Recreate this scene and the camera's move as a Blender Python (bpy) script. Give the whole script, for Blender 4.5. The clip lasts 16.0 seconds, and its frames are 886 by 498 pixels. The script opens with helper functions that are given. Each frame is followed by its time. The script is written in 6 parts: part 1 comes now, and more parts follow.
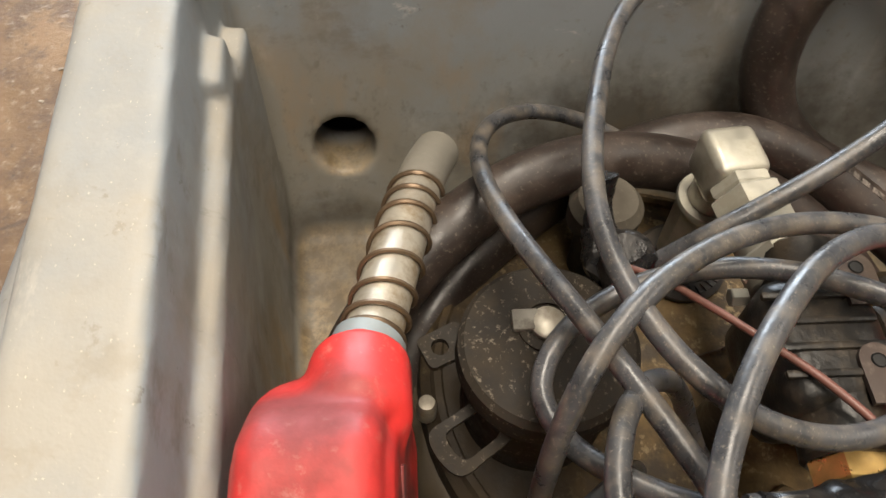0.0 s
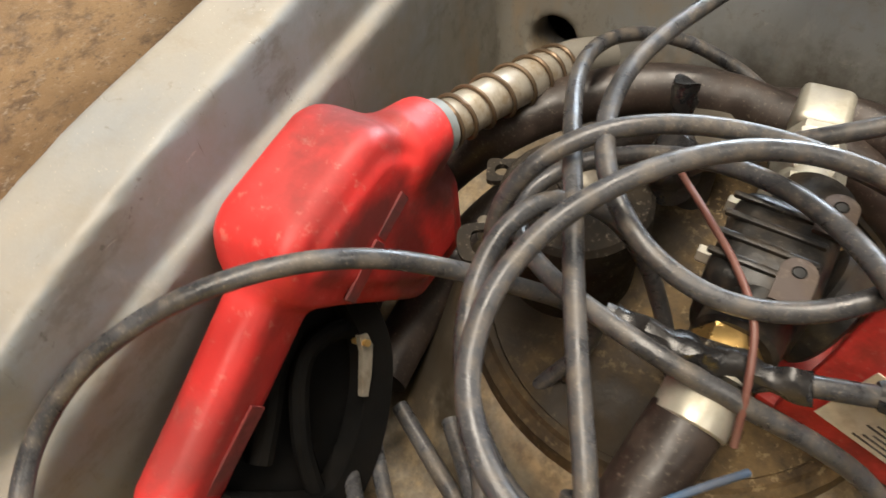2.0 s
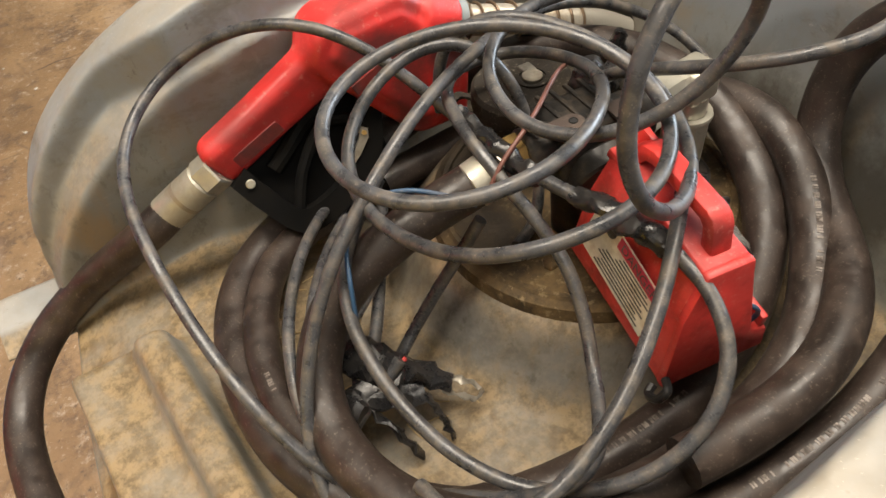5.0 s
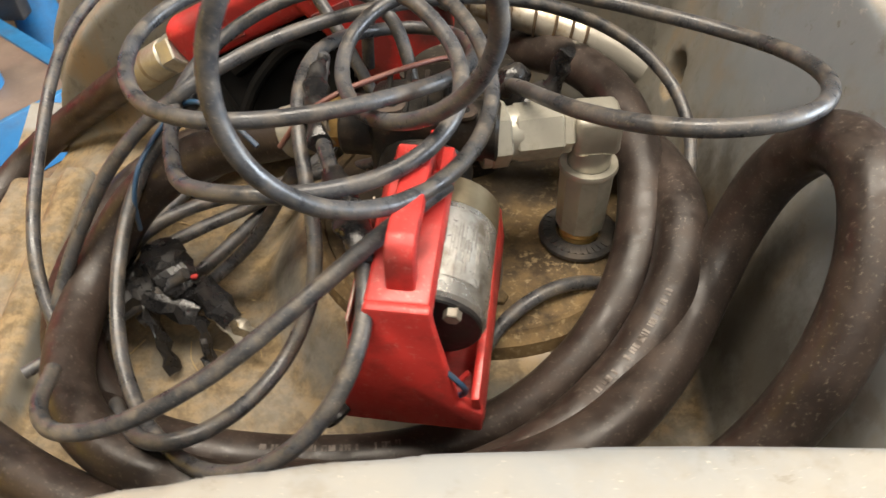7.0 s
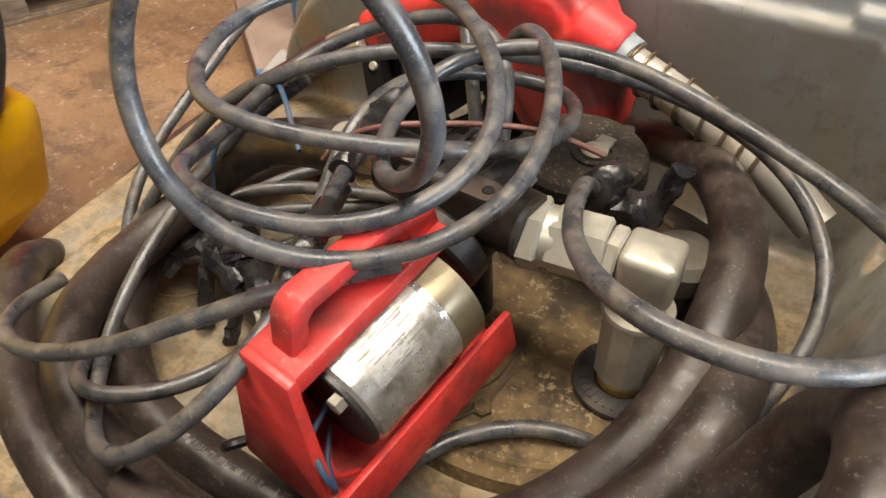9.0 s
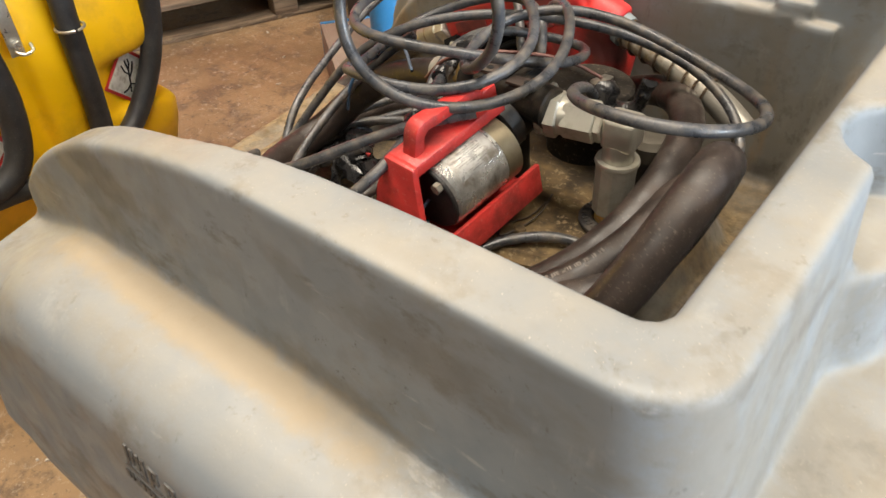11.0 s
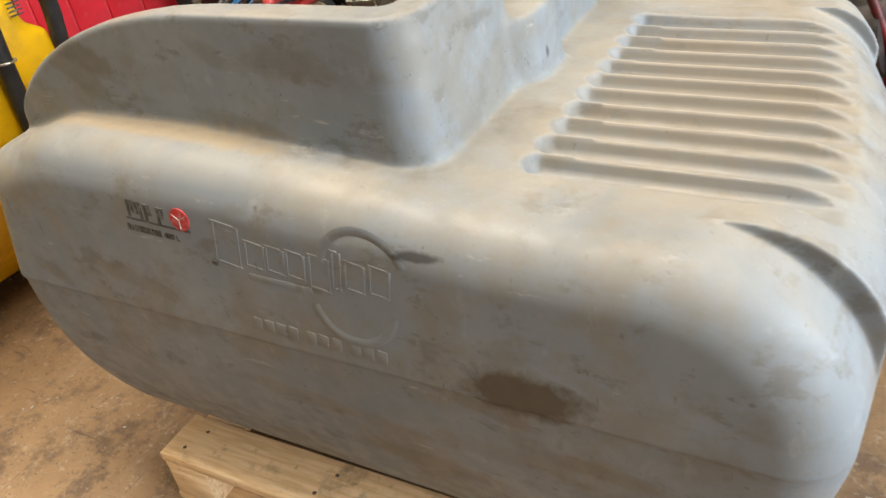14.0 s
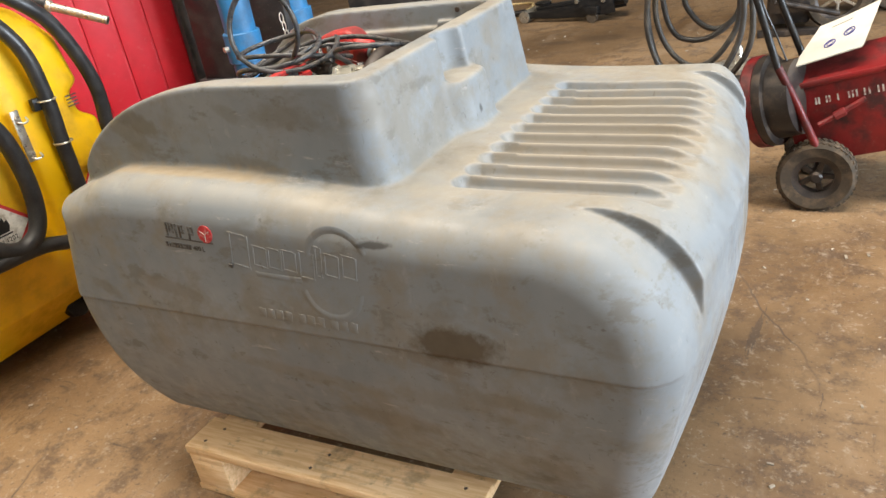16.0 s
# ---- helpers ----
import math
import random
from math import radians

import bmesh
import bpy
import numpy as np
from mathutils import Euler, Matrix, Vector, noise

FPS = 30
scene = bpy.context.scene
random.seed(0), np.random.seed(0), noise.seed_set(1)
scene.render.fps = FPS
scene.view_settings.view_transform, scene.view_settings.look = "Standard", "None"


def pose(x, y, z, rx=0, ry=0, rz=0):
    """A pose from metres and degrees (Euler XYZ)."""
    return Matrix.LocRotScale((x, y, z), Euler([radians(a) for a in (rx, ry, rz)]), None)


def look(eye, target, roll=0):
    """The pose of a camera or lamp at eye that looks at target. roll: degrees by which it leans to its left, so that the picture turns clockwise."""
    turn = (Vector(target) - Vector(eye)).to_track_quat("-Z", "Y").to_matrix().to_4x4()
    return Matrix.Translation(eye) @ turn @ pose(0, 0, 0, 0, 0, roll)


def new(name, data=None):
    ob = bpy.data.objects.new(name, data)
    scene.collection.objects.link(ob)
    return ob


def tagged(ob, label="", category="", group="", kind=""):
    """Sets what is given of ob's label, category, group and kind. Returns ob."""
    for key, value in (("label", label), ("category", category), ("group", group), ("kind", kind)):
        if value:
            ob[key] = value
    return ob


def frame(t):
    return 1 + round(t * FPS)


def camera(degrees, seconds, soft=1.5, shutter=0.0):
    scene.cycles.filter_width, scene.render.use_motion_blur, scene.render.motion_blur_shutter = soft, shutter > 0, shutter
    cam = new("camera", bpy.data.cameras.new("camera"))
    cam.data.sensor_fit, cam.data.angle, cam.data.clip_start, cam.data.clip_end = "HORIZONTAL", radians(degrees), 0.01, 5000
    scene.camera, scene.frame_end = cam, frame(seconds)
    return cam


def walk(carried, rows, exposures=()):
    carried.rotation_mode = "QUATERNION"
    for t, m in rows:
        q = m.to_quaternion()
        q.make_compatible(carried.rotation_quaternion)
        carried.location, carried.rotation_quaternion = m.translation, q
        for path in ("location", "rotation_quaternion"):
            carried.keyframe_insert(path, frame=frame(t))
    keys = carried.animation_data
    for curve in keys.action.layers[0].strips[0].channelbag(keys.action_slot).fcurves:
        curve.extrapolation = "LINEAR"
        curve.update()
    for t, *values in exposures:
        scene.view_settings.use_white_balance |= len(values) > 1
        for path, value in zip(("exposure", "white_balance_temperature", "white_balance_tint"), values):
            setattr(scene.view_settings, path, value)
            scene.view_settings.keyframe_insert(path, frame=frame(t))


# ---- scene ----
cam = camera(61.15, 16.0, soft=1.5, shutter=0.3)
# seconds, eye, yaw, pitch, roll
ROWS = [
    (0.0, 0.1549, 0.6086, 1.0791, -94.86, -56.71, 2.33),
    (0.5, 0.1505, 0.5691, 1.0716, -81.87, -57.05, -0.54),
    (1.0, 0.1177, 0.5393, 1.0737, -71.36, -56.70, -2.19),
    (1.5, 0.0714, 0.5037, 1.0774, -60.77, -55.49, -5.39),
    (2.0, 0.0506, 0.4377, 1.0864, -52.03, -54.02, -7.87),
    (2.5, 0.0543, 0.3490, 1.0849, -44.21, -51.77, -10.10),
    (3.0, 0.0496, 0.2807, 1.0901, -38.80, -50.44, -10.21),
    (3.5, 0.0160, 0.2256, 1.0907, -35.09, -49.32, -9.30),
    (3.7, 0.0020, 0.2116, 1.0972, -33.45, -48.79, -9.30),
    (5.8, 0.0774, 0.0476, 1.1331, -16.68, -47.30, -4.33),
    (6.0, 0.1214, 0.0433, 1.1300, -14.02, -47.11, -3.70),
    (6.5, 0.2137, 0.0396, 1.1078, -5.34, -46.64, -2.88),
    (7.0, 0.3243, 0.0430, 1.0734, 3.42, -46.31, -2.01),
    (7.5, 0.3815, 0.0863, 1.0647, 12.37, -46.00, -1.76),
    (8.0, 0.4262, 0.1500, 1.0481, 20.92, -45.85, -1.20),
    (8.2, 0.4355, 0.1641, 1.0412, 24.26, -45.67, -1.15),
    (10.3, 0.5595, 0.0673, 1.0938, 42.29, -42.13, -1.51),
    (10.5, 0.5807, 0.0183, 1.0990, 41.62, -41.55, -1.67),
    (11.0, 0.6371, -0.0908, 1.1175, 39.95, -40.02, -2.34),
    (11.5, 0.6999, -0.1715, 1.1479, 37.51, -38.95, -2.66),
    (12.0, 0.7991, -0.2723, 1.1490, 36.05, -37.53, -3.31),
    (12.5, 0.8901, -0.3656, 1.1249, 35.12, -36.35, -4.47),
    (13.0, 0.9306, -0.4154, 1.1058, 33.73, -35.40, -5.81),
    (13.5, 0.9365, -0.4624, 1.0897, 31.85, -34.74, -6.91),
    (14.0, 0.9943, -0.5203, 1.0746, 30.64, -33.81, -8.07),
    (14.5, 1.0934, -0.6037, 1.0779, 30.36, -32.31, -8.99),
    (15.0, 1.1737, -0.6918, 1.0843, 30.54, -30.26, -9.50),
    (15.5, 1.2169, -0.7432, 1.0960, 30.85, -28.06, -9.77),
    (16.0, 1.2308, -0.7733, 1.1058, 30.91, -26.66, -9.78),
]
EXPOSURES = [(0.0, 0.0), (1.5, 0.0), (2.5, 0.12), (3.5, 0.14), (6.0, 0.13), (6.5, 0.20), (7.5, 0.28), (8.2, 0.33), (10.3, 0.08), (11.0, 0.06), (12.0, -0.05), (16.0, 0.0)]


def aim(x, y, z, yaw, pitch, roll):
    return pose(x, y, z, 0, 0, yaw) @ pose(0, 0, 0, 90 + pitch, 0, 0) @ pose(0, 0, 0, 0, 0, roll)


walk(cam, [(t, aim(*row)) for t, *row in ROWS], EXPOSURES)

# ---- light ----
world = bpy.data.worlds.new("sky")
scene.world = world
world.use_nodes = True
wn, wl = world.node_tree.nodes, world.node_tree.links
wn.clear()
sky = wn.new("ShaderNodeTexSky")
sky.sky_type, sky.sun_disc = "NISHITA", False
sky.sun_elevation, sky.sun_rotation = radians(40), radians(120)
bg = wn.new("ShaderNodeBackground")
bg.inputs["Strength"].default_value = 0.12
wo = wn.new("ShaderNodeOutputWorld")
wl.new(sky.outputs[0], bg.inputs[0])
wl.new(bg.outputs[0], wo.inputs[0])


def area_light(name, m, w, h, watts, colour):
    data = bpy.data.lights.new(name, "AREA")
    data.shape, data.size, data.size_y, data.energy, data.color = "RECTANGLE", w, h, watts, colour
    ob = new(name, data)
    ob.matrix_world = m
    return ob


# the open workshop door, a skylight overhead, and an added fill lamp at the front
area_light("door_daylight", look((7.9, 0.7, 2.0), (0.5, 0.5, 0.7)), 4.6, 3.8, 1150, (0.78, 0.89, 1.0))
area_light("skylight_and_fill", look((0.3, 0.5, 5.5), (0.3, 0.5, 0.0)), 6.0, 1.6, 575, (1.0, 0.89, 0.745))
area_light("skylight_and_fill", look((0.0, -4.4, 5.5), (0.0, -4.4, 0.0)), 6.0, 1.6, 195, (1.0, 0.92, 0.80))

# ---- materials ----
def nodes_of(name):
    m = bpy.data.materials.new(name)
    m.use_nodes = True
    nt = m.node_tree
    bsdf = nt.nodes["Principled BSDF"]
    return m, nt, bsdf


def tex(nt, scale, detail=4.0, rough=0.55, stretch=(1, 1, 1)):
    c = nt.nodes.new("ShaderNodeTexCoord")
    mp = nt.nodes.new("ShaderNodeMapping")
    mp.inputs["Scale"].default_value = stretch
    n = nt.nodes.new("ShaderNodeTexNoise")
    n.inputs["Scale"].default_value, n.inputs["Detail"].default_value, n.inputs["Roughness"].default_value = scale, detail, rough
    nt.links.new(c.outputs["Object"], mp.inputs["Vector"])
    nt.links.new(mp.outputs["Vector"], n.inputs["Vector"])
    return n.outputs["Fac"]


def ramp(nt, fac, a, b, ca=(0, 0, 0, 1), cb=(1, 1, 1, 1)):
    r = nt.nodes.new("ShaderNodeValToRGB")
    r.color_ramp.elements[0].position, r.color_ramp.elements[1].position = a, b
    r.color_ramp.elements[0].color, r.color_ramp.elements[1].color = ca, cb
    nt.links.new(fac, r.inputs["Fac"])
    return r.outputs["Color"]


def mix(nt, fac, a, b, blend="MIX"):
    m = nt.nodes.new("ShaderNodeMix")
    m.data_type, m.blend_type = "RGBA", blend
    for key, val in ((0, fac), (6, a), (7, b)):
        if isinstance(val, bpy.types.NodeSocket):
            nt.links.new(val, m.inputs[key])
        elif key == 0:
            m.inputs[0].default_value = val
        else:
            m.inputs[key].default_value = (*val[:3], 1)
    return m.outputs[2]


def bump(nt, bsdf, height, strength, distance):
    b = nt.nodes.new("ShaderNodeBump")
    b.inputs["Strength"].default_value, b.inputs["Distance"].default_value = strength, distance
    nt.links.new(height, b.inputs["Height"])
    nt.links.new(b.outputs["Normal"], bsdf.inputs["Normal"])


def surface(name, colour, rough=0.5, metal=0.0, dirt=(0.12, 0.09, 0.06), dirt_amount=0.5, dirt_scale=18.0, grain=220.0,
            relief=0.15, depth=0.0006, tone=0.12, coat=0.0, flecks=0.12, gloss=0.5):
    """Worn paint, rubber, plastic or metal: colour with tone changes, patches of dirt, fine relief."""
    m, nt, bsdf = nodes_of(name)
    big, fine = tex(nt, dirt_scale, 6.0, 0.62), tex(nt, grain, 3.0, 0.6)
    dark = tuple(c * (1 - tone) for c in colour)
    light = tuple(min(1, c * (1 + tone)) for c in colour)
    base = mix(nt, ramp(nt, tex(nt, dirt_scale * 0.45, 3.0), 0.42, 0.58), dark, light)
    mask = ramp(nt, big, 0.47, 0.66, (0, 0, 0, 1), (dirt_amount, dirt_amount, dirt_amount, 1))
    base = mix(nt, mask, base, dirt)
    fleck = ramp(nt, tex(nt, dirt_scale * 9, 4.0, 0.7), 0.58, 0.70, (0, 0, 0, 1), (flecks,) * 3 + (1,))
    pale = tuple(min(1, 0.35 * c + 0.65 * d) * 1.25 for c, d in zip(colour, (0.42, 0.36, 0.28)))
    nt.links.new(mix(nt, fleck, base, pale), bsdf.inputs["Base Color"])
    bsdf.inputs["Metallic"].default_value = metal
    nt.links.new(ramp(nt, big, 0.40, 0.62, (rough * 0.75,) * 3 + (1,), (min(1, rough * 1.45),) * 3 + (1,)), bsdf.inputs["Roughness"])
    bsdf.inputs["Coat Weight"].default_value = coat
    bsdf.inputs["Specular IOR Level"].default_value = gloss
    bump(nt, bsdf, fine, relief, depth)
    return m


def spot(nt, at, size, turn=0.0, rag=0.35, edge=0.25):
    """A ragged patch of about that size round a place on the thing, 1 in its middle."""
    c = nt.nodes.new("ShaderNodeTexCoord")
    mp = nt.nodes.new("ShaderNodeMapping")
    mp.vector_type = "TEXTURE"
    mp.inputs["Location"].default_value, mp.inputs["Scale"].default_value = at, size
    mp.inputs["Rotation"].default_value = (0, radians(turn), 0)
    nt.links.new(c.outputs["Object"], mp.inputs["Vector"])
    ln = nt.nodes.new("ShaderNodeVectorMath")
    ln.operation = "LENGTH"
    nt.links.new(mp.outputs["Vector"], ln.inputs[0])
    ad = nt.nodes.new("ShaderNodeMath")
    ad.operation = "MULTIPLY_ADD"
    nt.links.new(tex(nt, 45.0, 5.0, 0.65), ad.inputs[0])
    ad.inputs[1].default_value = -rag * 3
    nt.links.new(ln.outputs["Value"], ad.inputs[2])
    return ramp(nt, ad.outputs[0], 0.62 - rag * 1.5 - edge, 0.62 - rag * 1.5 + edge, (1, 1, 1, 1), (0, 0, 0, 1))


def scaled(nt, colour, k):
    return mix(nt, 1.0, colour, (k, k, k), "MULTIPLY")


def moulded_plastic():
    """Matt blue-grey polyethylene, with tan dust lying on faces that look up, stains and scuffs, and old dirt and some
    painted shade in the bin.
    """
    m, nt, bsdf = nodes_of("grey polyethylene")
    base = mix(nt, ramp(nt, tex(nt, 2.6, 4.0), 0.40, 0.60), (0.190, 0.208, 0.222), (0.242, 0.256, 0.264))
    cloud = ramp(nt, tex(nt, 5.5, 9.0, 0.70), 0.48, 0.60, (0, 0, 0, 1), (0.72, 0.72, 0.72, 1))
    base = mix(nt, cloud, base, (0.19, 0.170, 0.138))
    rub = ramp(nt, tex(nt, 13.0, 6.0, 0.7, (1, 1, 1.8)), 0.57, 0.64, (0, 0, 0, 1), (0.6, 0.6, 0.6, 1))
    base = mix(nt, rub, base, (0.13, 0.118, 0.10))
    pale = ramp(nt, tex(nt, 24.0, 6.0, 0.7, (1, 1, 0.5)), 0.60, 0.70, (0, 0, 0, 1), (0.3, 0.3, 0.3, 1))
    base = mix(nt, pale, base, (0.38, 0.38, 0.365))
    speck = ramp(nt, tex(nt, 55.0, 7.0, 0.78), 0.625, 0.655, (0, 0, 0, 1), (0.75, 0.7, 0.7, 1))
    base = mix(nt, speck, base, (0.10, 0.09, 0.08))
    scratch = ramp(nt, tex(nt, 30.0, 8.0, 0.75, (0.4, 1.0, 2.0)), 0.63, 0.68, (0, 0, 0, 1), (0.5, 0.5, 0.5, 1))
    base = mix(nt, scratch, base, (0.42, 0.40, 0.37))
    scuff = ramp(nt, tex(nt, 38.0, 8.0, 0.75, (2.4, 1.0, 0.4)), 0.635, 0.68, (0, 0, 0, 1), (0.6, 0.6, 0.6, 1))
    base = mix(nt, scuff, base, (0.10, 0.093, 0.085))
    smudge = ramp(nt, tex(nt, 7.0, 6.0, 0.62, (0.8, 1.0, 1.5)), 0.57, 0.70, (0, 0, 0, 1), (0.55, 0.55, 0.55, 1))
    base = mix(nt, smudge, base, (0.135, 0.117, 0.09))
    for at, size, turn, colour, k in (
        ((0.755, 0.0, 0.488), (0.098, 0.06, 0.044), 0, (0.085, 0.066, 0.044), 0.95),
        ((0.715, 0.01, 0.448), (0.085, 0.06, 0.016), 12, (0.15, 0.12, 0.085), 0.5),
        ((0.640, 0.01, 0.637), (0.040, 0.05, 0.008), -2, (0.05, 0.048, 0.045), 0.9),
        ((0.46, 0.01, 0.372), (0.22, 0.06, 0.022), 4, (0.17, 0.14, 0.10), 0.4),
        ((0.70, 0.03, 0.375), (0.10, 0.06, 0.028), 0, (0.17, 0.14, 0.10), 0.3),
        ((0.33, 0.13, 0.800), (0.05, 0.05, 0.018), 30, (0.15, 0.13, 0.10), 0.35),
        ((0.08, 0.12, 0.765), (0.10, 0.05, 0.030), 35, (0.14, 0.125, 0.095), 0.5),
        ((0.02, 0.02, 0.50), (0.05, 0.06, 0.020), 20, (0.14, 0.12, 0.10), 0.6),
        ((0.652, 0.43, 0.708), (0.02, 0.010, 0.014), 0, (0.05, 0.05, 0.05), 0.9),
        ((0.625, 0.22, 0.69), (0.05, 0.05, 0.02), 0, (0.17, 0.155, 0.13), 0.6),
        ((0.36, 0.12, 0.705), (0.10, 0.05, 0.030), 10, (0.15, 0.125, 0.09), 0.5),
        ((0.20, 0.0, 0.520), (0.12, 0.06, 0.020), 12, (0.16, 0.13, 0.095), 0.5),
        ((0.10, 0.12, 0.790), (0.09, 0.05, 0.026), 25, (0.12, 0.10, 0.07), 0.6),
        ((0.60, 0.03, 0.300), (0.16, 0.06, 0.030), 0, (0.17, 0.14, 0.105), 0.5),
        ((0.84, 0.03, 0.395), (0.12, 0.06, 0.022), 5, (0.16, 0.135, 0.10), 0.5),
        ((0.95, 0.03, 0.46), (0.07, 0.06, 0.05), -30, (0.17, 0.14, 0.10), 0.4),
    ):
        base = mix(nt, scaled(nt, spot(nt, at, size, turn), k), base, colour)
    g = nt.nodes.new("ShaderNodeNewGeometry")
    s = nt.nodes.new("ShaderNodeSeparateXYZ")
    nt.links.new(g.outputs["Normal"], s.inputs[0])
    up = ramp(nt, s.outputs["Z"], 0.55, 0.98)
    lie = ramp(nt, tex(nt, 8.0, 7.0, 0.62), 0.40, 0.62, (0.2, 0.2, 0.2, 1), (0.65, 0.65, 0.65, 1))
    base = mix(nt, mix(nt, 1.0, up, lie, "MULTIPLY"), base, (0.34, 0.300, 0.235))
    grain = ramp(nt, tex(nt, 800.0, 2.0, 0.5), 0.715, 0.74, (0, 0, 0, 1), (0.7, 0.7, 0.7, 1))
    base = mix(nt, mix(nt, 1.0, up, grain, "MULTIPLY"), base, (0.62, 0.55, 0.43))
    # the gutter along the foot of the bin wall and the deck beside it hold more sand
    for at, size in (((0.24, 0.100, 0.704), (0.40, 0.032, 0.020)), ((0.655, 0.35, 0.662), (0.045, 0.36, 0.014))):
        base = mix(nt, scaled(nt, spot(nt, at, size, 0, 0.25, 0.2), 0.8), base, (0.32, 0.25, 0.16))
    base = mix(nt, scaled(nt, spot(nt, (0.86, 0.44, 0.662), (0.26, 0.40, 0.03), 0, 0.3, 0.35), 0.6), base, (0.285, 0.235, 0.165))
    # grime inside the bin, oil soaked in round the lid, and some painted shade
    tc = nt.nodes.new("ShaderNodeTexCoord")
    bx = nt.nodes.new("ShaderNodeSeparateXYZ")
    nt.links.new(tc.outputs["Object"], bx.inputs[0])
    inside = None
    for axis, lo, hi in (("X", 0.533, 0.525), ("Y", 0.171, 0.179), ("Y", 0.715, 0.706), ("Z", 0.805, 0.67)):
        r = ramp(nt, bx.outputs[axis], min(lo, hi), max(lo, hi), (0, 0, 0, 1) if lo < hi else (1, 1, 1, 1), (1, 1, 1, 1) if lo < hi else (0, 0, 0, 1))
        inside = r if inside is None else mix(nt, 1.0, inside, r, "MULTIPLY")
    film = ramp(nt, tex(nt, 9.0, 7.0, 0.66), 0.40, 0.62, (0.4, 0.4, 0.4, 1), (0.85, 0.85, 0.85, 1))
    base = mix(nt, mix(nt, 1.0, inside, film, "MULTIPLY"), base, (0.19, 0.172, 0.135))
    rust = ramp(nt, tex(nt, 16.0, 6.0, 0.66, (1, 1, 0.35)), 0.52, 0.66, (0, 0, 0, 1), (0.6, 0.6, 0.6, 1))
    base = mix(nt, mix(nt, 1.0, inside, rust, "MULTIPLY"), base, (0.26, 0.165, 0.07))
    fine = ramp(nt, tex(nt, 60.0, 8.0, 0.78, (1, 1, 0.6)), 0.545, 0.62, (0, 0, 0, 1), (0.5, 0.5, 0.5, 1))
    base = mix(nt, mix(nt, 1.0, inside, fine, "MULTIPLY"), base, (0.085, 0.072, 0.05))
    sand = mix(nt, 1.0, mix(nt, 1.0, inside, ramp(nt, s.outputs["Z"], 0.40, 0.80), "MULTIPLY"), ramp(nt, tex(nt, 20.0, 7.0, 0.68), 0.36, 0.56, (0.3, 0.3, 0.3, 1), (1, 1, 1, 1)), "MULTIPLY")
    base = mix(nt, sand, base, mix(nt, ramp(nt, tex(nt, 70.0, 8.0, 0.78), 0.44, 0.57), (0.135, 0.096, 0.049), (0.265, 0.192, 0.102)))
    # last two darken the front wall's foot and the far corner
    # lid oil is spread wide, painting in the dark gaps between cables
    # third patch paints shade on the end wall, which faces away from the door
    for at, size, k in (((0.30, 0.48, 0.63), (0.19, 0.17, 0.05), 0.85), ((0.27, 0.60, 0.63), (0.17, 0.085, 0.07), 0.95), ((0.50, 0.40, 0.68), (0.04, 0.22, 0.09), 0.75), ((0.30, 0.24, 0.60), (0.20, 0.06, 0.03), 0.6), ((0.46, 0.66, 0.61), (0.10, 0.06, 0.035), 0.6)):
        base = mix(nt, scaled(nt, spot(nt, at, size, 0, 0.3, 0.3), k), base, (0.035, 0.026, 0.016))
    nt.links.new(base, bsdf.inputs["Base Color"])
    nt.links.new(ramp(nt, tex(nt, 30.0, 5.0), 0.40, 0.60, (0.46,) * 3 + (1,), (0.70,) * 3 + (1,)), bsdf.inputs["Roughness"])
    bump(nt, bsdf, mix(nt, 0.35, tex(nt, 420.0, 3.0, 0.6), tex(nt, 60.0, 6.0, 0.7)), 0.16, 0.0010)
    return m


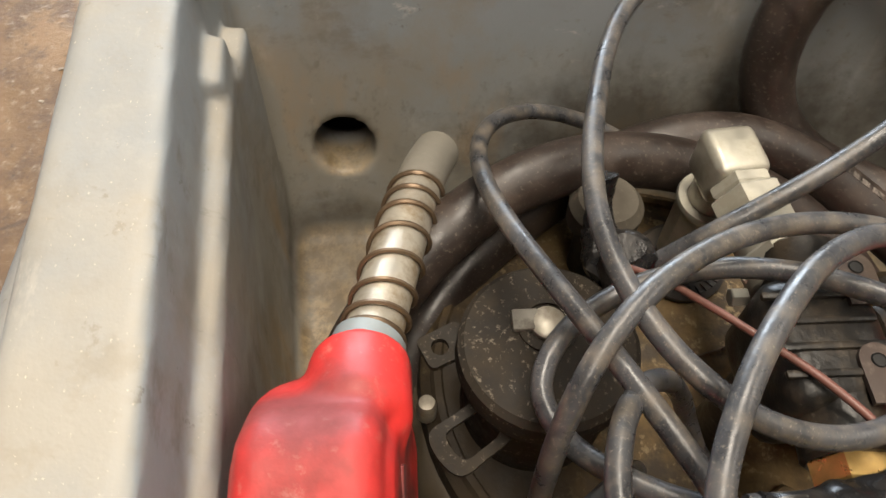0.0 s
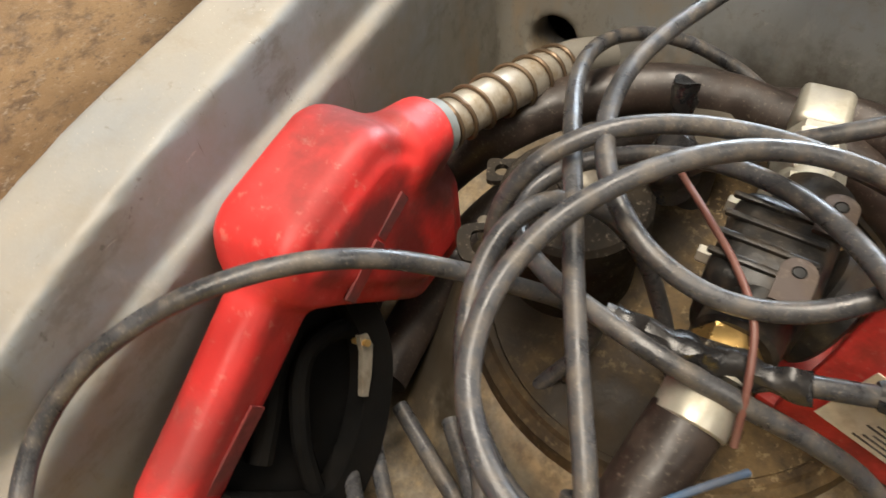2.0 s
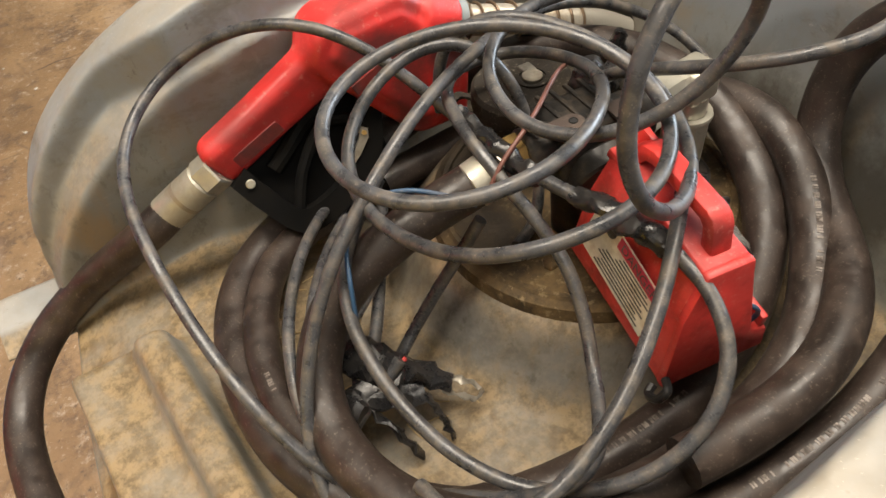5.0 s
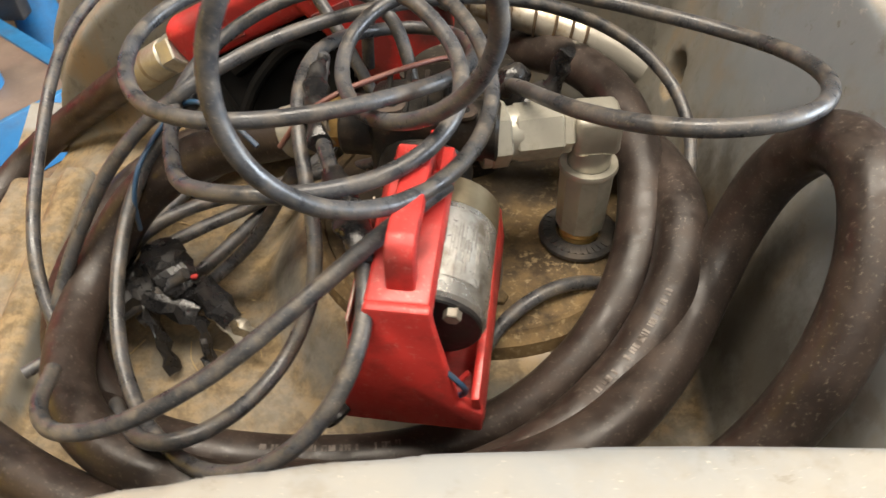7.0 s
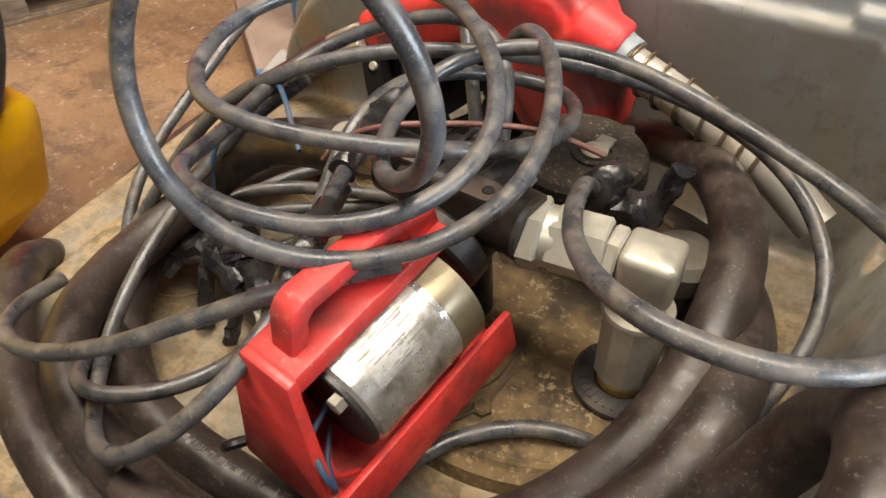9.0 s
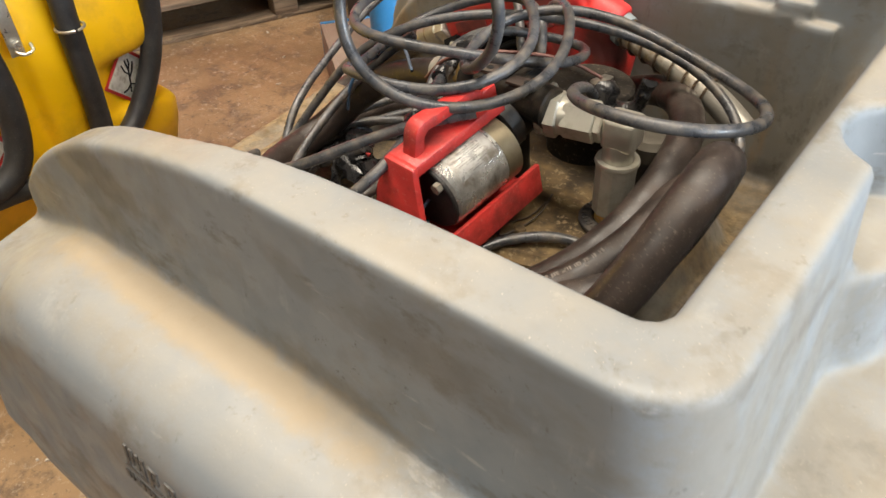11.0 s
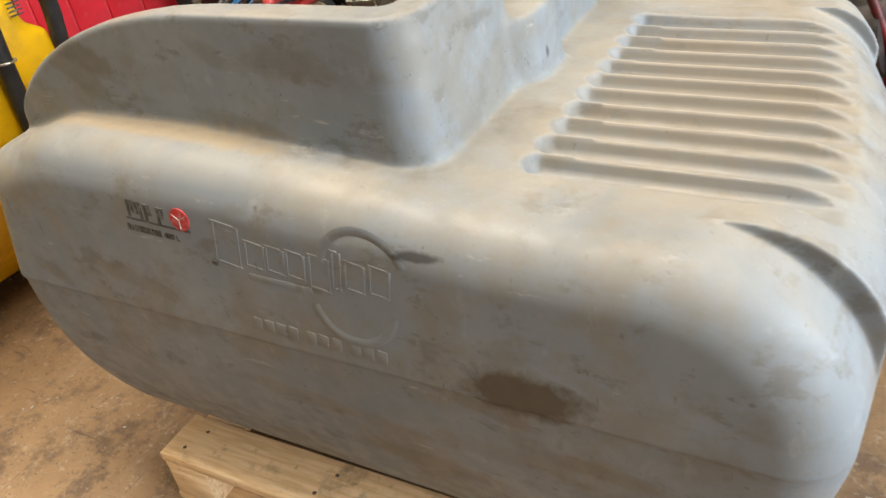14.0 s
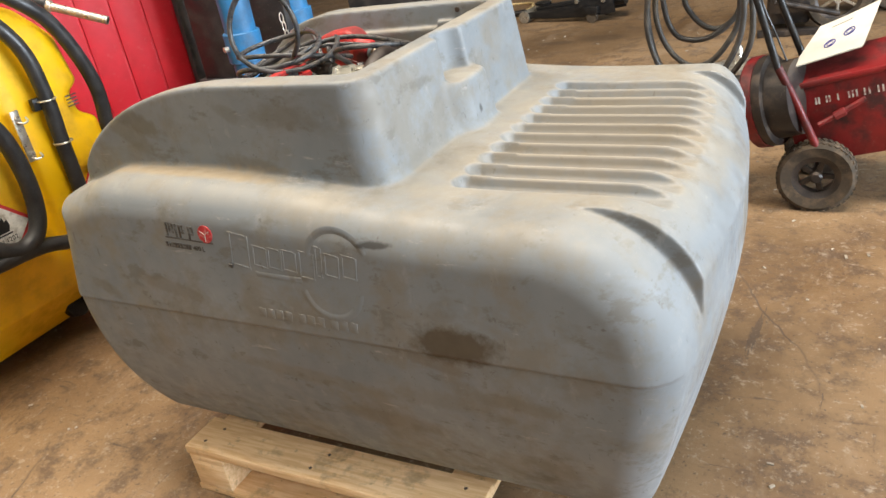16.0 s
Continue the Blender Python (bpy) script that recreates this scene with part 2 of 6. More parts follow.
def concrete():
    m, nt, bsdf = nodes_of("stained concrete")
    base = mix(nt, ramp(nt, tex(nt, 1.3, 8.0, 0.65), 0.40, 0.60), (0.155, 0.092, 0.044), (0.292, 0.187, 0.097))
    base = mix(nt, ramp(nt, tex(nt, 9.0, 9.0, 0.78), 0.50, 0.60, (0, 0, 0, 1), (0.8, 0.8, 0.8, 1)), base, (0.105, 0.066, 0.040))
    base = mix(nt, ramp(nt, tex(nt, 5.0, 9.0, 0.7, (1, 0.35, 1)), 0.56, 0.68, (0, 0, 0, 1), (0.5, 0.5, 0.5, 1)), base, (0.36, 0.27, 0.19))
    base = mix(nt, ramp(nt, tex(nt, 46.0, 7.0, 0.75), 0.56, 0.65, (0, 0, 0, 1), (0.55, 0.55, 0.55, 1)), base, (0.40, 0.33, 0.25))
    base = mix(nt, ramp(nt, tex(nt, 70.0, 4.0, 0.7), 0.60, 0.65, (0, 0, 0, 1), (0.7, 0.7, 0.7, 1)), base, (0.07, 0.05, 0.035))
    # dragged gouges in two directions, and pale chips
    for stretch, scale in (((0.22, 2.2, 1), 14.0), ((2.4, 0.25, 1), 11.0)):
        cut = ramp(nt, tex(nt, scale, 8.0, 0.72, stretch), 0.635, 0.665, (0, 0, 0, 1), (0.75, 0.75, 0.75, 1))
        base = mix(nt, cut, base, (0.085, 0.058, 0.040))
    base = mix(nt, ramp(nt, tex(nt, 120.0, 5.0, 0.75), 0.635, 0.66, (0, 0, 0, 1), (0.8, 0.8, 0.8, 1)), base, (0.46, 0.38, 0.29))
    # oil
    for at, size in (((-1.05, 0.93, 0), (0.16, 0.10, 0.5)), ((-0.45, -0.15, 0), (0.16, 0.07, 0.5)), ((-0.16, -0.06, 0), (0.20, 0.11, 0.5)), ((1.5, 2.6, 0), (0.22, 0.12, 0.5)), ((0.2, 3.6, 0), (0.3, 0.1, 0.5))):
        base = mix(nt, scaled(nt, spot(nt, at, size, 0, 0.4, 0.3), 0.75), base, (0.05, 0.036, 0.028))
    # broad brown darkening paints the tank's shadow into the floor at its left
    base = mix(nt, scaled(nt, spot(nt, (-0.28, -0.12, 0), (0.75, 0.50, 0.8), 0, 0.3, 0.4), 0.55), base, (0.13, 0.078, 0.036))
    # hairline cracks
    c = nt.nodes.new("ShaderNodeTexCoord")
    warp = nt.nodes.new("ShaderNodeTexNoise")
    warp.inputs["Scale"].default_value, warp.inputs["Detail"].default_value = 3.0, 6.0
    nt.links.new(c.outputs["Object"], warp.inputs["Vector"])
    bent = mix(nt, 0.12, c.outputs["Object"], warp.outputs["Color"])
    v = nt.nodes.new("ShaderNodeTexVoronoi")
    v.feature = "DISTANCE_TO_EDGE"
    v.inputs["Scale"].default_value = 0.9
    nt.links.new(bent, v.inputs["Vector"])
    crack = ramp(nt, v.outputs["Distance"], 0.0, 0.0035, (1, 1, 1, 1), (0, 0, 0, 1))
    base = mix(nt, mix(nt, 1.0, crack, ramp(nt, tex(nt, 2.0, 4.0), 0.48, 0.58), "MULTIPLY"), base, (0.09, 0.06, 0.04))
    nt.links.new(base, bsdf.inputs["Base Color"])
    nt.links.new(ramp(nt, tex(nt, 5.0, 5.0), 0.3, 0.7, (0.45,) * 3 + (1,), (0.75,) * 3 + (1,)), bsdf.inputs["Roughness"])
    bump(nt, bsdf, tex(nt, 60.0, 8.0, 0.75), 0.55, 0.004)
    return m


def timber(name="pale pallet wood", a=(0.74, 0.49, 0.25), b=(0.89, 0.65, 0.39)):
    m, nt, bsdf = nodes_of(name)
    grain = tex(nt, 12.0, 6.0, 0.6, (0.8, 9.0, 9.0))
    base = mix(nt, ramp(nt, grain, 0.40, 0.60), a, b)
    base = mix(nt, ramp(nt, tex(nt, 10.0, 6.0, 0.7), 0.55, 0.66, (0, 0, 0, 1), (0.6, 0.6, 0.6, 1)), base, (0.30, 0.20, 0.11))
    base = mix(nt, ramp(nt, tex(nt, 34.0, 5.0, 0.7), 0.62, 0.68, (0, 0, 0, 1), (0.4, 0.4, 0.4, 1)), base, (0.14, 0.09, 0.05))
    nt.links.new(base, bsdf.inputs["Base Color"])
    bsdf.inputs["Roughness"].default_value = 0.8
    bump(nt, bsdf, grain, 0.3, 0.002)
    return m


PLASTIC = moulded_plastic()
CONCRETE = concrete()
WOOD = timber()
OLD_WOOD = timber("dark pallet wood", (0.10, 0.07, 0.045), (0.20, 0.14, 0.09))
RUBBER = surface("black rubber cable", (0.046, 0.047, 0.051), 0.35, dirt=(0.16, 0.133, 0.102), dirt_amount=0.55, dirt_scale=75, tone=0.3, flecks=0.4, relief=0.35)
HOSE = surface("brown-black rubber hose", (0.024, 0.017, 0.014), 0.42, gloss=0.5, dirt=(0.058, 0.038, 0.027), dirt_amount=0.5, dirt_scale=48, tone=0.22, flecks=0.25, relief=0.25, depth=0.0006)
RED = surface("red plastic", (0.58, 0.040, 0.034), 0.44, dirt=(0.14, 0.026, 0.022), dirt_amount=0.65, dirt_scale=30, tone=0.16, flecks=0.3, relief=0.25)
NOZZLE_RED = surface("grimy red plastic", (0.56, 0.032, 0.030), 0.48, dirt=(0.22, 0.028, 0.024), dirt_amount=0.8, dirt_scale=15, tone=0.14, flecks=0.3, relief=0.3)


def smear(m, marks, colour):
    """Dark rubbed-in smears on a finished material: place, size and strength of each."""
    nt = m.node_tree
    colour_in = nt.nodes["Principled BSDF"].inputs["Base Color"]
    base = colour_in.links[0].from_socket
    for at, size, k in marks:
        base = mix(nt, scaled(nt, spot(nt, at, size, 0, 0.3, 0.35), k), base, colour)
    nt.links.new(base, colour_in)


smear(NOZZLE_RED, (((0.258, 0.645, 0.811), (0.045, 0.05, 0.022), 0.6), ((0.288, 0.622, 0.757), (0.050, 0.05, 0.036), 0.9), ((0.216, 0.618, 0.784), (0.050, 0.04, 0.018), 0.8), ((0.238, 0.62, 0.725), (0.024, 0.05, 0.07), 0.75),
                   ((0.10, 0.64, 0.75), (0.06, 0.05, 0.020), 0.5), ((0.17, 0.64, 0.825), (0.07, 0.05, 0.012), 0.4)), (0.085, 0.026, 0.024))
BLACK = surface("black plastic", (0.012, 0.012, 0.013), 0.4, gloss=0.35, dirt=(0.05, 0.04, 0.03), dirt_amount=0.3, dirt_scale=30)
STEEL = surface("galvanised steel", (0.62, 0.59, 0.52), 0.36, 0.85, dirt=(0.30, 0.25, 0.17), dirt_amount=0.6, dirt_scale=50)
BRASS = surface("brass", (0.62, 0.41, 0.15), 0.36, 0.85, dirt=(0.25, 0.18, 0.08), dirt_amount=0.5, dirt_scale=60)
YELLOW = surface("yellow plastic", (0.88, 0.50, 0.002), 0.40, dirt=(0.40, 0.21, 0.01), dirt_amount=0.45, dirt_scale=9, tone=0.06, flecks=0.1)
BLUE = surface("blue paint", (0.03, 0.19, 0.42), 0.45, dirt=(0.05, 0.06, 0.07), dirt_amount=0.5, dirt_scale=10)
OXIDE = surface("worn red paint", (0.175, 0.010, 0.011), 0.45, dirt=(0.025, 0.014, 0.013), dirt_amount=0.85, dirt_scale=13, tone=0.3)
PANEL_RED = surface("red sheet metal", (0.60, 0.015, 0.03), 0.45, dirt=(0.2, 0.02, 0.02), dirt_amount=0.3, dirt_scale=4)
WHITE = surface("white label", (0.70, 0.68, 0.62), 0.6, dirt=(0.30, 0.25, 0.18), dirt_amount=0.7, dirt_scale=60)
WALL = surface("unseen wall sheet", (0.15, 0.14, 0.125), 0.8, dirt=(0.11, 0.095, 0.075), dirt_amount=0.4, dirt_scale=2, grain=20)
TYRE = surface("dusty tyre rubber", (0.060, 0.048, 0.036), 0.85, gloss=0.25, dirt=(0.20, 0.145, 0.095), dirt_amount=0.5, dirt_scale=30)
BLACK_HOSE = surface("smooth black hose", (0.020, 0.020, 0.021), 0.42, dirt=(0.06, 0.055, 0.05), dirt_amount=0.35, dirt_scale=40, tone=0.15)

# ---- mesh helpers ----
def mesh_of(bm, name, material, smooth=None):
    me = bpy.data.meshes.new(name)
    bm.normal_update()
    bm.to_mesh(me)
    bm.free()
    for mat in material if isinstance(material, (list, tuple)) else (material,):
        me.materials.append(mat)
    if smooth is not None:
        me.shade_smooth()
        if smooth < 180:
            me.set_sharp_from_angle(angle=radians(smooth))
    return me


def part(name, bm, material, parent, label="", smooth=35):
    ob = new(name, mesh_of(bm, name, material, smooth))
    ob.parent = parent
    if label:
        ob["label"] = label
    return ob


def thing(name, place, label, category, group="", kind=""):
    ob = new(name)
    ob.matrix_basis = place if isinstance(place, Matrix) else Matrix.Translation(place)
    return tagged(ob, label, category, group, kind)


def box(bm, size, m=Matrix(), bevel=0.0, segments=2):
    vs = bmesh.ops.create_cube(bm, size=1.0, matrix=m @ Matrix.Diagonal((*size, 1)))["verts"]
    if bevel:
        es = list({e for v in vs for e in v.link_edges})
        bmesh.ops.bevel(bm, geom=es, offset=bevel, segments=segments, profile=0.5, affect="EDGES", clamp_overlap=True)
    return bm


def boxbm(size, at=(0, 0, 0), bevel=0.0, segments=2, m=None):
    return box(bmesh.new(), size, m if m is not None else Matrix.Translation(at), bevel, segments)


def lathe(bm, profile, m=Matrix(), steps=32, closed=True):
    """Turns (radius, height) pairs round z."""
    rings = []
    for r, z in profile:
        if r < 1e-6:
            rings.append([bm.verts.new(m @ Vector((0, 0, z)))])
        else:
            rings.append([bm.verts.new(m @ Vector((r * math.cos(a), r * math.sin(a), z))) for a in (2 * math.pi * i / steps for i in range(steps))])
    for a, b in zip(rings, rings[1:]):
        for i in range(steps):
            j = (i + 1) % steps
            if len(a) == 1 and len(b) > 1:
                bm.faces.new((a[0], b[j], b[i])[::-1])
            elif len(b) == 1 and len(a) > 1:
                bm.faces.new((a[i], a[j], b[0]))
            elif len(a) > 1:
                bm.faces.new((a[i], a[j], b[j], b[i]))
    return bm


def spline(points, per=12, closed=False):
    """Catmull-Rom through the points."""
    p = [Vector(q) for q in points]
    if closed:
        p = [p[-1], *p, p[0], p[1]]
    else:
        p = [2 * p[0] - p[1], *p, 2 * p[-1] - p[-2]]
    out = []
    for a, b, c, d in zip(p, p[1:], p[2:], p[3:]):
        for i in range(per):
            t = i / per
            out.append(0.5 * (2 * b + (c - a) * t + (2 * a - 5 * b + 4 * c - d) * t * t + (3 * b - a - 3 * c + d) * t ** 3))
    if not closed:
        out.append(p[-2])
    return out


def tube(bm, path, radius, steps=12, caps=True):
    """A round tube along a path; the radius may be a function of the share of the way."""
    n = len(path)
    tangents = [(path[min(i + 1, n - 1)] - path[max(i - 1, 0)]).normalized() for i in range(n)]
    side = tangents[0].orthogonal().normalized()
    rings = []
    for i in range(n):
        side = (side - tangents[i] * side.dot(tangents[i])).normalized()
        other = tangents[i].cross(side)
        r = radius(i / (n - 1)) if callable(radius) else radius
        rings.append([bm.verts.new(path[i] + r * (math.cos(a) * side + math.sin(a) * other)) for a in (2 * math.pi * k / steps for k in range(steps))])
    for a, b in zip(rings, rings[1:]):
        for k in range(steps):
            j = (k + 1) % steps
            bm.faces.new((a[k], a[j], b[j], b[k]))
    if caps:
        bm.faces.new(rings[0][::-1])
        bm.faces.new(rings[-1])
    return bm


def cylinder(bm, a, b, r, steps=24, r2=None, bevel=0.0):
    a, b = Vector(a), Vector(b)
    h = (b - a).length
    m = Matrix.Translation(a) @ (b - a).to_track_quat("Z", "Y").to_matrix().to_4x4()
    r2 = r if r2 is None else r2
    e = bevel
    prof = [(0, 0), (r - e, 0), (r, e), (r2, h - e), (r2 - e, h), (0, h)] if e else [(0, 0), (r, 0), (r2, h), (0, h)]
    return lathe(bm, prof, m, steps)


# ---- hall ----
def slab(name, size, at, material, label="", category="", m=None):
    ob = new(name, mesh_of(boxbm(size, (0, 0, 0)), name, material))
    ob.matrix_basis = m if m is not None else Matrix.Translation(at)
    return tagged(ob, label, category, kind="structure")


slab("floor", (24, 24, 0.2), (0, 4, -0.1), CONCRETE, "stained brown concrete workshop floor", "floor")
# walls and roof stay out of view, added to close in and dim the light
slab("wall_west", (0.2, 24, 5.6), (-6.1, 4, 2.8), WALL, "unseen grey-brown sheet wall added round the workshop", "wall")
slab("wall_north", (14.2, 0.2, 5.6), (1, 10.1, 2.8), WALL, "unseen grey-brown sheet wall added round the workshop", "wall")
slab("wall_south", (14.2, 0.2, 5.6), (1, -6.1, 2.8), WALL, "unseen grey-brown sheet wall added round the workshop", "wall")
slab("wall_east_a", (0.2, 6.4, 5.6), (8.1, 6.8, 2.8), WALL, "unseen grey-brown sheet wall added beside the open door", "wall")
slab("wall_east_b", (0.2, 2.4, 5.6), (8.1, -4.8, 2.8), WALL, "unseen grey-brown sheet wall added beside the open door", "wall")
slab("wall_east_c", (0.2, 7.2, 1.5), (8.1, 0.0, 4.85), WALL, "unseen grey-brown sheet wall added above the open door", "wall")
slab("ceiling", (14.4, 16.4, 0.2), (1, 2, 5.7), WALL, "unseen grey-brown roof added over the workshop", "ceiling")


# ---- the grey tank ----
def surface_net(field, origin, step):
    """Quads round the zero level of a sampled distance field."""
    inside = field < 0
    nx, ny, nz = field.shape
    total = np.zeros((nx - 1, ny - 1, nz - 1, 3), np.float32)
    count = np.zeros((nx - 1, ny - 1, nz - 1), np.float32)
    cut = lambda a, o: a[o[0]:nx - 1 + o[0], o[1]:ny - 1 + o[1], o[2]:nz - 1 + o[2]]
    for axis in range(3):
        for u in (0, 1):
            for v in (0, 1):
                lo = [0, 0, 0]
                lo[(axis + 1) % 3], lo[(axis + 2) % 3] = u, v
                hi = list(lo)
                hi[axis] = 1
                a, b = cut(field, lo), cut(field, hi)
                cross = cut(inside, lo) != cut(inside, hi)
                t = np.where(cross, a / np.where(a == b, 1, a - b), 0)
                for k in range(3):
                    total[..., k] += np.where(cross, t if k == axis else lo[k], 0)
                count += cross
    used = count > 0
    index = np.full(used.shape, -1, np.int64)
    index[used] = np.arange(used.sum())
    cells = np.argwhere(used)
    verts = (cells + total[used] / count[used][:, None]) * step + np.array(origin)
    quads = []
    for axis in range(3):
        b, c = (axis + 1) % 3, (axis + 2) % 3
        a0, a1 = [slice(None)] * 3, [slice(None)] * 3
        a0[axis], a1[axis] = slice(0, -1), slice(1, None)
        change = inside[tuple(a0)] != inside[tuple(a1)]
        spots = np.argwhere(change)
        ok = (spots[:, b] > 0) & (spots[:, c] > 0) & (spots[:, b] < field.shape[b] - 1) & (spots[:, c] < field.shape[c] - 1)
        spots = spots[ok]
        e = np.eye(3, dtype=int)
        corners = [index[tuple((spots - o).T)] for o in (0 * e[b], e[b], e[b] + e[c], e[c])]
        quad = np.stack(corners, 1)
        flip = inside[tuple(spots.T)]
        quad[flip] = quad[flip][:, ::-1]
        quads.append(quad)
    return verts, np.concatenate(quads)[:, ::-1]


def rounded(r, *halves):
    """Intersection of half spaces with edges rounded by r."""
    most = halves[0]
    for h in halves[1:]:
        most = np.maximum(most, h)
    return np.minimum(most + r, 0) + np.sqrt(sum(np.maximum(h + r, 0) ** 2 for h in halves)) - r


def join(a, b, k):
    h = np.clip(0.5 + 0.5 * (b - a) / k, 0, 1)
    return b * (1 - h) + a * h - k * h * (1 - h)


def carve(a, b, k):
    return -join(-a, b, k)


FLOOR_IN = 0.600
WALL_TOP = 0.849


def tank_field(x, y, z):
    one = np.ones_like(x + y + z)
    # lower half tapers in below the seam, and the left end rounds under
    low = np.clip((0.468 - z) / 0.34, 0, 1)
    lift = np.clip((z - 0.468) / 0.2, 0, 1)
    under = np.clip((0.48 - z) / 0.40, 0, 0.999)
    bulge = np.clip((0.62 - z) / 0.16, 0, 1)
    left = -0.138 + (0.075 - 0.034 * bulge) * ((y - 0.44) / 0.44) ** 2 + 0.128 * (1 - np.sqrt(1 - under ** 2))
    front = 0.088 * low ** 2.3 + 0.018 * lift + 0.006 * (z < 0.468)
    back = 0.885 - 0.10 * low ** 1.7 - 0.018 * lift
    right = 1.098 - 0.050 * ((y - 0.36) / 0.45) ** 2 - 0.085 * low ** 1.3
    bottom, deck_top = 0.118, 0.668
    along = np.clip((0.82 - x) / 0.62, 0, 1)
    start = np.clip((x + 0.075) / 0.15, 0, 1)
    top = deck_top + 0.036 * along * along * (3 - 2 * along) * start * start * (3 - 2 * start)
    edges = lambda r, rt, t: rounded(r, left - x, x - rt, front - y, y - back, bottom - z, z - t)
    body = edges(0.036 + 0.012 * np.clip((x + 0.06) / 0.2, 0, 1), right, top)
    # the deck rounds down at the right end; the near shoulder is cut off straight, the far one stands fuller
    deck = rounded(0.145, x - (right + 0.008), z - top)
    near = np.maximum(rounded(0.06, rounded(0.20, x - right - 0.002, z - top), front - y), y - 0.122)
    far = np.maximum(rounded(0.095, x - right - 0.004, z - top - 0.003), 0.772 - y)
    deck = np.maximum(deck, np.maximum(0.122 - y, y - 0.772))
    body = np.maximum(body * one, np.minimum(np.minimum(deck, near), far))
    # ribs: long round-ended troughs
    for i in range(11):
        yc = 0.189 + 0.05 * i
        away = np.maximum(abs(y - yc) - 0.0200, 0.700 + 0.010 * ((y - yc) / 0.02) ** 2 - x)
        trough = rounded(0.007, away - 0.35 * (z - deck_top + 0.010).clip(-0.02, 0.02), x - 1.07, deck_top - 0.0215 - z)
        body = carve(body, trough, 0.004)
    # bin walls
    far_share = np.clip((y - 0.3) / 0.3, 0, 1)
    shape = np.sqrt(np.clip(1 - ((0.32 - 0.13 * far_share - x) / (0.43 - 0.12 * far_share)).clip(0, 1) ** 2, 0, 1))
    rim = 0.60 + (WALL_TOP - 0.60) * shape
    draft = 0.10 * (WALL_TOP - z).clip(0, 0.2)
    skew = np.clip(x, 0.14, 0.46) - 0.46
    outer = rounded(0.05, x - 0.600 - draft, 0.122 - 0.2 * draft - y, y - 0.760 - 0.06 * skew - draft, -0.108 - x)
    outer = rounded(0.007, outer, z - rim, 0.55 - z)
    body = join(body, outer, 0.008)
    slope = (WALL_TOP - z).clip(0, 0.25)
    thin = 0.30 * (0.45 - x).clip(0, 0.26) ** 2
    inner = rounded(0.018, x - 0.557 + 0.28 * slope, 0.171 - thin + 0.15 * slope - y, y - 0.7135 - 0.085 * skew + 0.08 * slope - 0.5 * (0.06 - x).clip(0, 0.06))
    hollow = rounded(0.012, inner, FLOOR_IN - 0.16 * (0.02 - x).clip(0, 0.2) - 0.25 * (-0.07 - x).clip(0, 0.2) - z)
    body = carve(body, hollow, 0.004)
    # inner ledge along the back wall
    nose = 0.6975 + 0.075 * skew
    ledge = rounded(0.0030, nose + 0.15 * draft - y, y - 0.75, 0.94 * (z - rim + 0.045 + 0.35 * (nose + 0.014 - y)), x - 0.462, 0.55 - z)
    tab = rounded(0.0035, 0.430 - x, nose + 0.002 - y, y - 0.75, z - rim + 0.036, x - 0.468, 0.55 - z)
    knob = rounded(0.0035, 0.455 - x, nose - 0.003 - y, y - 0.75, z - rim + 0.054, x - 0.495, 0.55 - z)
    body = join(np.minimum(np.minimum(body, tab), knob), ledge, 0.003)
    # seat for the round lid
    away = np.sqrt((x - 0.33) ** 2 + (y - 0.47) ** 2)
    seat = rounded(0.012, away - 0.142 - 0.6 * (0.662 - z).clip(0, 0.1), z - 0.662, 0.55 - z)
    body = join(body, seat, 0.02)
    # raised slab with a lip across the open end
    edge = -0.036 - 0.11 * (y - 0.43)
    shelf = rounded(0.005, x - edge, -0.112 - 0.10 * (y - 0.43) - x, abs(y - 0.42) - 0.165, z - 0.604, 0.5 - z)
    body = join(body, shelf, 0.010)
    lip = rounded(0.008, abs(x - edge) - 0.014 - 0.30 * (0.622 - z).clip(0, 0.1), abs(y - 0.42) - 0.160, z - 0.624, 0.5 - z)
    body = join(body, lip, 0.010)
    # filler notch and the round boss under it
    boss = rounded(0.020, x - 0.634 - 0.12 * (0.772 - z), 0.35 + 1.1 * (x - 0.600) - y, y - 0.495 - 0.1 * (0.772 - z), 0.55 - x)
    boss = rounded(0.010, boss, z - 0.772, 0.60 - z)
    body = join(body, boss, 0.012)
    notch = rounded(0.006, np.sqrt((x - 0.616) ** 2 + (y - 0.425) ** 2) - 0.047, 0.772 - z)
    body = carve(body, notch, 0.008)
    # drain hole through the end wall
    hole = np.maximum(np.sqrt((y - 0.651) ** 2 + (z - 0.674) ** 2) - 0.0215, np.maximum(0.45 - x, x - 0.575))
    body = carve(body, hole, 0.003)
    hollow_wall = rounded(0.01, 0.546 - x, x - 0.594, abs(y - 0.650) - 0.055, abs(z - 0.680) - 0.060)
    body = carve(body, hollow_wall, 0.003)
    return body


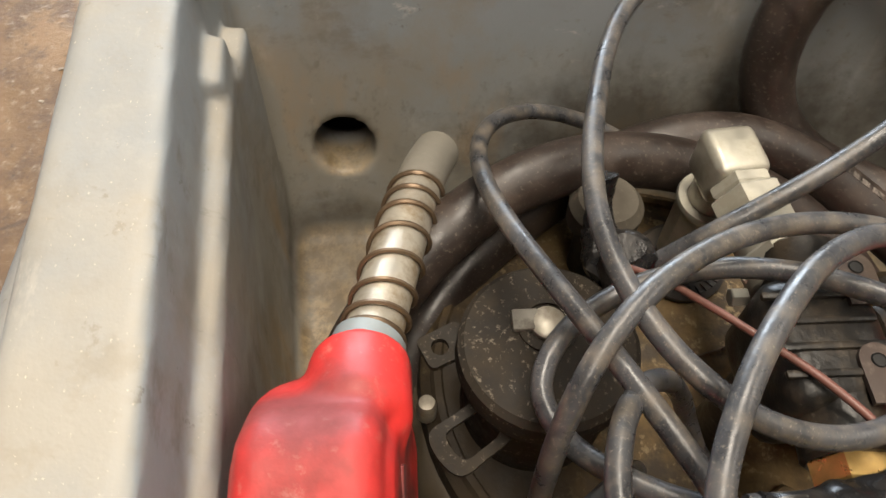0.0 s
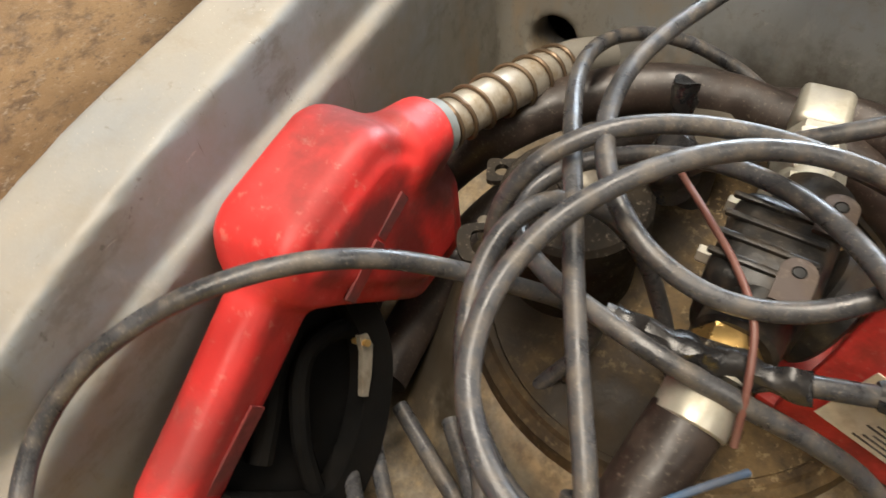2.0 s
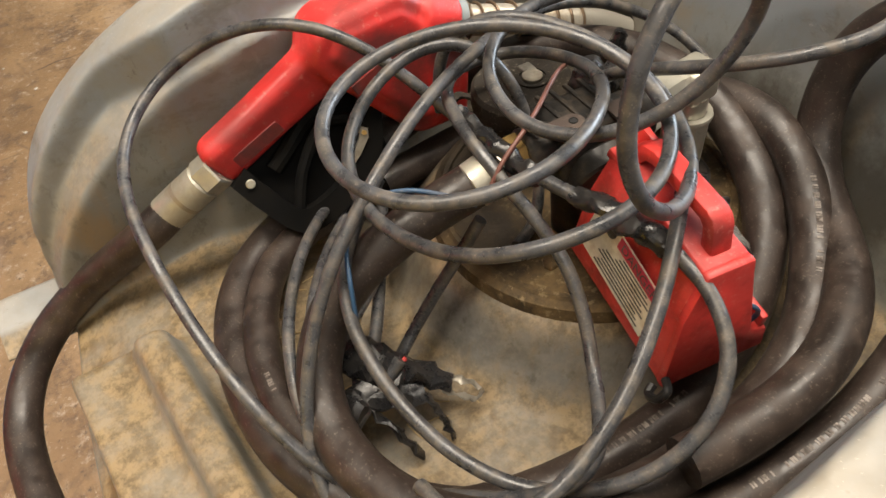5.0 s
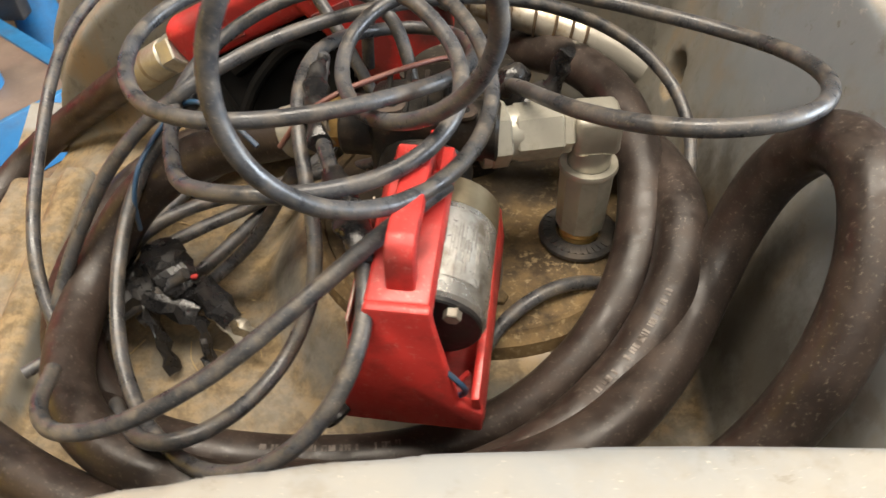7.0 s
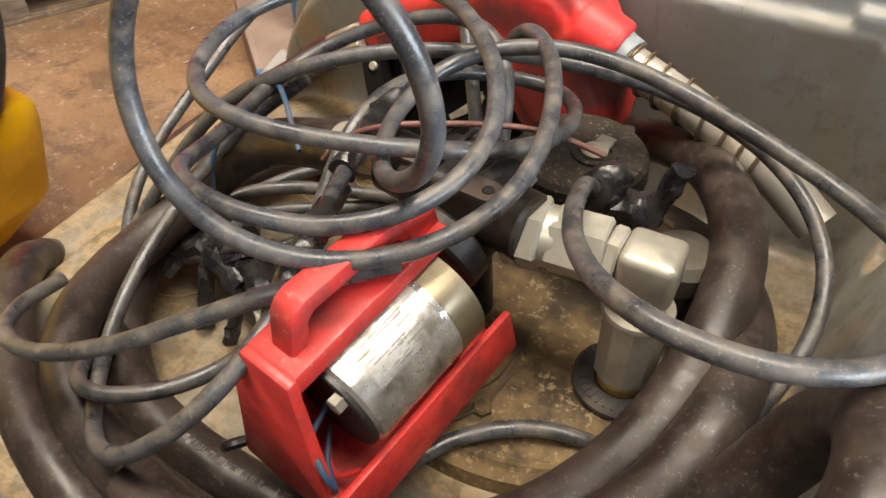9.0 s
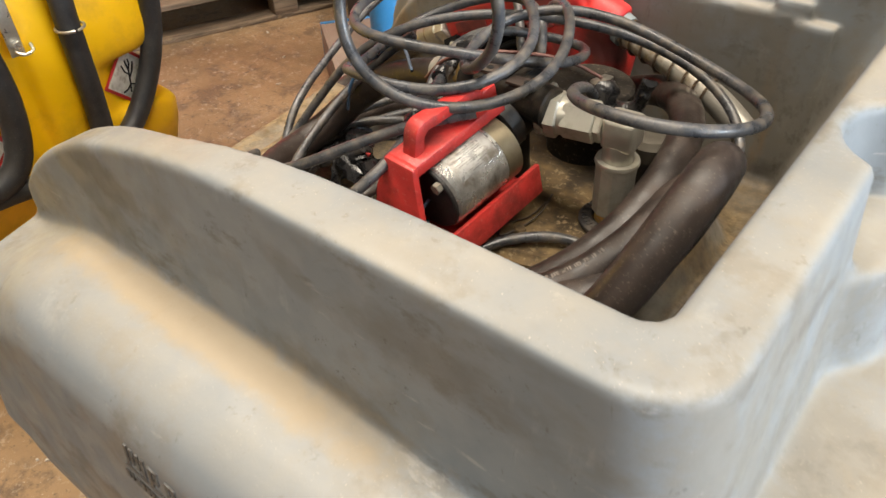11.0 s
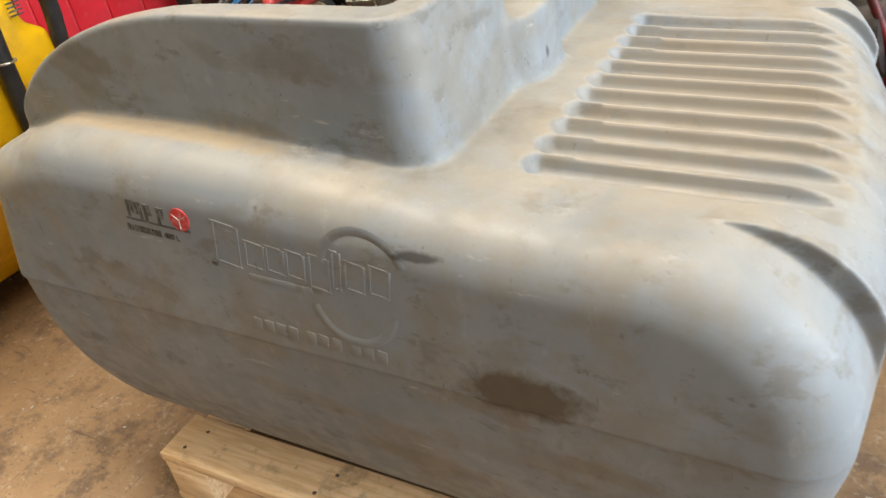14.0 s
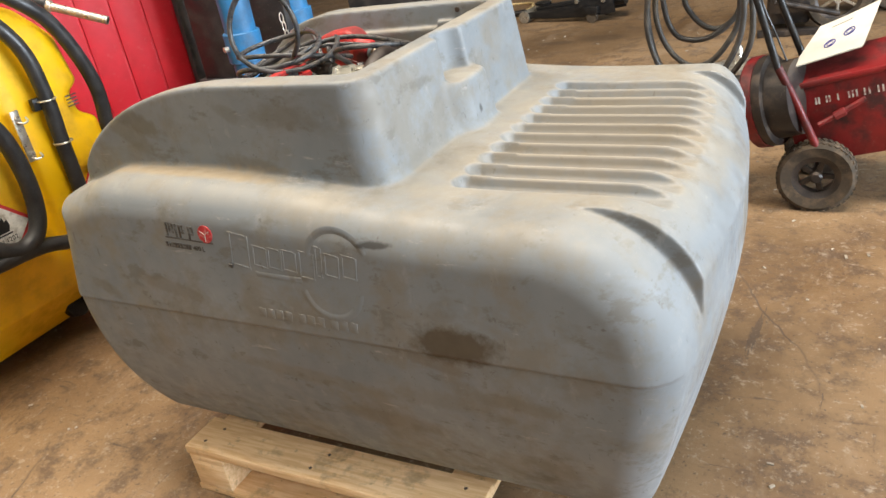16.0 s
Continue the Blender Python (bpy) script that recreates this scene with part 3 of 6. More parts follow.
def build_tank():
    step = 0.0038
    lo, hi = np.array((-0.19, -0.04, 0.09)), np.array((1.16, 0.93, 0.88))
    grid = [np.arange(a, b, step, dtype=np.float32) for a, b in zip(lo, hi)]
    field = tank_field(*np.meshgrid(*grid, indexing="ij", sparse=True)).astype(np.float32)
    verts, quads = surface_net(field, lo, step)
    me = bpy.data.meshes.new("body")
    me.from_pydata(verts.tolist(), [], quads.tolist())
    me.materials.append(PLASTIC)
    me.shade_smooth()
    tank = thing("fuel_tank", (0, 0, 0), "large grey moulded plastic diesel tank on a wooden pallet", "fuel tank")
    body = new("body", me)
    body.parent = tank
    sm = body.modifiers.new("smooth", "SMOOTH")
    sm.factor, sm.iterations = 0.25, 1
    return tank


tank = build_tank()


# small dark disc paints the shade of a screw hole in the back wall
part("screw_hole_disc", lathe(bmesh.new(), [(0.0055, 0), (0.0055, 0.0015), (0.003, 0.0022), (0, 0.0012)], pose(0.478, 0.7125, 0.832, 90, 0, 0), 16), surface("dark screw hole", (0.10, 0.07, 0.05), 0.6, 0.3), tank)


# ---- pallet under the tank ----
def pallet(m, wood, label, boards=5, length=1.0, width=0.8, height=0.112, stringers=3):
    p = thing("pallet", m, label, "pallet")
    nails = surface("rusty nail heads", (0.12, 0.09, 0.07), 0.6, 0.4)
    for i in range(boards):
        y = 0.0475 + i * (width - 0.095) / (boards - 1)
        board = part("board", boxbm((length, 0.095 if i % 2 == 0 else 0.078, 0.020), (length / 2, y, height - 0.010), 0.002), wood, p)
        for x in (0.045, length / 2 - 0.015, length - 0.05):
            for dy in (-0.022, 0.020):
                part("nail", lathe(bmesh.new(), [(0.0036, height - 0.001), (0.0036, height + 0.0004), (0, height + 0.0006)], Matrix.Translation((x + dy * 0.4, y + dy, 0)), 10), nails, board)
    for i in range(stringers):
        x = 0.05 + i * (length - 0.1) / (stringers - 1)
        part("cross_board", boxbm((0.09, width, 0.016), (x, width / 2, height - 0.028), 0.002), wood, p)
        for j in range(3):
            part("block", boxbm((0.09, 0.09, height - 0.052), (x, 0.045 + j * (width - 0.09) / 2, 0.016 + (height - 0.052) / 2), 0.003), wood, p)
    for j in range(3):
        part("foot_board", boxbm((length, 0.09, 0.016), (length / 2, 0.045 + j * (width - 0.09) / 2, 0.008), 0.002), wood, p)
    return p


pallet(pose(0.064, 0.0, 0, 0, 0, 0.5), WOOD, "pale wooden pallet under the grey tank", 5, 0.665, 0.86, 0.121, 2)


# ---- seam, marks and raised lettering on the front of the tank ----
def face(x, z, out=0.0):
    """A place on the tank's front above the seam."""
    return Vector((x, 0.018 * min(1, max(0, (z - 0.468) / 0.2)) - out, z))


def plate(bm, x, z, w, h, thick, proud, turn=0.0, bevel=0.0):
    m = Matrix.Translation(face(x, z, proud - thick / 2)) @ pose(0, 0, 0, -5.1, 0, 0) @ pose(0, 0, 0, 0, turn, 0)
    return box(bm, (w, thick, h), m, bevel)


def arc_band(bm, x, z, r, a0, a1, width, proud, thick=0.004, n=28):
    prev = None
    for i in range(n + 1):
        a = radians(a0 + (a1 - a0) * i / n)
        ring = []
        for rr, dy in ((r - width / 2, 0), (r - width / 4, proud), (r + width / 4, proud), (r + width / 2, 0)):
            p = face(x + rr * math.cos(a), z + rr * math.sin(a), dy)
            ring.append(bm.verts.new(p))
        if prev:
            for k in range(3):
                bm.faces.new((prev[k], prev[k + 1], ring[k + 1], ring[k]))
        prev = ring
    return bm


# printed badge: dark bars, a red disc, a line of small dark bars
INK = surface("dark grey print", (0.05, 0.045, 0.04), 0.5, dirt=(0.3, 0.3, 0.29), dirt_amount=0.5, dirt_scale=120)
RED_INK = surface("red print", (0.50, 0.02, 0.03), 0.4, dirt=(0.5, 0.4, 0.36), dirt_amount=0.5, dirt_scale=160)
for x, h in ((0.225, 0.024), (0.232, 0.018), (0.239, 0.018), (0.246, 0.024), (0.255, 0.024), (0.263, 0.014), (0.276, 0.024), (0.284, 0.014)):
    part("print_bar", plate(bmesh.new(), x, 0.634 + (0.024 - h) / 2 - (x - 0.234) * 0.09, 0.0036, h, 0.002, 0.0012, 2), INK, tank)
for x in (0.259, 0.280):
    for dz in (0.0105, -0.0015):
        part("print_bar", plate(bmesh.new(), x, 0.634 + dz - (x - 0.234) * 0.09, 0.011, 0.0032, 0.002, 0.0013, 2), INK, tank)
part("print_line", plate(bmesh.new(), 0.272, 0.6175, 0.108, 0.0022, 0.002, 0.0012, 2.5), INK, tank)
for i in range(9):
    part("print_bar", plate(bmesh.new(), 0.217 + 0.0066 * i, 0.6065 - 0.0003 * i, 0.0048 if i != 1 else 0.002, 0.0085, 0.002, 0.0012, 2), INK, tank)
font = bpy.data.curves.new("capacity", "FONT")
font.body, font.size, font.extrude = "400 L", 0.0118, 0.0005
writing = bpy.data.objects.new("capacity", font)
letters = bpy.data.meshes.new_from_object(writing)
bpy.data.objects.remove(writing)
letters.materials.clear()
letters.materials.append(INK)
capacity = new("capacity_print", letters)
capacity.matrix_basis = Matrix.Translation(face(0.277, 0.6000, 0.0007)) @ pose(0, 0, 0, 84.9, 0, 0) @ pose(0, 0, 0, 0, 0, -2)
capacity.parent = tank
capacity["label"] = "small dark printed capacity mark"
disc = bmesh.new()
lathe(disc, [(0, 0.0), (0.0155, 0.0), (0.0155, 0.0015), (0, 0.0015)], Matrix.Translation(face(0.3125, 0.631, 0.0)) @ pose(0, 0, 0, 84.9, 0, 0), 28)
badge = part("red_disc", disc, RED_INK, tank, "red printed disc")
for a in (30, 150, 270):
    part("disc_line", plate(bmesh.new(), 0.3125 + 0.006 * math.cos(radians(a)), 0.631 + 0.006 * math.sin(radians(a)), 0.012, 0.0008, 0.001, 0.0024, -a), WHITE, badge)

# raised lettering becomes raised plain outlines, with the two raised arcs
for x, w, h, dz in ((0.380, 0.036, 0.056, 0.004), (0.421, 0.026, 0.034, -0.004), (0.451, 0.024, 0.034, -0.005), (0.480, 0.024, 0.034, -0.006),
                    (0.513, 0.026, 0.044, -0.010), (0.537, 0.010, 0.050, -0.002), (0.561, 0.024, 0.036, -0.006), (0.593, 0.024, 0.036, -0.006)):
    outline = bmesh.new()
    for dx, dy, bw, bh in ((-0.5 * w, 0, 0.0035, h), (0.5 * w, 0, 0.0035, h), (0, -0.5 * h, w, 0.0035), (0, 0.5 * h, w, 0.0035)):
        plate(outline, x + dx, 0.604 + dz + dy - 0.14 * dx, bw, bh, 0.004, 0.0006, 8, 0.0006)
    part("raised_outline", outline, PLASTIC, tank)
part("raised_line", plate(bmesh.new(), 0.452, 0.568, 0.092, 0.009, 0.004, 0.0005, 1, 0.0005), PLASTIC, tank)
for i in range(10):
    x = 0.401 + 0.0185 * i + (0.008 if i > 3 else 0) + (0.008 if i > 6 else 0)
    part("raised_bar", plate(bmesh.new(), x, 0.4985 - 0.02 * (x - 0.4), 0.0135, 0.0175, 0.004, 0.0006, 6, 0.0006), PLASTIC, tank)
part("raised_arc", arc_band(bmesh.new(), 0.572, 0.603, 0.055, 20, 172, 0.012, 0.0011), PLASTIC, tank)
part("raised_arc", arc_band(bmesh.new(), 0.552, 0.562, 0.054, 192, 352, 0.013, 0.0011), PLASTIC, tank)
part("stuck_crumb", plate(bmesh.new(), 0.355, 0.579, 0.008, 0.006, 0.004, 0.003, 10, 0.001), INK, tank)

# ---- lid, filler cap and pipework in the bin ----
DULL = surface("dusty black plastic", (0.030, 0.029, 0.029), 0.55, gloss=0.35, dirt=(0.15, 0.12, 0.09), dirt_amount=0.5, dirt_scale=30)
ZINC = surface("zinc plated steel", (0.44, 0.42, 0.355), 0.42, 0.6, dirt=(0.28, 0.25, 0.18), dirt_amount=0.5, dirt_scale=45)
STEEL_DULL = surface("dull dirty steel", (0.26, 0.24, 0.20), 0.45, 0.5, dirt_amount=0.6, dirt_scale=60)
LZ = 0.676


def oily_lid():
    """Brown-black moulded lid: tan dirt over most of it, wet black oil round the filler cap and under the pump, spread
    wider to paint the dark gaps between cables.
    """
    m, nt, bsdf = nodes_of("oily brown plastic")
    base = mix(nt, ramp(nt, tex(nt, 26.0, 7.0, 0.66), 0.40, 0.60), (0.045, 0.031, 0.017), (0.180, 0.122, 0.057))
    base = mix(nt, ramp(nt, tex(nt, 150.0, 5.0, 0.7), 0.56, 0.64, (0, 0, 0, 1), (0.6, 0.6, 0.6, 1)), base, (0.33, 0.25, 0.14))
    # oil patches are enlarged to paint the shade between the cables
    for at, size in (((-0.04, 0.105, LZ), (0.20, 0.105, 0.10)), ((0.03, 0.03, LZ), (0.05, 0.05, 0.08)), ((-0.10, 0.0, LZ), (0.06, 0.07, 0.08))):
        base = mix(nt, scaled(nt, spot(nt, at, size, 0, 0.22, 0.35), 0.93), base, (0.016, 0.012, 0.008))
    nt.links.new(base, bsdf.inputs["Base Color"])
    nt.links.new(ramp(nt, tex(nt, 26.0, 7.0, 0.66), 0.36, 0.58, (0.42,) * 3 + (1,), (0.85,) * 3 + (1,)), bsdf.inputs["Roughness"])
    bsdf.inputs["Specular IOR Level"].default_value = 0.25
    bump(nt, bsdf, tex(nt, 120.0, 5.0, 0.6), 0.5, 0.0015)
    return m


LID = oily_lid()
CAPMAT = surface("worn brown-black plastic", (0.022, 0.019, 0.016), 0.75, gloss=0.12, dirt=(0.060, 0.048, 0.034), dirt_amount=0.45, dirt_scale=34, flecks=0.35)
lid = thing("manhole_lid", (0.33, 0.47, 0), "round oily brown-black tank lid with dirt", "lid")
part("plate", lathe(bmesh.new(), [(0, LZ), (0.128, LZ), (0.134, LZ - 0.004), (0.136, LZ - 0.015), (0, LZ - 0.015)], steps=64), LID, lid)
part("rim_bead", lathe(bmesh.new(), [(0.120, LZ - 0.001), (0.122, LZ + 0.002), (0.126, LZ + 0.0025), (0.129, LZ - 0.001)], steps=64), LID, lid)
cap = thing("filler_cap", (0.314, 0.541, 0), "flat round black plastic filler cap with a steel tab", "cap")
part("neck", lathe(bmesh.new(), [(0.041, LZ - 0.002), (0.041, 0.725), (0.043, 0.728), (0.043, 0.735)], steps=48), CAPMAT, cap)
part("disc", lathe(bmesh.new(), [(0.030, 0.730), (0.0450, 0.730), (0.0458, 0.735), (0.0450, 0.747), (0.042, 0.7505), (0, 0.7515)], steps=56), CAPMAT, cap)
part("tab", boxbm((0.012, 0.014, 0.0040), (0.011, 0.011, 0.7530), 0.0015), surface("dirty steel tab", (0.15, 0.14, 0.12), 0.6, 0.3, dirt=(0.05, 0.04, 0.03), dirt_amount=0.7, dirt_scale=90), cap, "steel locking tab")
part("screw", lathe(bmesh.new(), [(0.009, 0.7510), (0.009, 0.7540), (0.0075, 0.7550), (0, 0.7553)], Matrix.Translation((0.009, 0.000, 0)), 24), STEEL_DULL, cap, "dull steel screw")
ring = bmesh.new()
lathe(ring, [(0.0115, 0.7510), (0.0155, 0.7510), (0.0155, 0.7530), (0.0115, 0.7530), (0.0115, 0.7510)], Matrix.Translation((0.009, 0.0, 0)), 32)
part("washer", ring, CAPMAT, cap)


def eyelet(name, at, turn, outer, inner, thick, parent, material):
    """A flat lug of rounded outline with a rounded hole through it."""
    m = pose(*at, 0, 0, turn)
    rims = [spline([Vector((u, v, 0)) for u, v in pts], 4, True) for pts in (outer, inner)]
    n = min(len(rims[0]), len(rims[1]))
    bm = bmesh.new()
    loops = [[bm.verts.new(m @ (p + Vector((0, 0, z)))) for p in rim[:n]] for rim, z in ((rims[0], 0), (rims[0], thick), (rims[1], thick), (rims[1], 0))]
    for a, b in zip(loops, loops[1:] + loops[:1]):
        for k in range(n):
            bm.faces.new((a[k], a[(k + 1) % n], b[(k + 1) % n], b[k]))
    bmesh.ops.recalc_face_normals(bm, faces=bm.faces)
    return part(name, bm, material, parent)


LUG = ((-0.009, -0.014), (0.0, -0.0145), (0.009, -0.014), (0.0092, 0.0), (0.0085, 0.0085), (0.0, 0.0095), (-0.0085, 0.0085), (-0.0092, 0.0))
eyelet("lug", (0.007, 0.053, 0.731), 25, LUG, [(0.0046 * math.cos(a), 0.0046 * math.sin(a)) for a in (math.pi * (k / 4 - 0.75) for k in range(8))], 0.004, cap, CAPMAT)
HASP = ((-0.012, -0.019), (0.0, -0.021), (0.012, -0.019), (0.014, 0.0), (0.0135, 0.015), (0.0, 0.019), (-0.0125, 0.015), (-0.0135, 0.0))
eyelet("hasp", (-0.035, 0.040, 0.716), 35, HASP, [(0.62 * u, 0.62 * v - 0.001) for u, v in HASP], 0.003, cap, CAPMAT)
part("lid_bolt", lathe(bmesh.new(), [(0.0055, LZ), (0.0055, 0.690), (0.0045, 0.694), (0, 0.695)], Matrix.Translation((-0.006, 0.060, 0)), 12), STEEL_DULL, cap)

vent = thing("vent_cap", (0.405, 0.495, 0), "small round brown-grey vent cap on the lid", "cap")
part("stem", lathe(bmesh.new(), [(0.013, LZ - 0.002), (0.013, 0.725)], steps=24), DULL, vent)
part("dome", lathe(bmesh.new(), [(0.014, 0.722), (0.021, 0.724), (0.0215, 0.738), (0.017, 0.744), (0, 0.746)], steps=32), surface("brown-grey cap plastic", (0.075, 0.066, 0.052), 0.65, gloss=0.2, dirt=(0.03, 0.025, 0.02), dirt_amount=0.5), vent)


def hexagon(bm, a, b, r, chamfer=0.0015):
    return cylinder(bm, a, b, r, 6, bevel=chamfer)


riser = thing("suction_pipe", (0.401, 0.437, 0.002), "zinc plated steel suction pipe with an elbow and hexagon nuts", "pipe")
part("base_ring", lathe(bmesh.new(), [(0.017, LZ), (0.029, LZ), (0.029, LZ + 0.003), (0.026, LZ + 0.0055), (0.017, LZ + 0.0055)], steps=40), DULL, riser, "black screwed base ring")
for k in range(16):
    a = radians(150 + 11 * k)
    part("raised_bar", box(bmesh.new(), (0.0016, 0.0055, 0.0016), pose(0.0235 * math.cos(a), 0.0235 * math.sin(a), LZ + 0.0057, 0, 0, math.degrees(a) + 90)), DULL, riser)
part("thread", lathe(bmesh.new(), [(0.0135 + 0.001 * (i % 2), LZ + 0.001 + 0.0022 * i) for i in range(7)], steps=28), BRASS, riser, "brass thread")
bm = bmesh.new()
cylinder(bm, (0, 0, LZ + 0.013), (0, 0, 0.742), 0.0178, 10, 0.0188, 0.0012)
part("sleeve", bm, ZINC, riser)
part("rim", lathe(bmesh.new(), [(0.0145, 0.7405), (0.0195, 0.7405), (0.0202, 0.743), (0.0195, 0.7455), (0.0145, 0.7455)], steps=32), ZINC, riser)
part("upright", cylinder(bmesh.new(), (0, 0, 0.742), (0, 0, 0.762), 0.0142, 24), ZINC, riser)
bm = box(bmesh.new(), (0.031, 0.029, 0.030), pose(0.001, 0.001, 0.773, 0, 0, 6), 0.005, 3)
part("elbow", bm, ZINC, riser, "squared steel elbow")
part("union", hexagon(bmesh.new(), (-0.014, -0.001, 0.774), (-0.022, -0.0015, 0.774), 0.0165), ZINC, riser)
part("hex_body", hexagon(bmesh.new(), (-0.022, -0.0015, 0.774), (-0.052, -0.006, 0.773), 0.0190), ZINC, riser)
part("collar", cylinder(bmesh.new(), (-0.050, -0.005, 0.773), (-0.057, -0.007, 0.773), 0.0175, 28), ZINC, riser)
part("nut", hexagon(bmesh.new(), (-0.056, -0.0065, 0.773), (-0.068, -0.009, 0.773), 0.0215), ZINC, riser)
part("flange", cylinder(bmesh.new(), (-0.067, -0.009, 0.773), (-0.074, -0.010, 0.773), 0.0205, 28, bevel=0.001), ZINC, riser)

# ---- transfer pump ----
LABEL_RED = surface("label red", (0.55, 0.03, 0.08), 0.5)
LABEL_PALE = surface("label cream", (0.66, 0.62, 0.52), 0.55, dirt=(0.35, 0.27, 0.18), dirt_amount=0.5, dirt_scale=70)
MOTOR = surface("scratched aluminium", (0.56, 0.55, 0.52), 0.30, 0.75, dirt=(0.11, 0.085, 0.05), dirt_amount=0.85, dirt_scale=38, tone=0.2)
WIRE_BLUE = surface("blue wire insulation", (0.028, 0.075, 0.15), 0.45, dirt_amount=0.4)
WIRE_BROWN = surface("brown wire insulation", (0.15, 0.062, 0.048), 0.5, dirt_amount=0.4)
RUSTY = surface("rusty bracket", (0.058, 0.041, 0.034), 0.6, 0.2)
CAST = surface("oily black casting", (0.014, 0.013, 0.012), 0.40, gloss=0.3, dirt=(0.085, 0.060, 0.036), dirt_amount=0.5, dirt_scale=45, relief=0.4, depth=0.001)
pump = thing("transfer_pump", pose(0.290, 0.272, 0.683, 9.0, 0, -6.0), "red diesel transfer pump with a bare metal motor and carrying handle", "pump")


def wedge(bm, pts, y0, y1, bevel=0.002):
    """An outline in x and z, drawn out from y0 to y1."""
    lo = [bm.verts.new((x, y0, z)) for x, z in pts]
    hi = [bm.verts.new((x, y1, z)) for x, z in pts]
    fs = [bm.faces.new(lo), bm.faces.new(hi[::-1])]
    n = len(pts)
    for i in range(n):
        fs.append(bm.faces.new((lo[i], hi[i], hi[(i + 1) % n], lo[(i + 1) % n])))
    bmesh.ops.recalc_face_normals(bm, faces=fs)
    if bevel:
        bmesh.ops.bevel(bm, geom=list({e for f in fs for e in f.edges}), offset=bevel, segments=2, profile=0.5, affect="EDGES", clamp_overlap=True)
    return bm


def lean_back(bm):
    """The closed end of the pump leans back towards its top."""
    for v in bm.verts:
        v.co.y += 0.20 * v.co.z * max(0, 1 - v.co.y / 0.12)
    return bm


# end plate with the cut-out low on one side
part("end_plate", lean_back(wedge(bmesh.new(), [(-0.042, 0.0), (-0.034, 0.064), (-0.022, 0.098), (0.012, 0.098), (0.014, 0.084), (0.026, 0.024), (0.040, 0.018), (0.040, 0.0)], 0.0, 0.008)), RED, pump)
part("side_cover", lean_back(wedge(bmesh.new(), [(-0.042, 0.002), (-0.034, 0.064), (-0.022, 0.098), (-0.016, 0.098), (-0.028, 0.062), (-0.035, 0.002)], 0.006, 0.128)), RED, pump)
part("top_cover", lean_back(wedge(bmesh.new(), [(-0.024, 0.092), (-0.022, 0.0985), (0.011, 0.0985), (0.013, 0.088), (-0.010, 0.089)], 0.006, 0.132)), RED, pump)
part("foot_rail", wedge(bmesh.new(), [(0.034, 0.0), (0.033, 0.031), (0.038, 0.032), (0.041, 0.0)], 0.006, 0.142, 0.0015), RED, pump)
part("floor_plate", wedge(bmesh.new(), [(-0.040, 0.0), (-0.040, 0.006), (0.038, 0.006), (0.038, 0.0)], 0.008, 0.138, 0.0015), RED, pump)
fin = bmesh.new()
wedge(fin, [(-0.004, 0.097), (-0.002, 0.112), (0.003, 0.112), (0.005, 0.097)], 0.112, 0.132, 0.0015)
part("rear_fin", fin, RED, pump)
hb = wedge(bmesh.new(), [(0.014, 0.094), (0.0175, 0.117), (0.022, 0.1225), (0.030, 0.1245), (0.098, 0.1200), (0.112, 0.115), (0.123, 0.105), (0.123, 0.094), (0.112, 0.094), (0.104, 0.106), (0.095, 0.1095), (0.035, 0.1135), (0.030, 0.110), (0.028, 0.094)], -0.003, 0.0125, 0.0022)
bmesh.ops.transform(hb, matrix=pose(0, 0, 0, 0, 0, 90), verts=hb.verts)
part("handle", lean_back(hb), RED, pump, "moulded red carrying handle")
AX = Vector((0.006, 0, 0.054))
motor = part("motor", cylinder(bmesh.new(), AX + Vector((0, 0.040, 0)), AX + Vector((0, 0.120, 0)), 0.0325, 48, bevel=0.002), MOTOR, pump, "scratched bare metal motor case")
part("motor_cap", cylinder(bmesh.new(), AX + Vector((0, 0.0365, 0)), AX + Vector((0, 0.044, 0)), 0.0305, 48, bevel=0.001), BLACK, pump)
part("through_bolt", hexagon(bmesh.new(), AX + Vector((0.015, 0.031, 0.020)), AX + Vector((0.015, 0.038, 0.020)), 0.0050, 0.0006), STEEL_DULL, pump)
part("motor_band", cylinder(bmesh.new(), AX + Vector((0, 0.102, 0)), AX + Vector((0, 0.120, 0)), 0.0329, 48), surface("tarnished steel", (0.32, 0.27, 0.18), 0.35, 0.8), pump)
rated = bmesh.new()
for i in range(14):
    for j in range(1):
        a0, a1 = radians(35 + 4.2 * i), radians(35 + 4.2 * (i + 1))
        q = [AX + Vector((0.0329 * math.cos(a), y, 0.0329 * math.sin(a))) for a, y in ((a0, 0.052), (a1, 0.052), (a1, 0.098), (a0, 0.098))]
        rated.faces.new([rated.verts.new(p) for p in q])
rating = part("rating_label", rated, surface("silver label", (0.50, 0.50, 0.48), 0.34, 0.55, dirt=(0.13, 0.10, 0.065), dirt_amount=0.8, dirt_scale=60), motor, "worn silver rating label")


FADED = surface("faded grey print", (0.20, 0.19, 0.18), 0.5, dirt=(0.55, 0.54, 0.5), dirt_amount=0.8, dirt_scale=200)


def on_motor(bm, angle, y, w, l, r=0.0332):
    a = radians(angle)
    m = Matrix.Translation(AX + Vector((r * math.cos(a), y, r * math.sin(a)))) @ pose(0, 0, 0, 0, 90 - angle, 0)
    return box(bm, (w, l, 0.0004), m)


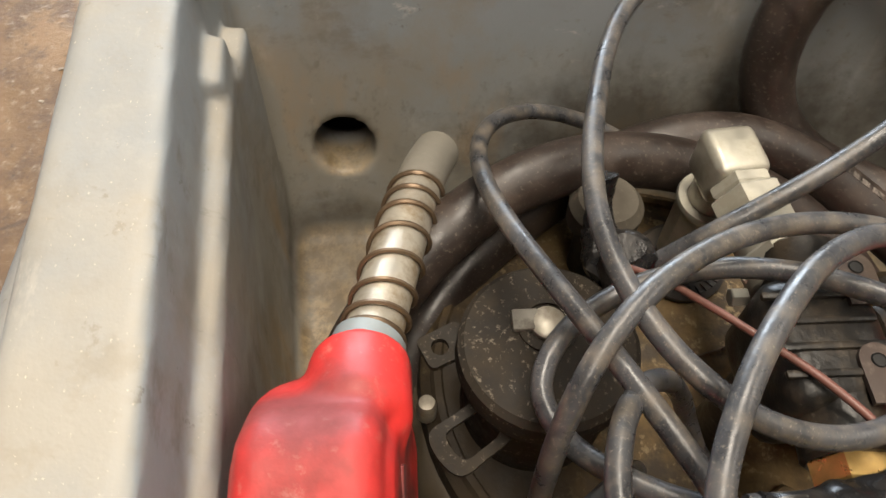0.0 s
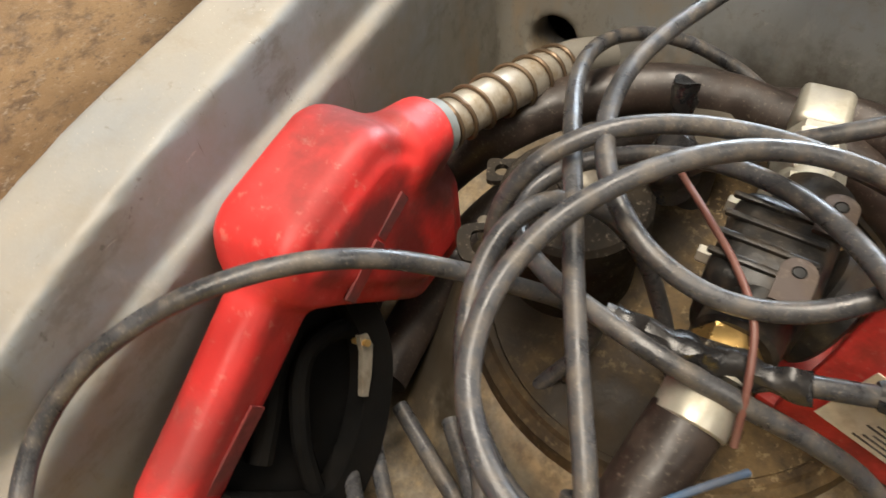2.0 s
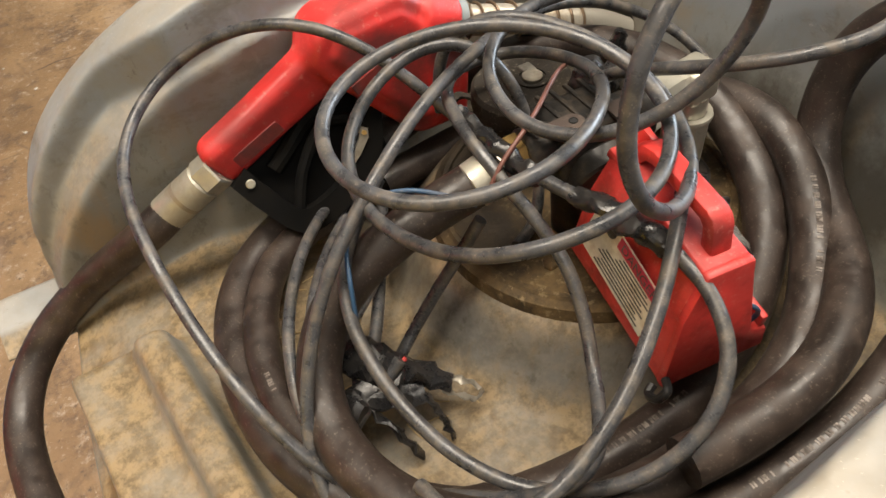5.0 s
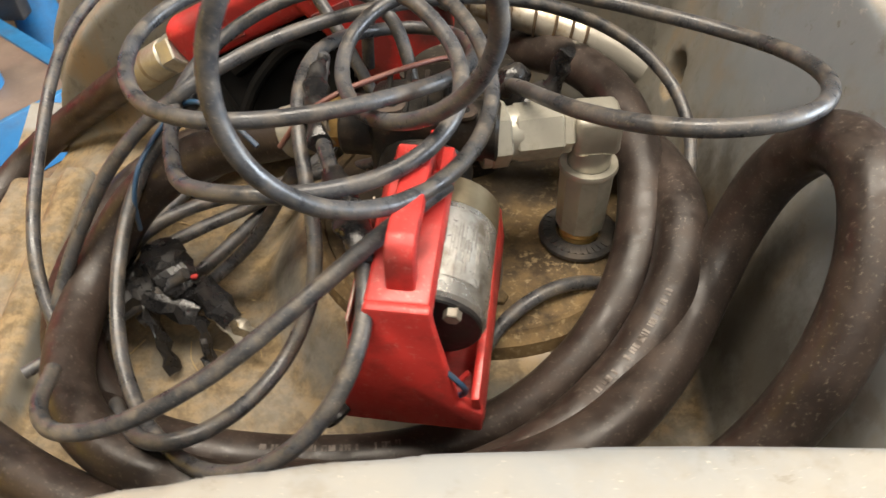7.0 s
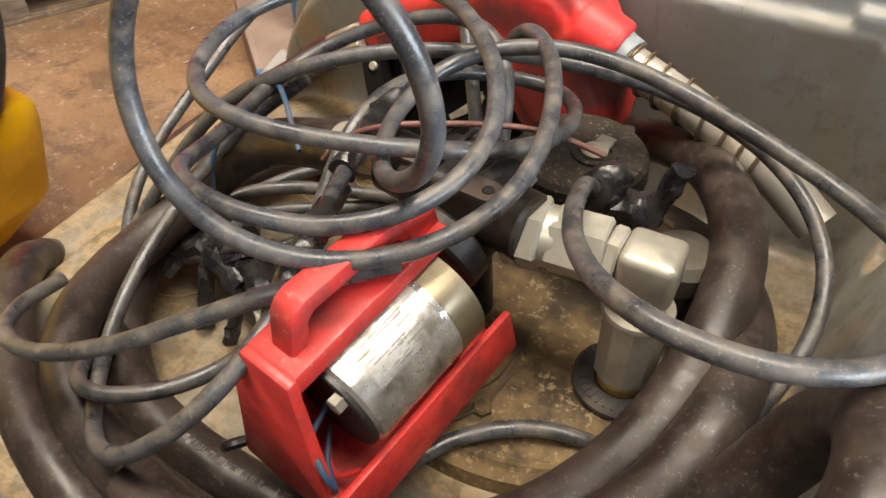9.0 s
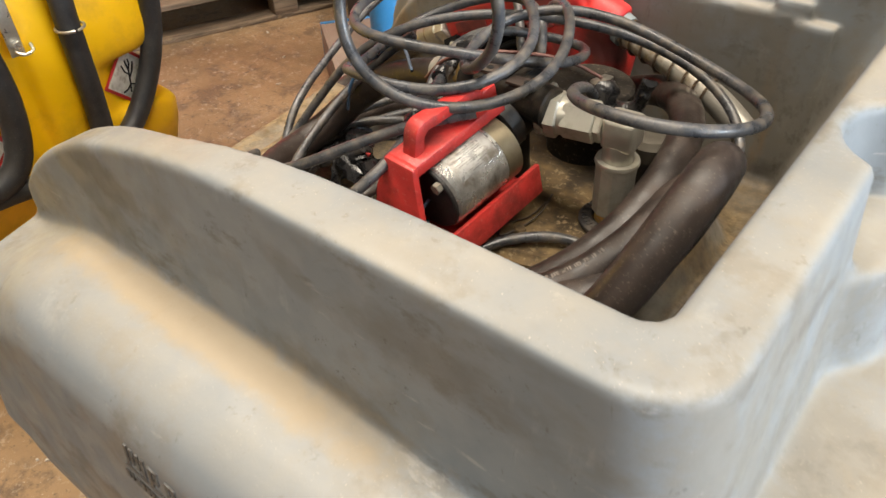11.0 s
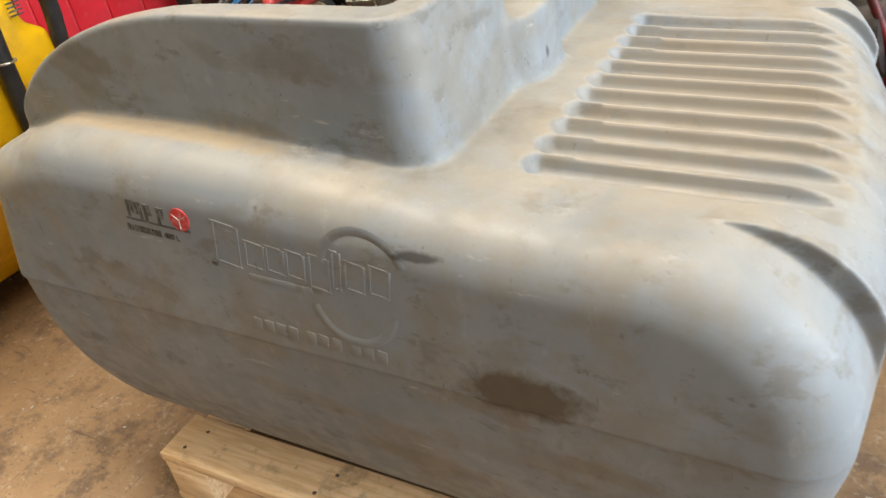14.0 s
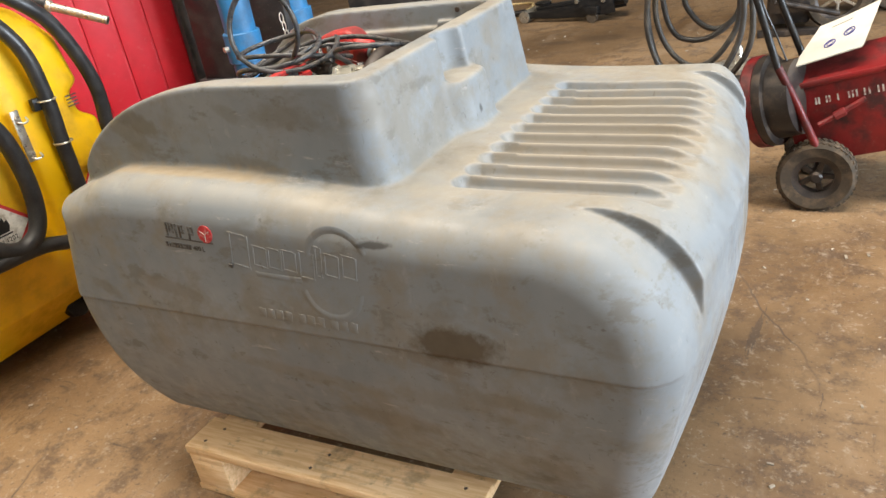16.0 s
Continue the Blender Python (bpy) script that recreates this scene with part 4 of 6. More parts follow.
for k, (angle, y, l) in enumerate(((86, 0.040, 0.006), (85, 0.080, 0.012), (80, 0.040, 0.010), (79, 0.070, 0.018), (73, 0.060, 0.030), (70, 0.064, 0.018), (66, 0.058, 0.036), (63, 0.068, 0.020), (59, 0.060, 0.034), (55, 0.056, 0.022), (52, 0.066, 0.026), (47, 0.072, 0.016), (43, 0.058, 0.024), (40, 0.062, 0.014))):
    part("print_bar", on_motor(bmesh.new(), angle, y + 0.012, 0.0005 + 0.0004 * (k % 2), l), FADED, motor)

# hazard label on the closed side
side = pose(-0.0395, 0.072, 0.046, 0, 0, 0) @ pose(0, 0, 0, 0, 7.5, 0) @ pose(0, 0, 0, 90, 0, -90) @ pose(0, 0, 0, 0, 0, -5)
danger = part("danger_label", box(bmesh.new(), (0.082, 0.047, 0.0008), side), LABEL_PALE, pump, "cream danger label with a red strip")
part("strip", box(bmesh.new(), (0.050, 0.0105, 0.0004), side @ Matrix.Translation((0.014, 0.0175, 0.0007))), LABEL_RED, danger)


def lettering(text, size, m, material, parent, name="lettering"):
    cu = bpy.data.curves.new(name, "FONT")
    cu.body, cu.size, cu.extrude, cu.align_x, cu.align_y = text, size, 0.0001, "CENTER", "CENTER"
    tmp = bpy.data.objects.new("lettering", cu)
    me = bpy.data.meshes.new_from_object(tmp)
    bpy.data.objects.remove(tmp)
    me.materials.clear()
    me.materials.append(material)
    ob = new(name, me)
    ob.parent, ob.matrix_local = parent, m
    return ob


lettering("DANGER", 0.0105, side @ Matrix.Translation((0.014, 0.0175, 0.0011)), INK, danger)
for i in range(9):
    bars = box(bmesh.new(), (0.046 + 0.012 * ((i * 7) % 3) / 2 - (0.016 if i < 3 else 0), 0.0013, 0.0003), side @ Matrix.Translation((0.014 if i < 3 else 0.006, 0.0095 - 0.0036 * i, 0.0006)))
    part("print_bar", bars, INK, danger)
part("pictogram_dot", lathe(bmesh.new(), [(0, 0.0011), (0.0056, 0.0011), (0.0056, 0.0004)], side @ Matrix.Translation((-0.021, 0.0165, 0)), 20), INK, danger)
star = bmesh.new()
vs = [star.verts.new(side @ Vector((-0.0315 + (0.0062 if i % 2 else 0.0028) * math.cos(i * math.pi / 7), 0.0085 + (0.0062 if i % 2 else 0.0028) * math.sin(i * math.pi / 7), 0.0009))) for i in range(14)]
star.faces.new(vs)
part("pictogram_flame", star, RED_INK, danger)

# wires at the end of the motor
for col, pts in ((WIRE_BLUE, [(0.004, 0.036, 0.050), (0.012, 0.018, 0.052), (0.024, 0.011, 0.046), (0.030, 0.010, 0.034), (0.024, 0.012, 0.022), (0.010, 0.020, 0.020), (0.000, 0.034, 0.026)]), (RED, [(0.030, 0.026, 0.024), (0.018, 0.018, 0.017), (0.004, 0.026, 0.018)])):
    part("motor_wire", tube(bmesh.new(), spline(pts, 8), 0.0017, 8), col, pump)
part("hook", tube(bmesh.new(), spline([(-0.040, 0.002, 0.010), (-0.044, -0.006, 0.012), (-0.050, -0.006, 0.004), (-0.050, 0.002, -0.004), (-0.044, 0.006, -0.002)], 6), 0.0032, 8), BLACK, pump)

HOLE_DARK = surface("painted bolt hole", (0.006, 0.006, 0.006), 0.7, flecks=0.0, dirt_amount=0.1)
head = thing("pump_head", (0.288, 0.432, 0.782), "oily black cast pump head with brass and steel unions", "pump head")
part("casting", boxbm((0.060, 0.050, 0.058), (0.0, 0.0, -0.008), 0.010, 3), CAST, head)
part("barrel", cylinder(bmesh.new(), (-0.048, 0.0, 0.0), (0.052, -0.008, 0.0), 0.0195, 32, bevel=0.002), CAST, head)
part("cover", cylinder(bmesh.new(), (0.004, -0.036, -0.022), (0.006, -0.020, -0.016), 0.030, 40, bevel=0.002), CAST, head)
for i in range(4):
    part("rib", boxbm((0.0035, 0.046, 0.003), (-0.018 + 0.012 * i, 0.004, 0.0215), 0.001), CAST, head)
for x, y in ((-0.018, -0.012), (0.026, -0.018)):
    bm = bmesh.new()
    rim = [(0.004 + 0.0080 * math.cos(a), 0.0080 * math.sin(a)) for a in (math.pi * (k / 10 - 0.5) for k in range(11))] + [(-0.014, 0.0080), (-0.014, -0.0080)]
    low, high = [[bm.verts.new((u, v, z)) for u, v in rim] for z in (0.0, 0.0025)]
    faces = [bm.faces.new(low[::-1]), bm.faces.new(high)]
    for k in range(len(rim)):
        faces.append(bm.faces.new((low[k], low[(k + 1) % len(rim)], high[(k + 1) % len(rim)], high[k])))
    p = part("bracket", bm, RUSTY, head)
    p.location = (x, y, 0.021)
    # black disc on the plate paints the dark inside of a bolt hole
    part("hole_disc", lathe(bmesh.new(), [(0, 0.0027), (0.0026, 0.0027), (0.0030, 0.0033), (0.0034, 0.0026)], Matrix.Translation((0.004, 0, 0)), 16), HOLE_DARK, p)
part("brass_nut", hexagon(bmesh.new(), (-0.046, 0.002, 0.0), (-0.058, 0.002, 0.0), 0.0165), BRASS, head, "brass hexagon nut")
part("hose_clamp", cylinder(bmesh.new(), (-0.070, 0.003, -0.005), (-0.087, 0.004, -0.011), 0.0172, 32, bevel=0.001), ZINC, head, "crimped zinc hose sleeve")
part("spigot", cylinder(bmesh.new(), (-0.055, 0.002, 0.0), (-0.068, 0.001, -0.002), 0.015, 24), ZINC, head)
part("strut", cylinder(bmesh.new(), (0.0, 0.01, -0.03), (0.004, 0.01, -0.106), 0.014, 24), CAST, head)
for x, y in ((0.030, 0.026), (-0.006, 0.028)):
    part("screw", hexagon(bmesh.new(), (x, y - 0.004, 0.0), (x, y + 0.004, 0.0), 0.0045, 0.0006), ZINC, head)


# ---- fuel nozzle ----
def convex(u, v, pts):
    """Half spaces of a clockwise outline."""
    out = []
    for (a, b), (c, d) in zip(pts, pts[1:] + pts[:1]):
        n = math.hypot(c - a, d - b)
        out.append(((u - a) * -(d - b) + (v - b) * (c - a)) / n)
    return out


def nozzle_field(x, y, z):
    # the body leans a little and thins towards its top
    w = abs(y - 0.6433 - 0.067 * (z - 0.76)) + 0.019 * (z - 0.76)
    u, v = (x - 0.2305) / 0.946 + 0.22, (z - 0.7577) / 0.946 + 0.76
    body = rounded(0.011, *convex(u, v, [(0.147, 0.776), (0.146, 0.804), (0.160, 0.820), (0.238, 0.829), (0.266, 0.806), (0.301, 0.738), (0.292, 0.676), (0.230, 0.676), (0.188, 0.724)]), w - 0.0277 - 0 * x)
    ridge = rounded(0.004, *convex(u, v, [(0.162, 0.790), (0.176, 0.808), (0.234, 0.812), (0.252, 0.796), (0.284, 0.735), (0.277, 0.694), (0.238, 0.697), (0.20, 0.738)]), w - 0.0307 - 0 * x)
    body = join(body, ridge, 0.006)
    ax, az = 0.262, 0.788
    dx, dz = 0.034, -0.0142
    ln = math.hypot(dx, dz)
    along = ((x - ax) * dx + (z - az) * dz) / ln
    across = ((x - ax) * -dz + (z - az) * dx) / ln
    neck = rounded(0.005, np.sqrt(across ** 2 + (y - 0.631) ** 2) - 0.0225, along - ln, -along)
    body = join(body, neck, 0.009)
    gx, gz = 0.165, 0.766
    hx, hz = 0.0554, 0.715
    ln = math.hypot(hx - gx, hz - gz)
    along = ((x - gx) * (hx - gx) + (z - gz) * (hz - gz)) / ln
    across = ((x - gx) * -(hz - gz) + (z - gz) * (hx - gx)) / ln
    middle = 0.6452 - 0.0075 * along / ln - 0.032 * (z - 0.735)
    grip = rounded(0.012, abs(across) - 0.0249 + 0.03 * along.clip(0, 0.06), abs(y - middle) - 0.0156, along - ln, -along - 0.02)
    return join(body, grip, 0.016)


def field_mesh(name, field, lo, hi, step, material):
    grid = [np.arange(a, b, step, dtype=np.float32) for a, b in zip(lo, hi)]
    verts, quads = surface_net(field(*np.meshgrid(*grid, indexing="ij", sparse=True)).astype(np.float32), lo, step)
    me = bpy.data.meshes.new(name)
    me.from_pydata(verts.tolist(), [], quads.tolist())
    me.materials.append(material)
    me.shade_smooth()
    return me


nozzle = thing("fuel_nozzle", (0, 0, 0), "red automatic fuel nozzle with a sprung steel spout, leaning", "fuel nozzle")
nb = new("nozzle_body", field_mesh("nozzle_body", nozzle_field, (0.03, 0.59, 0.66), (0.33, 0.70, 0.87), 0.0026, NOZZLE_RED))
nb.parent = nozzle
nb.modifiers.new("smooth", "SMOOTH").iterations = 2
MATT_BLACK = surface("matt black plastic", (0.005, 0.005, 0.005), 0.65, gloss=0.06, dirt=(0.011, 0.009, 0.007), dirt_amount=0.4, dirt_scale=40, flecks=0.0)
SCUFF = surface("scuffed dark red sticker", (0.20, 0.03, 0.028), 0.5, dirt=(0.07, 0.03, 0.03), dirt_amount=0.7, dirt_scale=60)
for x, z, l, h, a in ((0.098, 0.729, 0.050, 0.014, -24), (0.205, 0.760, 0.036, 0.011, -24), (0.236, 0.772, 0.028, 0.010, -20)):
    bm = box(bmesh.new(), (l, 0.0016, h), pose(x, 0.6245 if x < 0.16 else 0.6124 + 0.086 * (z - 0.76), z, 0 if x < 0.16 else -4.9, a, 0), 0.0006, 1)
    part("worn_sticker", bm, SCUFF, nozzle, "worn dark red sticker")
SP = spline([(0.288, 0.632, 0.777), (0.312, 0.626, 0.769), (0.352, 0.617, 0.760), (0.393, 0.608, 0.748), (0.430, 0.599, 0.736), (0.463, 0.589, 0.719)], 10)
part("spout_collar", tube(bmesh.new(), SP[2:9], 0.0172, 24), surface("grey collar", (0.22, 0.25, 0.26), 0.5), nozzle)
part("spout", tube(bmesh.new(), SP[4:], 0.0138, 24), surface("worn spout steel", (0.58, 0.54, 0.46), 0.38, 0.65, dirt=(0.30, 0.22, 0.13), dirt_amount=0.8, dirt_scale=60), nozzle, "worn steel spout")
part("spout_tip", tube(bmesh.new(), SP[36:], 0.0142, 24), surface("dull grey spout end", (0.30, 0.28, 0.24), 0.5, 0.4, dirt_amount=0.5), nozzle)
coil = []
lo_i, hi_i, turns = 8, 36, 7.5
for k in range(240):
    u = k / 239
    f = lo_i + (hi_i - lo_i) * u
    i = min(int(f), len(SP) - 2)
    c = SP[i].lerp(SP[i + 1], f - i)
    t = (SP[i + 1] - SP[i]).normalized()
    s = Vector((0, 0, 1)).cross(t).normalized()
    v = t.cross(s)
    tight = u + 0.035 * math.sin(2 * math.pi * u)
    a = 2 * math.pi * turns * (0 if u < 0.0 else tight)
    coil.append(c + 0.0152 * (math.cos(a) * s + math.sin(a) * v))
part("spring", tube(bmesh.new(), coil, 0.0014, 6), surface("brown spring wire", (0.16, 0.11, 0.07), 0.4, 0.6), nozzle, "coiled wire spring")


def on_guard(x, z, off=0.0):
    """A place on the leaning plane of the trigger guard."""
    return Vector((x, 0.234 + 0.55 * z + 0.876 * off, z - 0.482 * off))


def guard_plate(pts, lo, hi):
    bm = bmesh.new()
    a, b = [[bm.verts.new(on_guard(x, z, off)) for x, z in pts] for off in (lo, hi)]
    fs = [bm.faces.new(a), bm.faces.new(b[::-1])]
    n = len(pts)
    for k in range(n):
        fs.append(bm.faces.new((a[k], b[k], b[(k + 1) % n], a[(k + 1) % n])))
    bmesh.ops.recalc_face_normals(bm, faces=fs)
    return bm


guard = bmesh.new()
gp = spline([(x, 0, z) for x, z in ((0.072, 0.706), (0.084, 0.686), (0.106, 0.658), (0.130, 0.655), (0.165, 0.668), (0.194, 0.692), (0.206, 0.726))], 8)
prev = None
for k, c in enumerate(gp):
    t = (gp[min(k + 1, len(gp) - 1)] - gp[max(k - 1, 0)]).normalized()
    nx, nz = -t.z * 0.0095, t.x * 0.0095
    four = [guard.verts.new(on_guard(c.x + q * nx, c.z + q * nz, off)) for q, off in ((1, 0.008), (1, -0.008), (-1, -0.008), (-1, 0.008))]
    if prev:
        for q in range(4):
            guard.faces.new((prev[q], prev[(q + 1) % 4], four[(q + 1) % 4], four[q]))
    else:
        guard.faces.new(four[::-1])
    prev = four
guard.faces.new(prev)
bmesh.ops.recalc_face_normals(guard, faces=guard.faces)
part("guard", guard, MATT_BLACK, nozzle, "black trigger guard")
part("trigger", tube(bmesh.new(), spline([on_guard(x, z, 0.002) for x, z in ((0.112, 0.664), (0.118, 0.676), (0.128, 0.692), (0.148, 0.712), (0.166, 0.720), (0.186, 0.714), (0.196, 0.702))], 6), 0.0058, 10), MATT_BLACK, nozzle)
part("trigger_blade", tube(bmesh.new(), spline([on_guard(x, z, 0.008) for x, z in ((0.104, 0.700), (0.124, 0.712), (0.146, 0.726), (0.172, 0.734))], 6), 0.008, 10), MATT_BLACK, nozzle)
part("guard_web", guard_plate([(0.070, 0.708), (0.080, 0.684), (0.108, 0.648), (0.156, 0.656), (0.212, 0.682), (0.212, 0.700), (0.204, 0.745), (0.160, 0.750), (0.110, 0.730)], 0.014, 0.024), MATT_BLACK, nozzle)
part("latch", guard_plate([(0.194, 0.705), (0.189, 0.708), (0.184, 0.700), (0.166, 0.684), (0.169, 0.681), (0.180, 0.688), (0.192, 0.698)], -0.010, -0.006), STEEL_DULL, nozzle, "steel latch plate")
part("latch_pin", cylinder(bmesh.new(), on_guard(0.189, 0.703, -0.013), on_guard(0.189, 0.703, 0.0), 0.0022, 10), BRASS, nozzle)
part("rivet", cylinder(bmesh.new(), on_guard(0.079, 0.699, -0.011), on_guard(0.079, 0.699, 0.0), 0.0042, 16, bevel=0.001), ZINC, nozzle)
part("swivel_nut", hexagon(bmesh.new(), (0.060, 0.634, 0.715), (0.045, 0.6365, 0.706), 0.0182), ZINC, nozzle)
part("swivel", cylinder(bmesh.new(), (0.046, 0.6363, 0.7065), (0.004, 0.645, 0.679), 0.0172, 36, bevel=0.002), ZINC, nozzle, "bright zinc hose swivel")
part("swivel_groove", cylinder(bmesh.new(), (0.027, 0.6402, 0.6940), (0.024, 0.6408, 0.6921), 0.0175, 36), surface("tarnished groove", (0.35, 0.31, 0.24), 0.4, 0.6), nozzle)


# ---- hoses and cables ----
def eased(points, rounds):
    """Evens out a lay of points without shrinking its loops."""
    p = [Vector(q) for q in points]
    for k in range(2 * rounds):
        w = 0.5 if k % 2 == 0 else -0.53
        p = [p[0], *(b + w * ((a + c) / 2 - b) for a, b, c in zip(p, p[1:], p[2:])), p[-1]]
    return p


def cable(word, pts, r=0.0049):
    ob = new("cable", mesh_of(tube(bmesh.new(), spline(eased(pts, 5), 10), r, 14), "cable", RUBBER, 60))
    return tagged(ob, word + " length of black rubber power cable over the pump", "cable", "tangled power cable")


HOSE_PRINT = surface("worn pale hose print", (0.17, 0.145, 0.125), 0.6, dirt=(0.03, 0.022, 0.018), dirt_amount=0.95, dirt_scale=160)


def hose(word, pts, r=0.0168, prints=((0.55, 0.62, 90),)):
    """A rubber hose with worn lines of print: from share to share of its length, at an angle round it."""
    lay = spline(eased(pts, 3), 10)
    ob = new("hose", mesh_of(tube(bmesh.new(), lay, r, 24), "hose", HOSE, 60))
    dash = random.Random(0)
    for start, end, angle in prints:
        bm = bmesh.new()
        i, last = int(start * (len(lay) - 1)), int(end * (len(lay) - 1))
        while i < last:
            a, b = lay[i], lay[i + 1]
            t = (b - a).normalized()
            side = t.cross(Vector((0, 0, 1))).normalized()
            out = math.cos(radians(angle)) * side + math.sin(radians(angle)) * side.cross(t)
            m = Matrix.Translation(a + out * r) @ Matrix((t, out.cross(t), out)).transposed().to_4x4()
            for k in range(2):
                if dash.random() < 0.75:
                    box(bm, (dash.uniform(0.0010, 0.0022), 0.0042, 0.0005), m @ Matrix.Translation((0.0021 * k, 0, 0)))
            i += 1
        part("print_line", bm, HOSE_PRINT, ob, "worn pale printed line", None)
    return tagged(ob, word + " turn of thick brown-black rubber fuel hose in the bin", "hose", "delivery hose")


def wire(word, material, pts):
    ob = new("wire", mesh_of(tube(bmesh.new(), spline(pts, 10), 0.0018, 8), "wire", material, 60))
    return tagged(ob, "thin loose " + word + " insulated wire among the cables", "wire")


cable("coiled", [(0.092, 0.300, 0.655), (0.118, 0.262, 0.682), (0.150, 0.246, 0.704), (0.178, 0.252, 0.710), (0.192, 0.278, 0.694), (0.211, 0.312, 0.700), (0.227, 0.334, 0.723), (0.228, 0.359, 0.747), (0.220, 0.387, 0.768), (0.213, 0.418, 0.784), (0.211, 0.451, 0.798), (0.217, 0.485, 0.802), (0.230, 0.516, 0.793), (0.250, 0.543, 0.782), (0.279, 0.560, 0.776), (0.303, 0.538, 0.788), (0.319, 0.507, 0.794), (0.322, 0.473, 0.801), (0.311, 0.441, 0.811), (0.290, 0.414, 0.823), (0.265, 0.390, 0.828), (0.235, 0.372, 0.832), (0.201, 0.363, 0.836), (0.166, 0.369, 0.834), (0.139, 0.389, 0.826), (0.117, 0.417, 0.826), (0.111, 0.451, 0.831)] + [(0.121, 0.485, 0.832), (0.145, 0.510, 0.834), (0.179, 0.519, 0.841), (0.214, 0.515, 0.845), (0.245, 0.499, 0.849), (0.270, 0.474, 0.852), (0.298, 0.455, 0.843), (0.313, 0.424, 0.837), (0.316, 0.390, 0.828), (0.302, 0.358, 0.824), (0.275, 0.335, 0.820), (0.242, 0.324, 0.817), (0.207, 0.322, 0.823), (0.175, 0.333, 0.815), (0.160, 0.359, 0.796), (0.145, 0.389, 0.785), (0.130, 0.421, 0.784), (0.125, 0.456, 0.786), (0.134, 0.490, 0.792), (0.155, 0.517, 0.801), (0.185, 0.533, 0.811), (0.218, 0.539, 0.819), (0.246, 0.534, 0.818), (0.266, 0.518, 0.806), (0.276, 0.500, 0.786), (0.280, 0.486, 0.760), (0.280, 0.474, 0.728), (0.276, 0.462, 0.692), (0.262, 0.448, 0.682), (0.240, 0.440, 0.682)])
cable("arched", [(0.240, 0.555, 0.745), (0.240, 0.556, 0.780), (0.250, 0.553, 0.802), (0.262, 0.545, 0.817), (0.280, 0.530, 0.828), (0.301, 0.511, 0.832), (0.317, 0.478, 0.826), (0.331, 0.445, 0.820), (0.335, 0.409, 0.815), (0.324, 0.375, 0.811), (0.305, 0.343, 0.811), (0.280, 0.317, 0.817), (0.251, 0.300, 0.831), (0.223, 0.297, 0.854), (0.213, 0.302, 0.889), (0.221, 0.310, 0.924), (0.241, 0.316, 0.954), (0.272, 0.324, 0.970), (0.306, 0.331, 0.959), (0.328, 0.337, 0.931), (0.335, 0.345, 0.896), (0.326, 0.354, 0.862), (0.299, 0.363, 0.839), (0.274, 0.383, 0.821), (0.255, 0.411, 0.809), (0.240, 0.445, 0.810), (0.243, 0.479, 0.821), (0.267, 0.507, 0.827), (0.300, 0.523, 0.828)] + [(0.336, 0.529, 0.827), (0.372, 0.525, 0.824), (0.407, 0.513, 0.822), (0.442, 0.503, 0.819), (0.476, 0.491, 0.816), (0.502, 0.465, 0.819), (0.514, 0.432, 0.829), (0.515, 0.397, 0.838), (0.502, 0.364, 0.845), (0.473, 0.342, 0.850), (0.437, 0.338, 0.849), (0.404, 0.353, 0.842), (0.383, 0.380, 0.830), (0.369, 0.410, 0.815), (0.356, 0.442, 0.800), (0.348, 0.470, 0.786), (0.346, 0.488, 0.770), (0.347, 0.497, 0.752)])
cable("sweeping", [(0.228, 0.520, 0.672), (0.256, 0.500, 0.690), (0.262, 0.500, 0.718), (0.246, 0.514, 0.744), (0.230, 0.537, 0.764), (0.213, 0.561, 0.787), (0.190, 0.579, 0.814), (0.164, 0.604, 0.827), (0.135, 0.630, 0.827), (0.102, 0.650, 0.820), (0.076, 0.673, 0.800), (0.040, 0.670, 0.787), (0.009, 0.650, 0.773), (-0.007, 0.617, 0.760), (-0.014, 0.579, 0.754), (-0.014, 0.541, 0.740), (-0.011, 0.506, 0.723), (-0.008, 0.469, 0.709), (0.001, 0.431, 0.700), (0.011, 0.396, 0.686), (0.024, 0.367, 0.663), (0.042, 0.343, 0.637), (0.069, 0.320, 0.620)])
cable("sweeping", [(0.310, 0.349, 0.804), (0.271, 0.312, 0.802), (0.234, 0.281, 0.781), (0.194, 0.257, 0.755), (0.148, 0.239, 0.735), (0.096, 0.235, 0.725), (0.082, 0.262, 0.716), (0.074, 0.292, 0.706)])
cable("spliced", [(0.221, 0.486, 0.797), (0.222, 0.449, 0.794), (0.228, 0.414, 0.791), (0.239, 0.379, 0.789), (0.253, 0.346, 0.789), (0.265, 0.312, 0.783), (0.270, 0.277, 0.774), (0.259, 0.246, 0.759), (0.237, 0.227, 0.738), (0.209, 0.225, 0.716), (0.179, 0.234, 0.697), (0.150, 0.252, 0.685), (0.125, 0.277, 0.682), (0.105, 0.307, 0.688), (0.094, 0.340, 0.699), (0.090, 0.374, 0.711), (0.087, 0.408, 0.723), (0.095, 0.438, 0.742), (0.117, 0.455, 0.765), (0.145, 0.464, 0.787)])
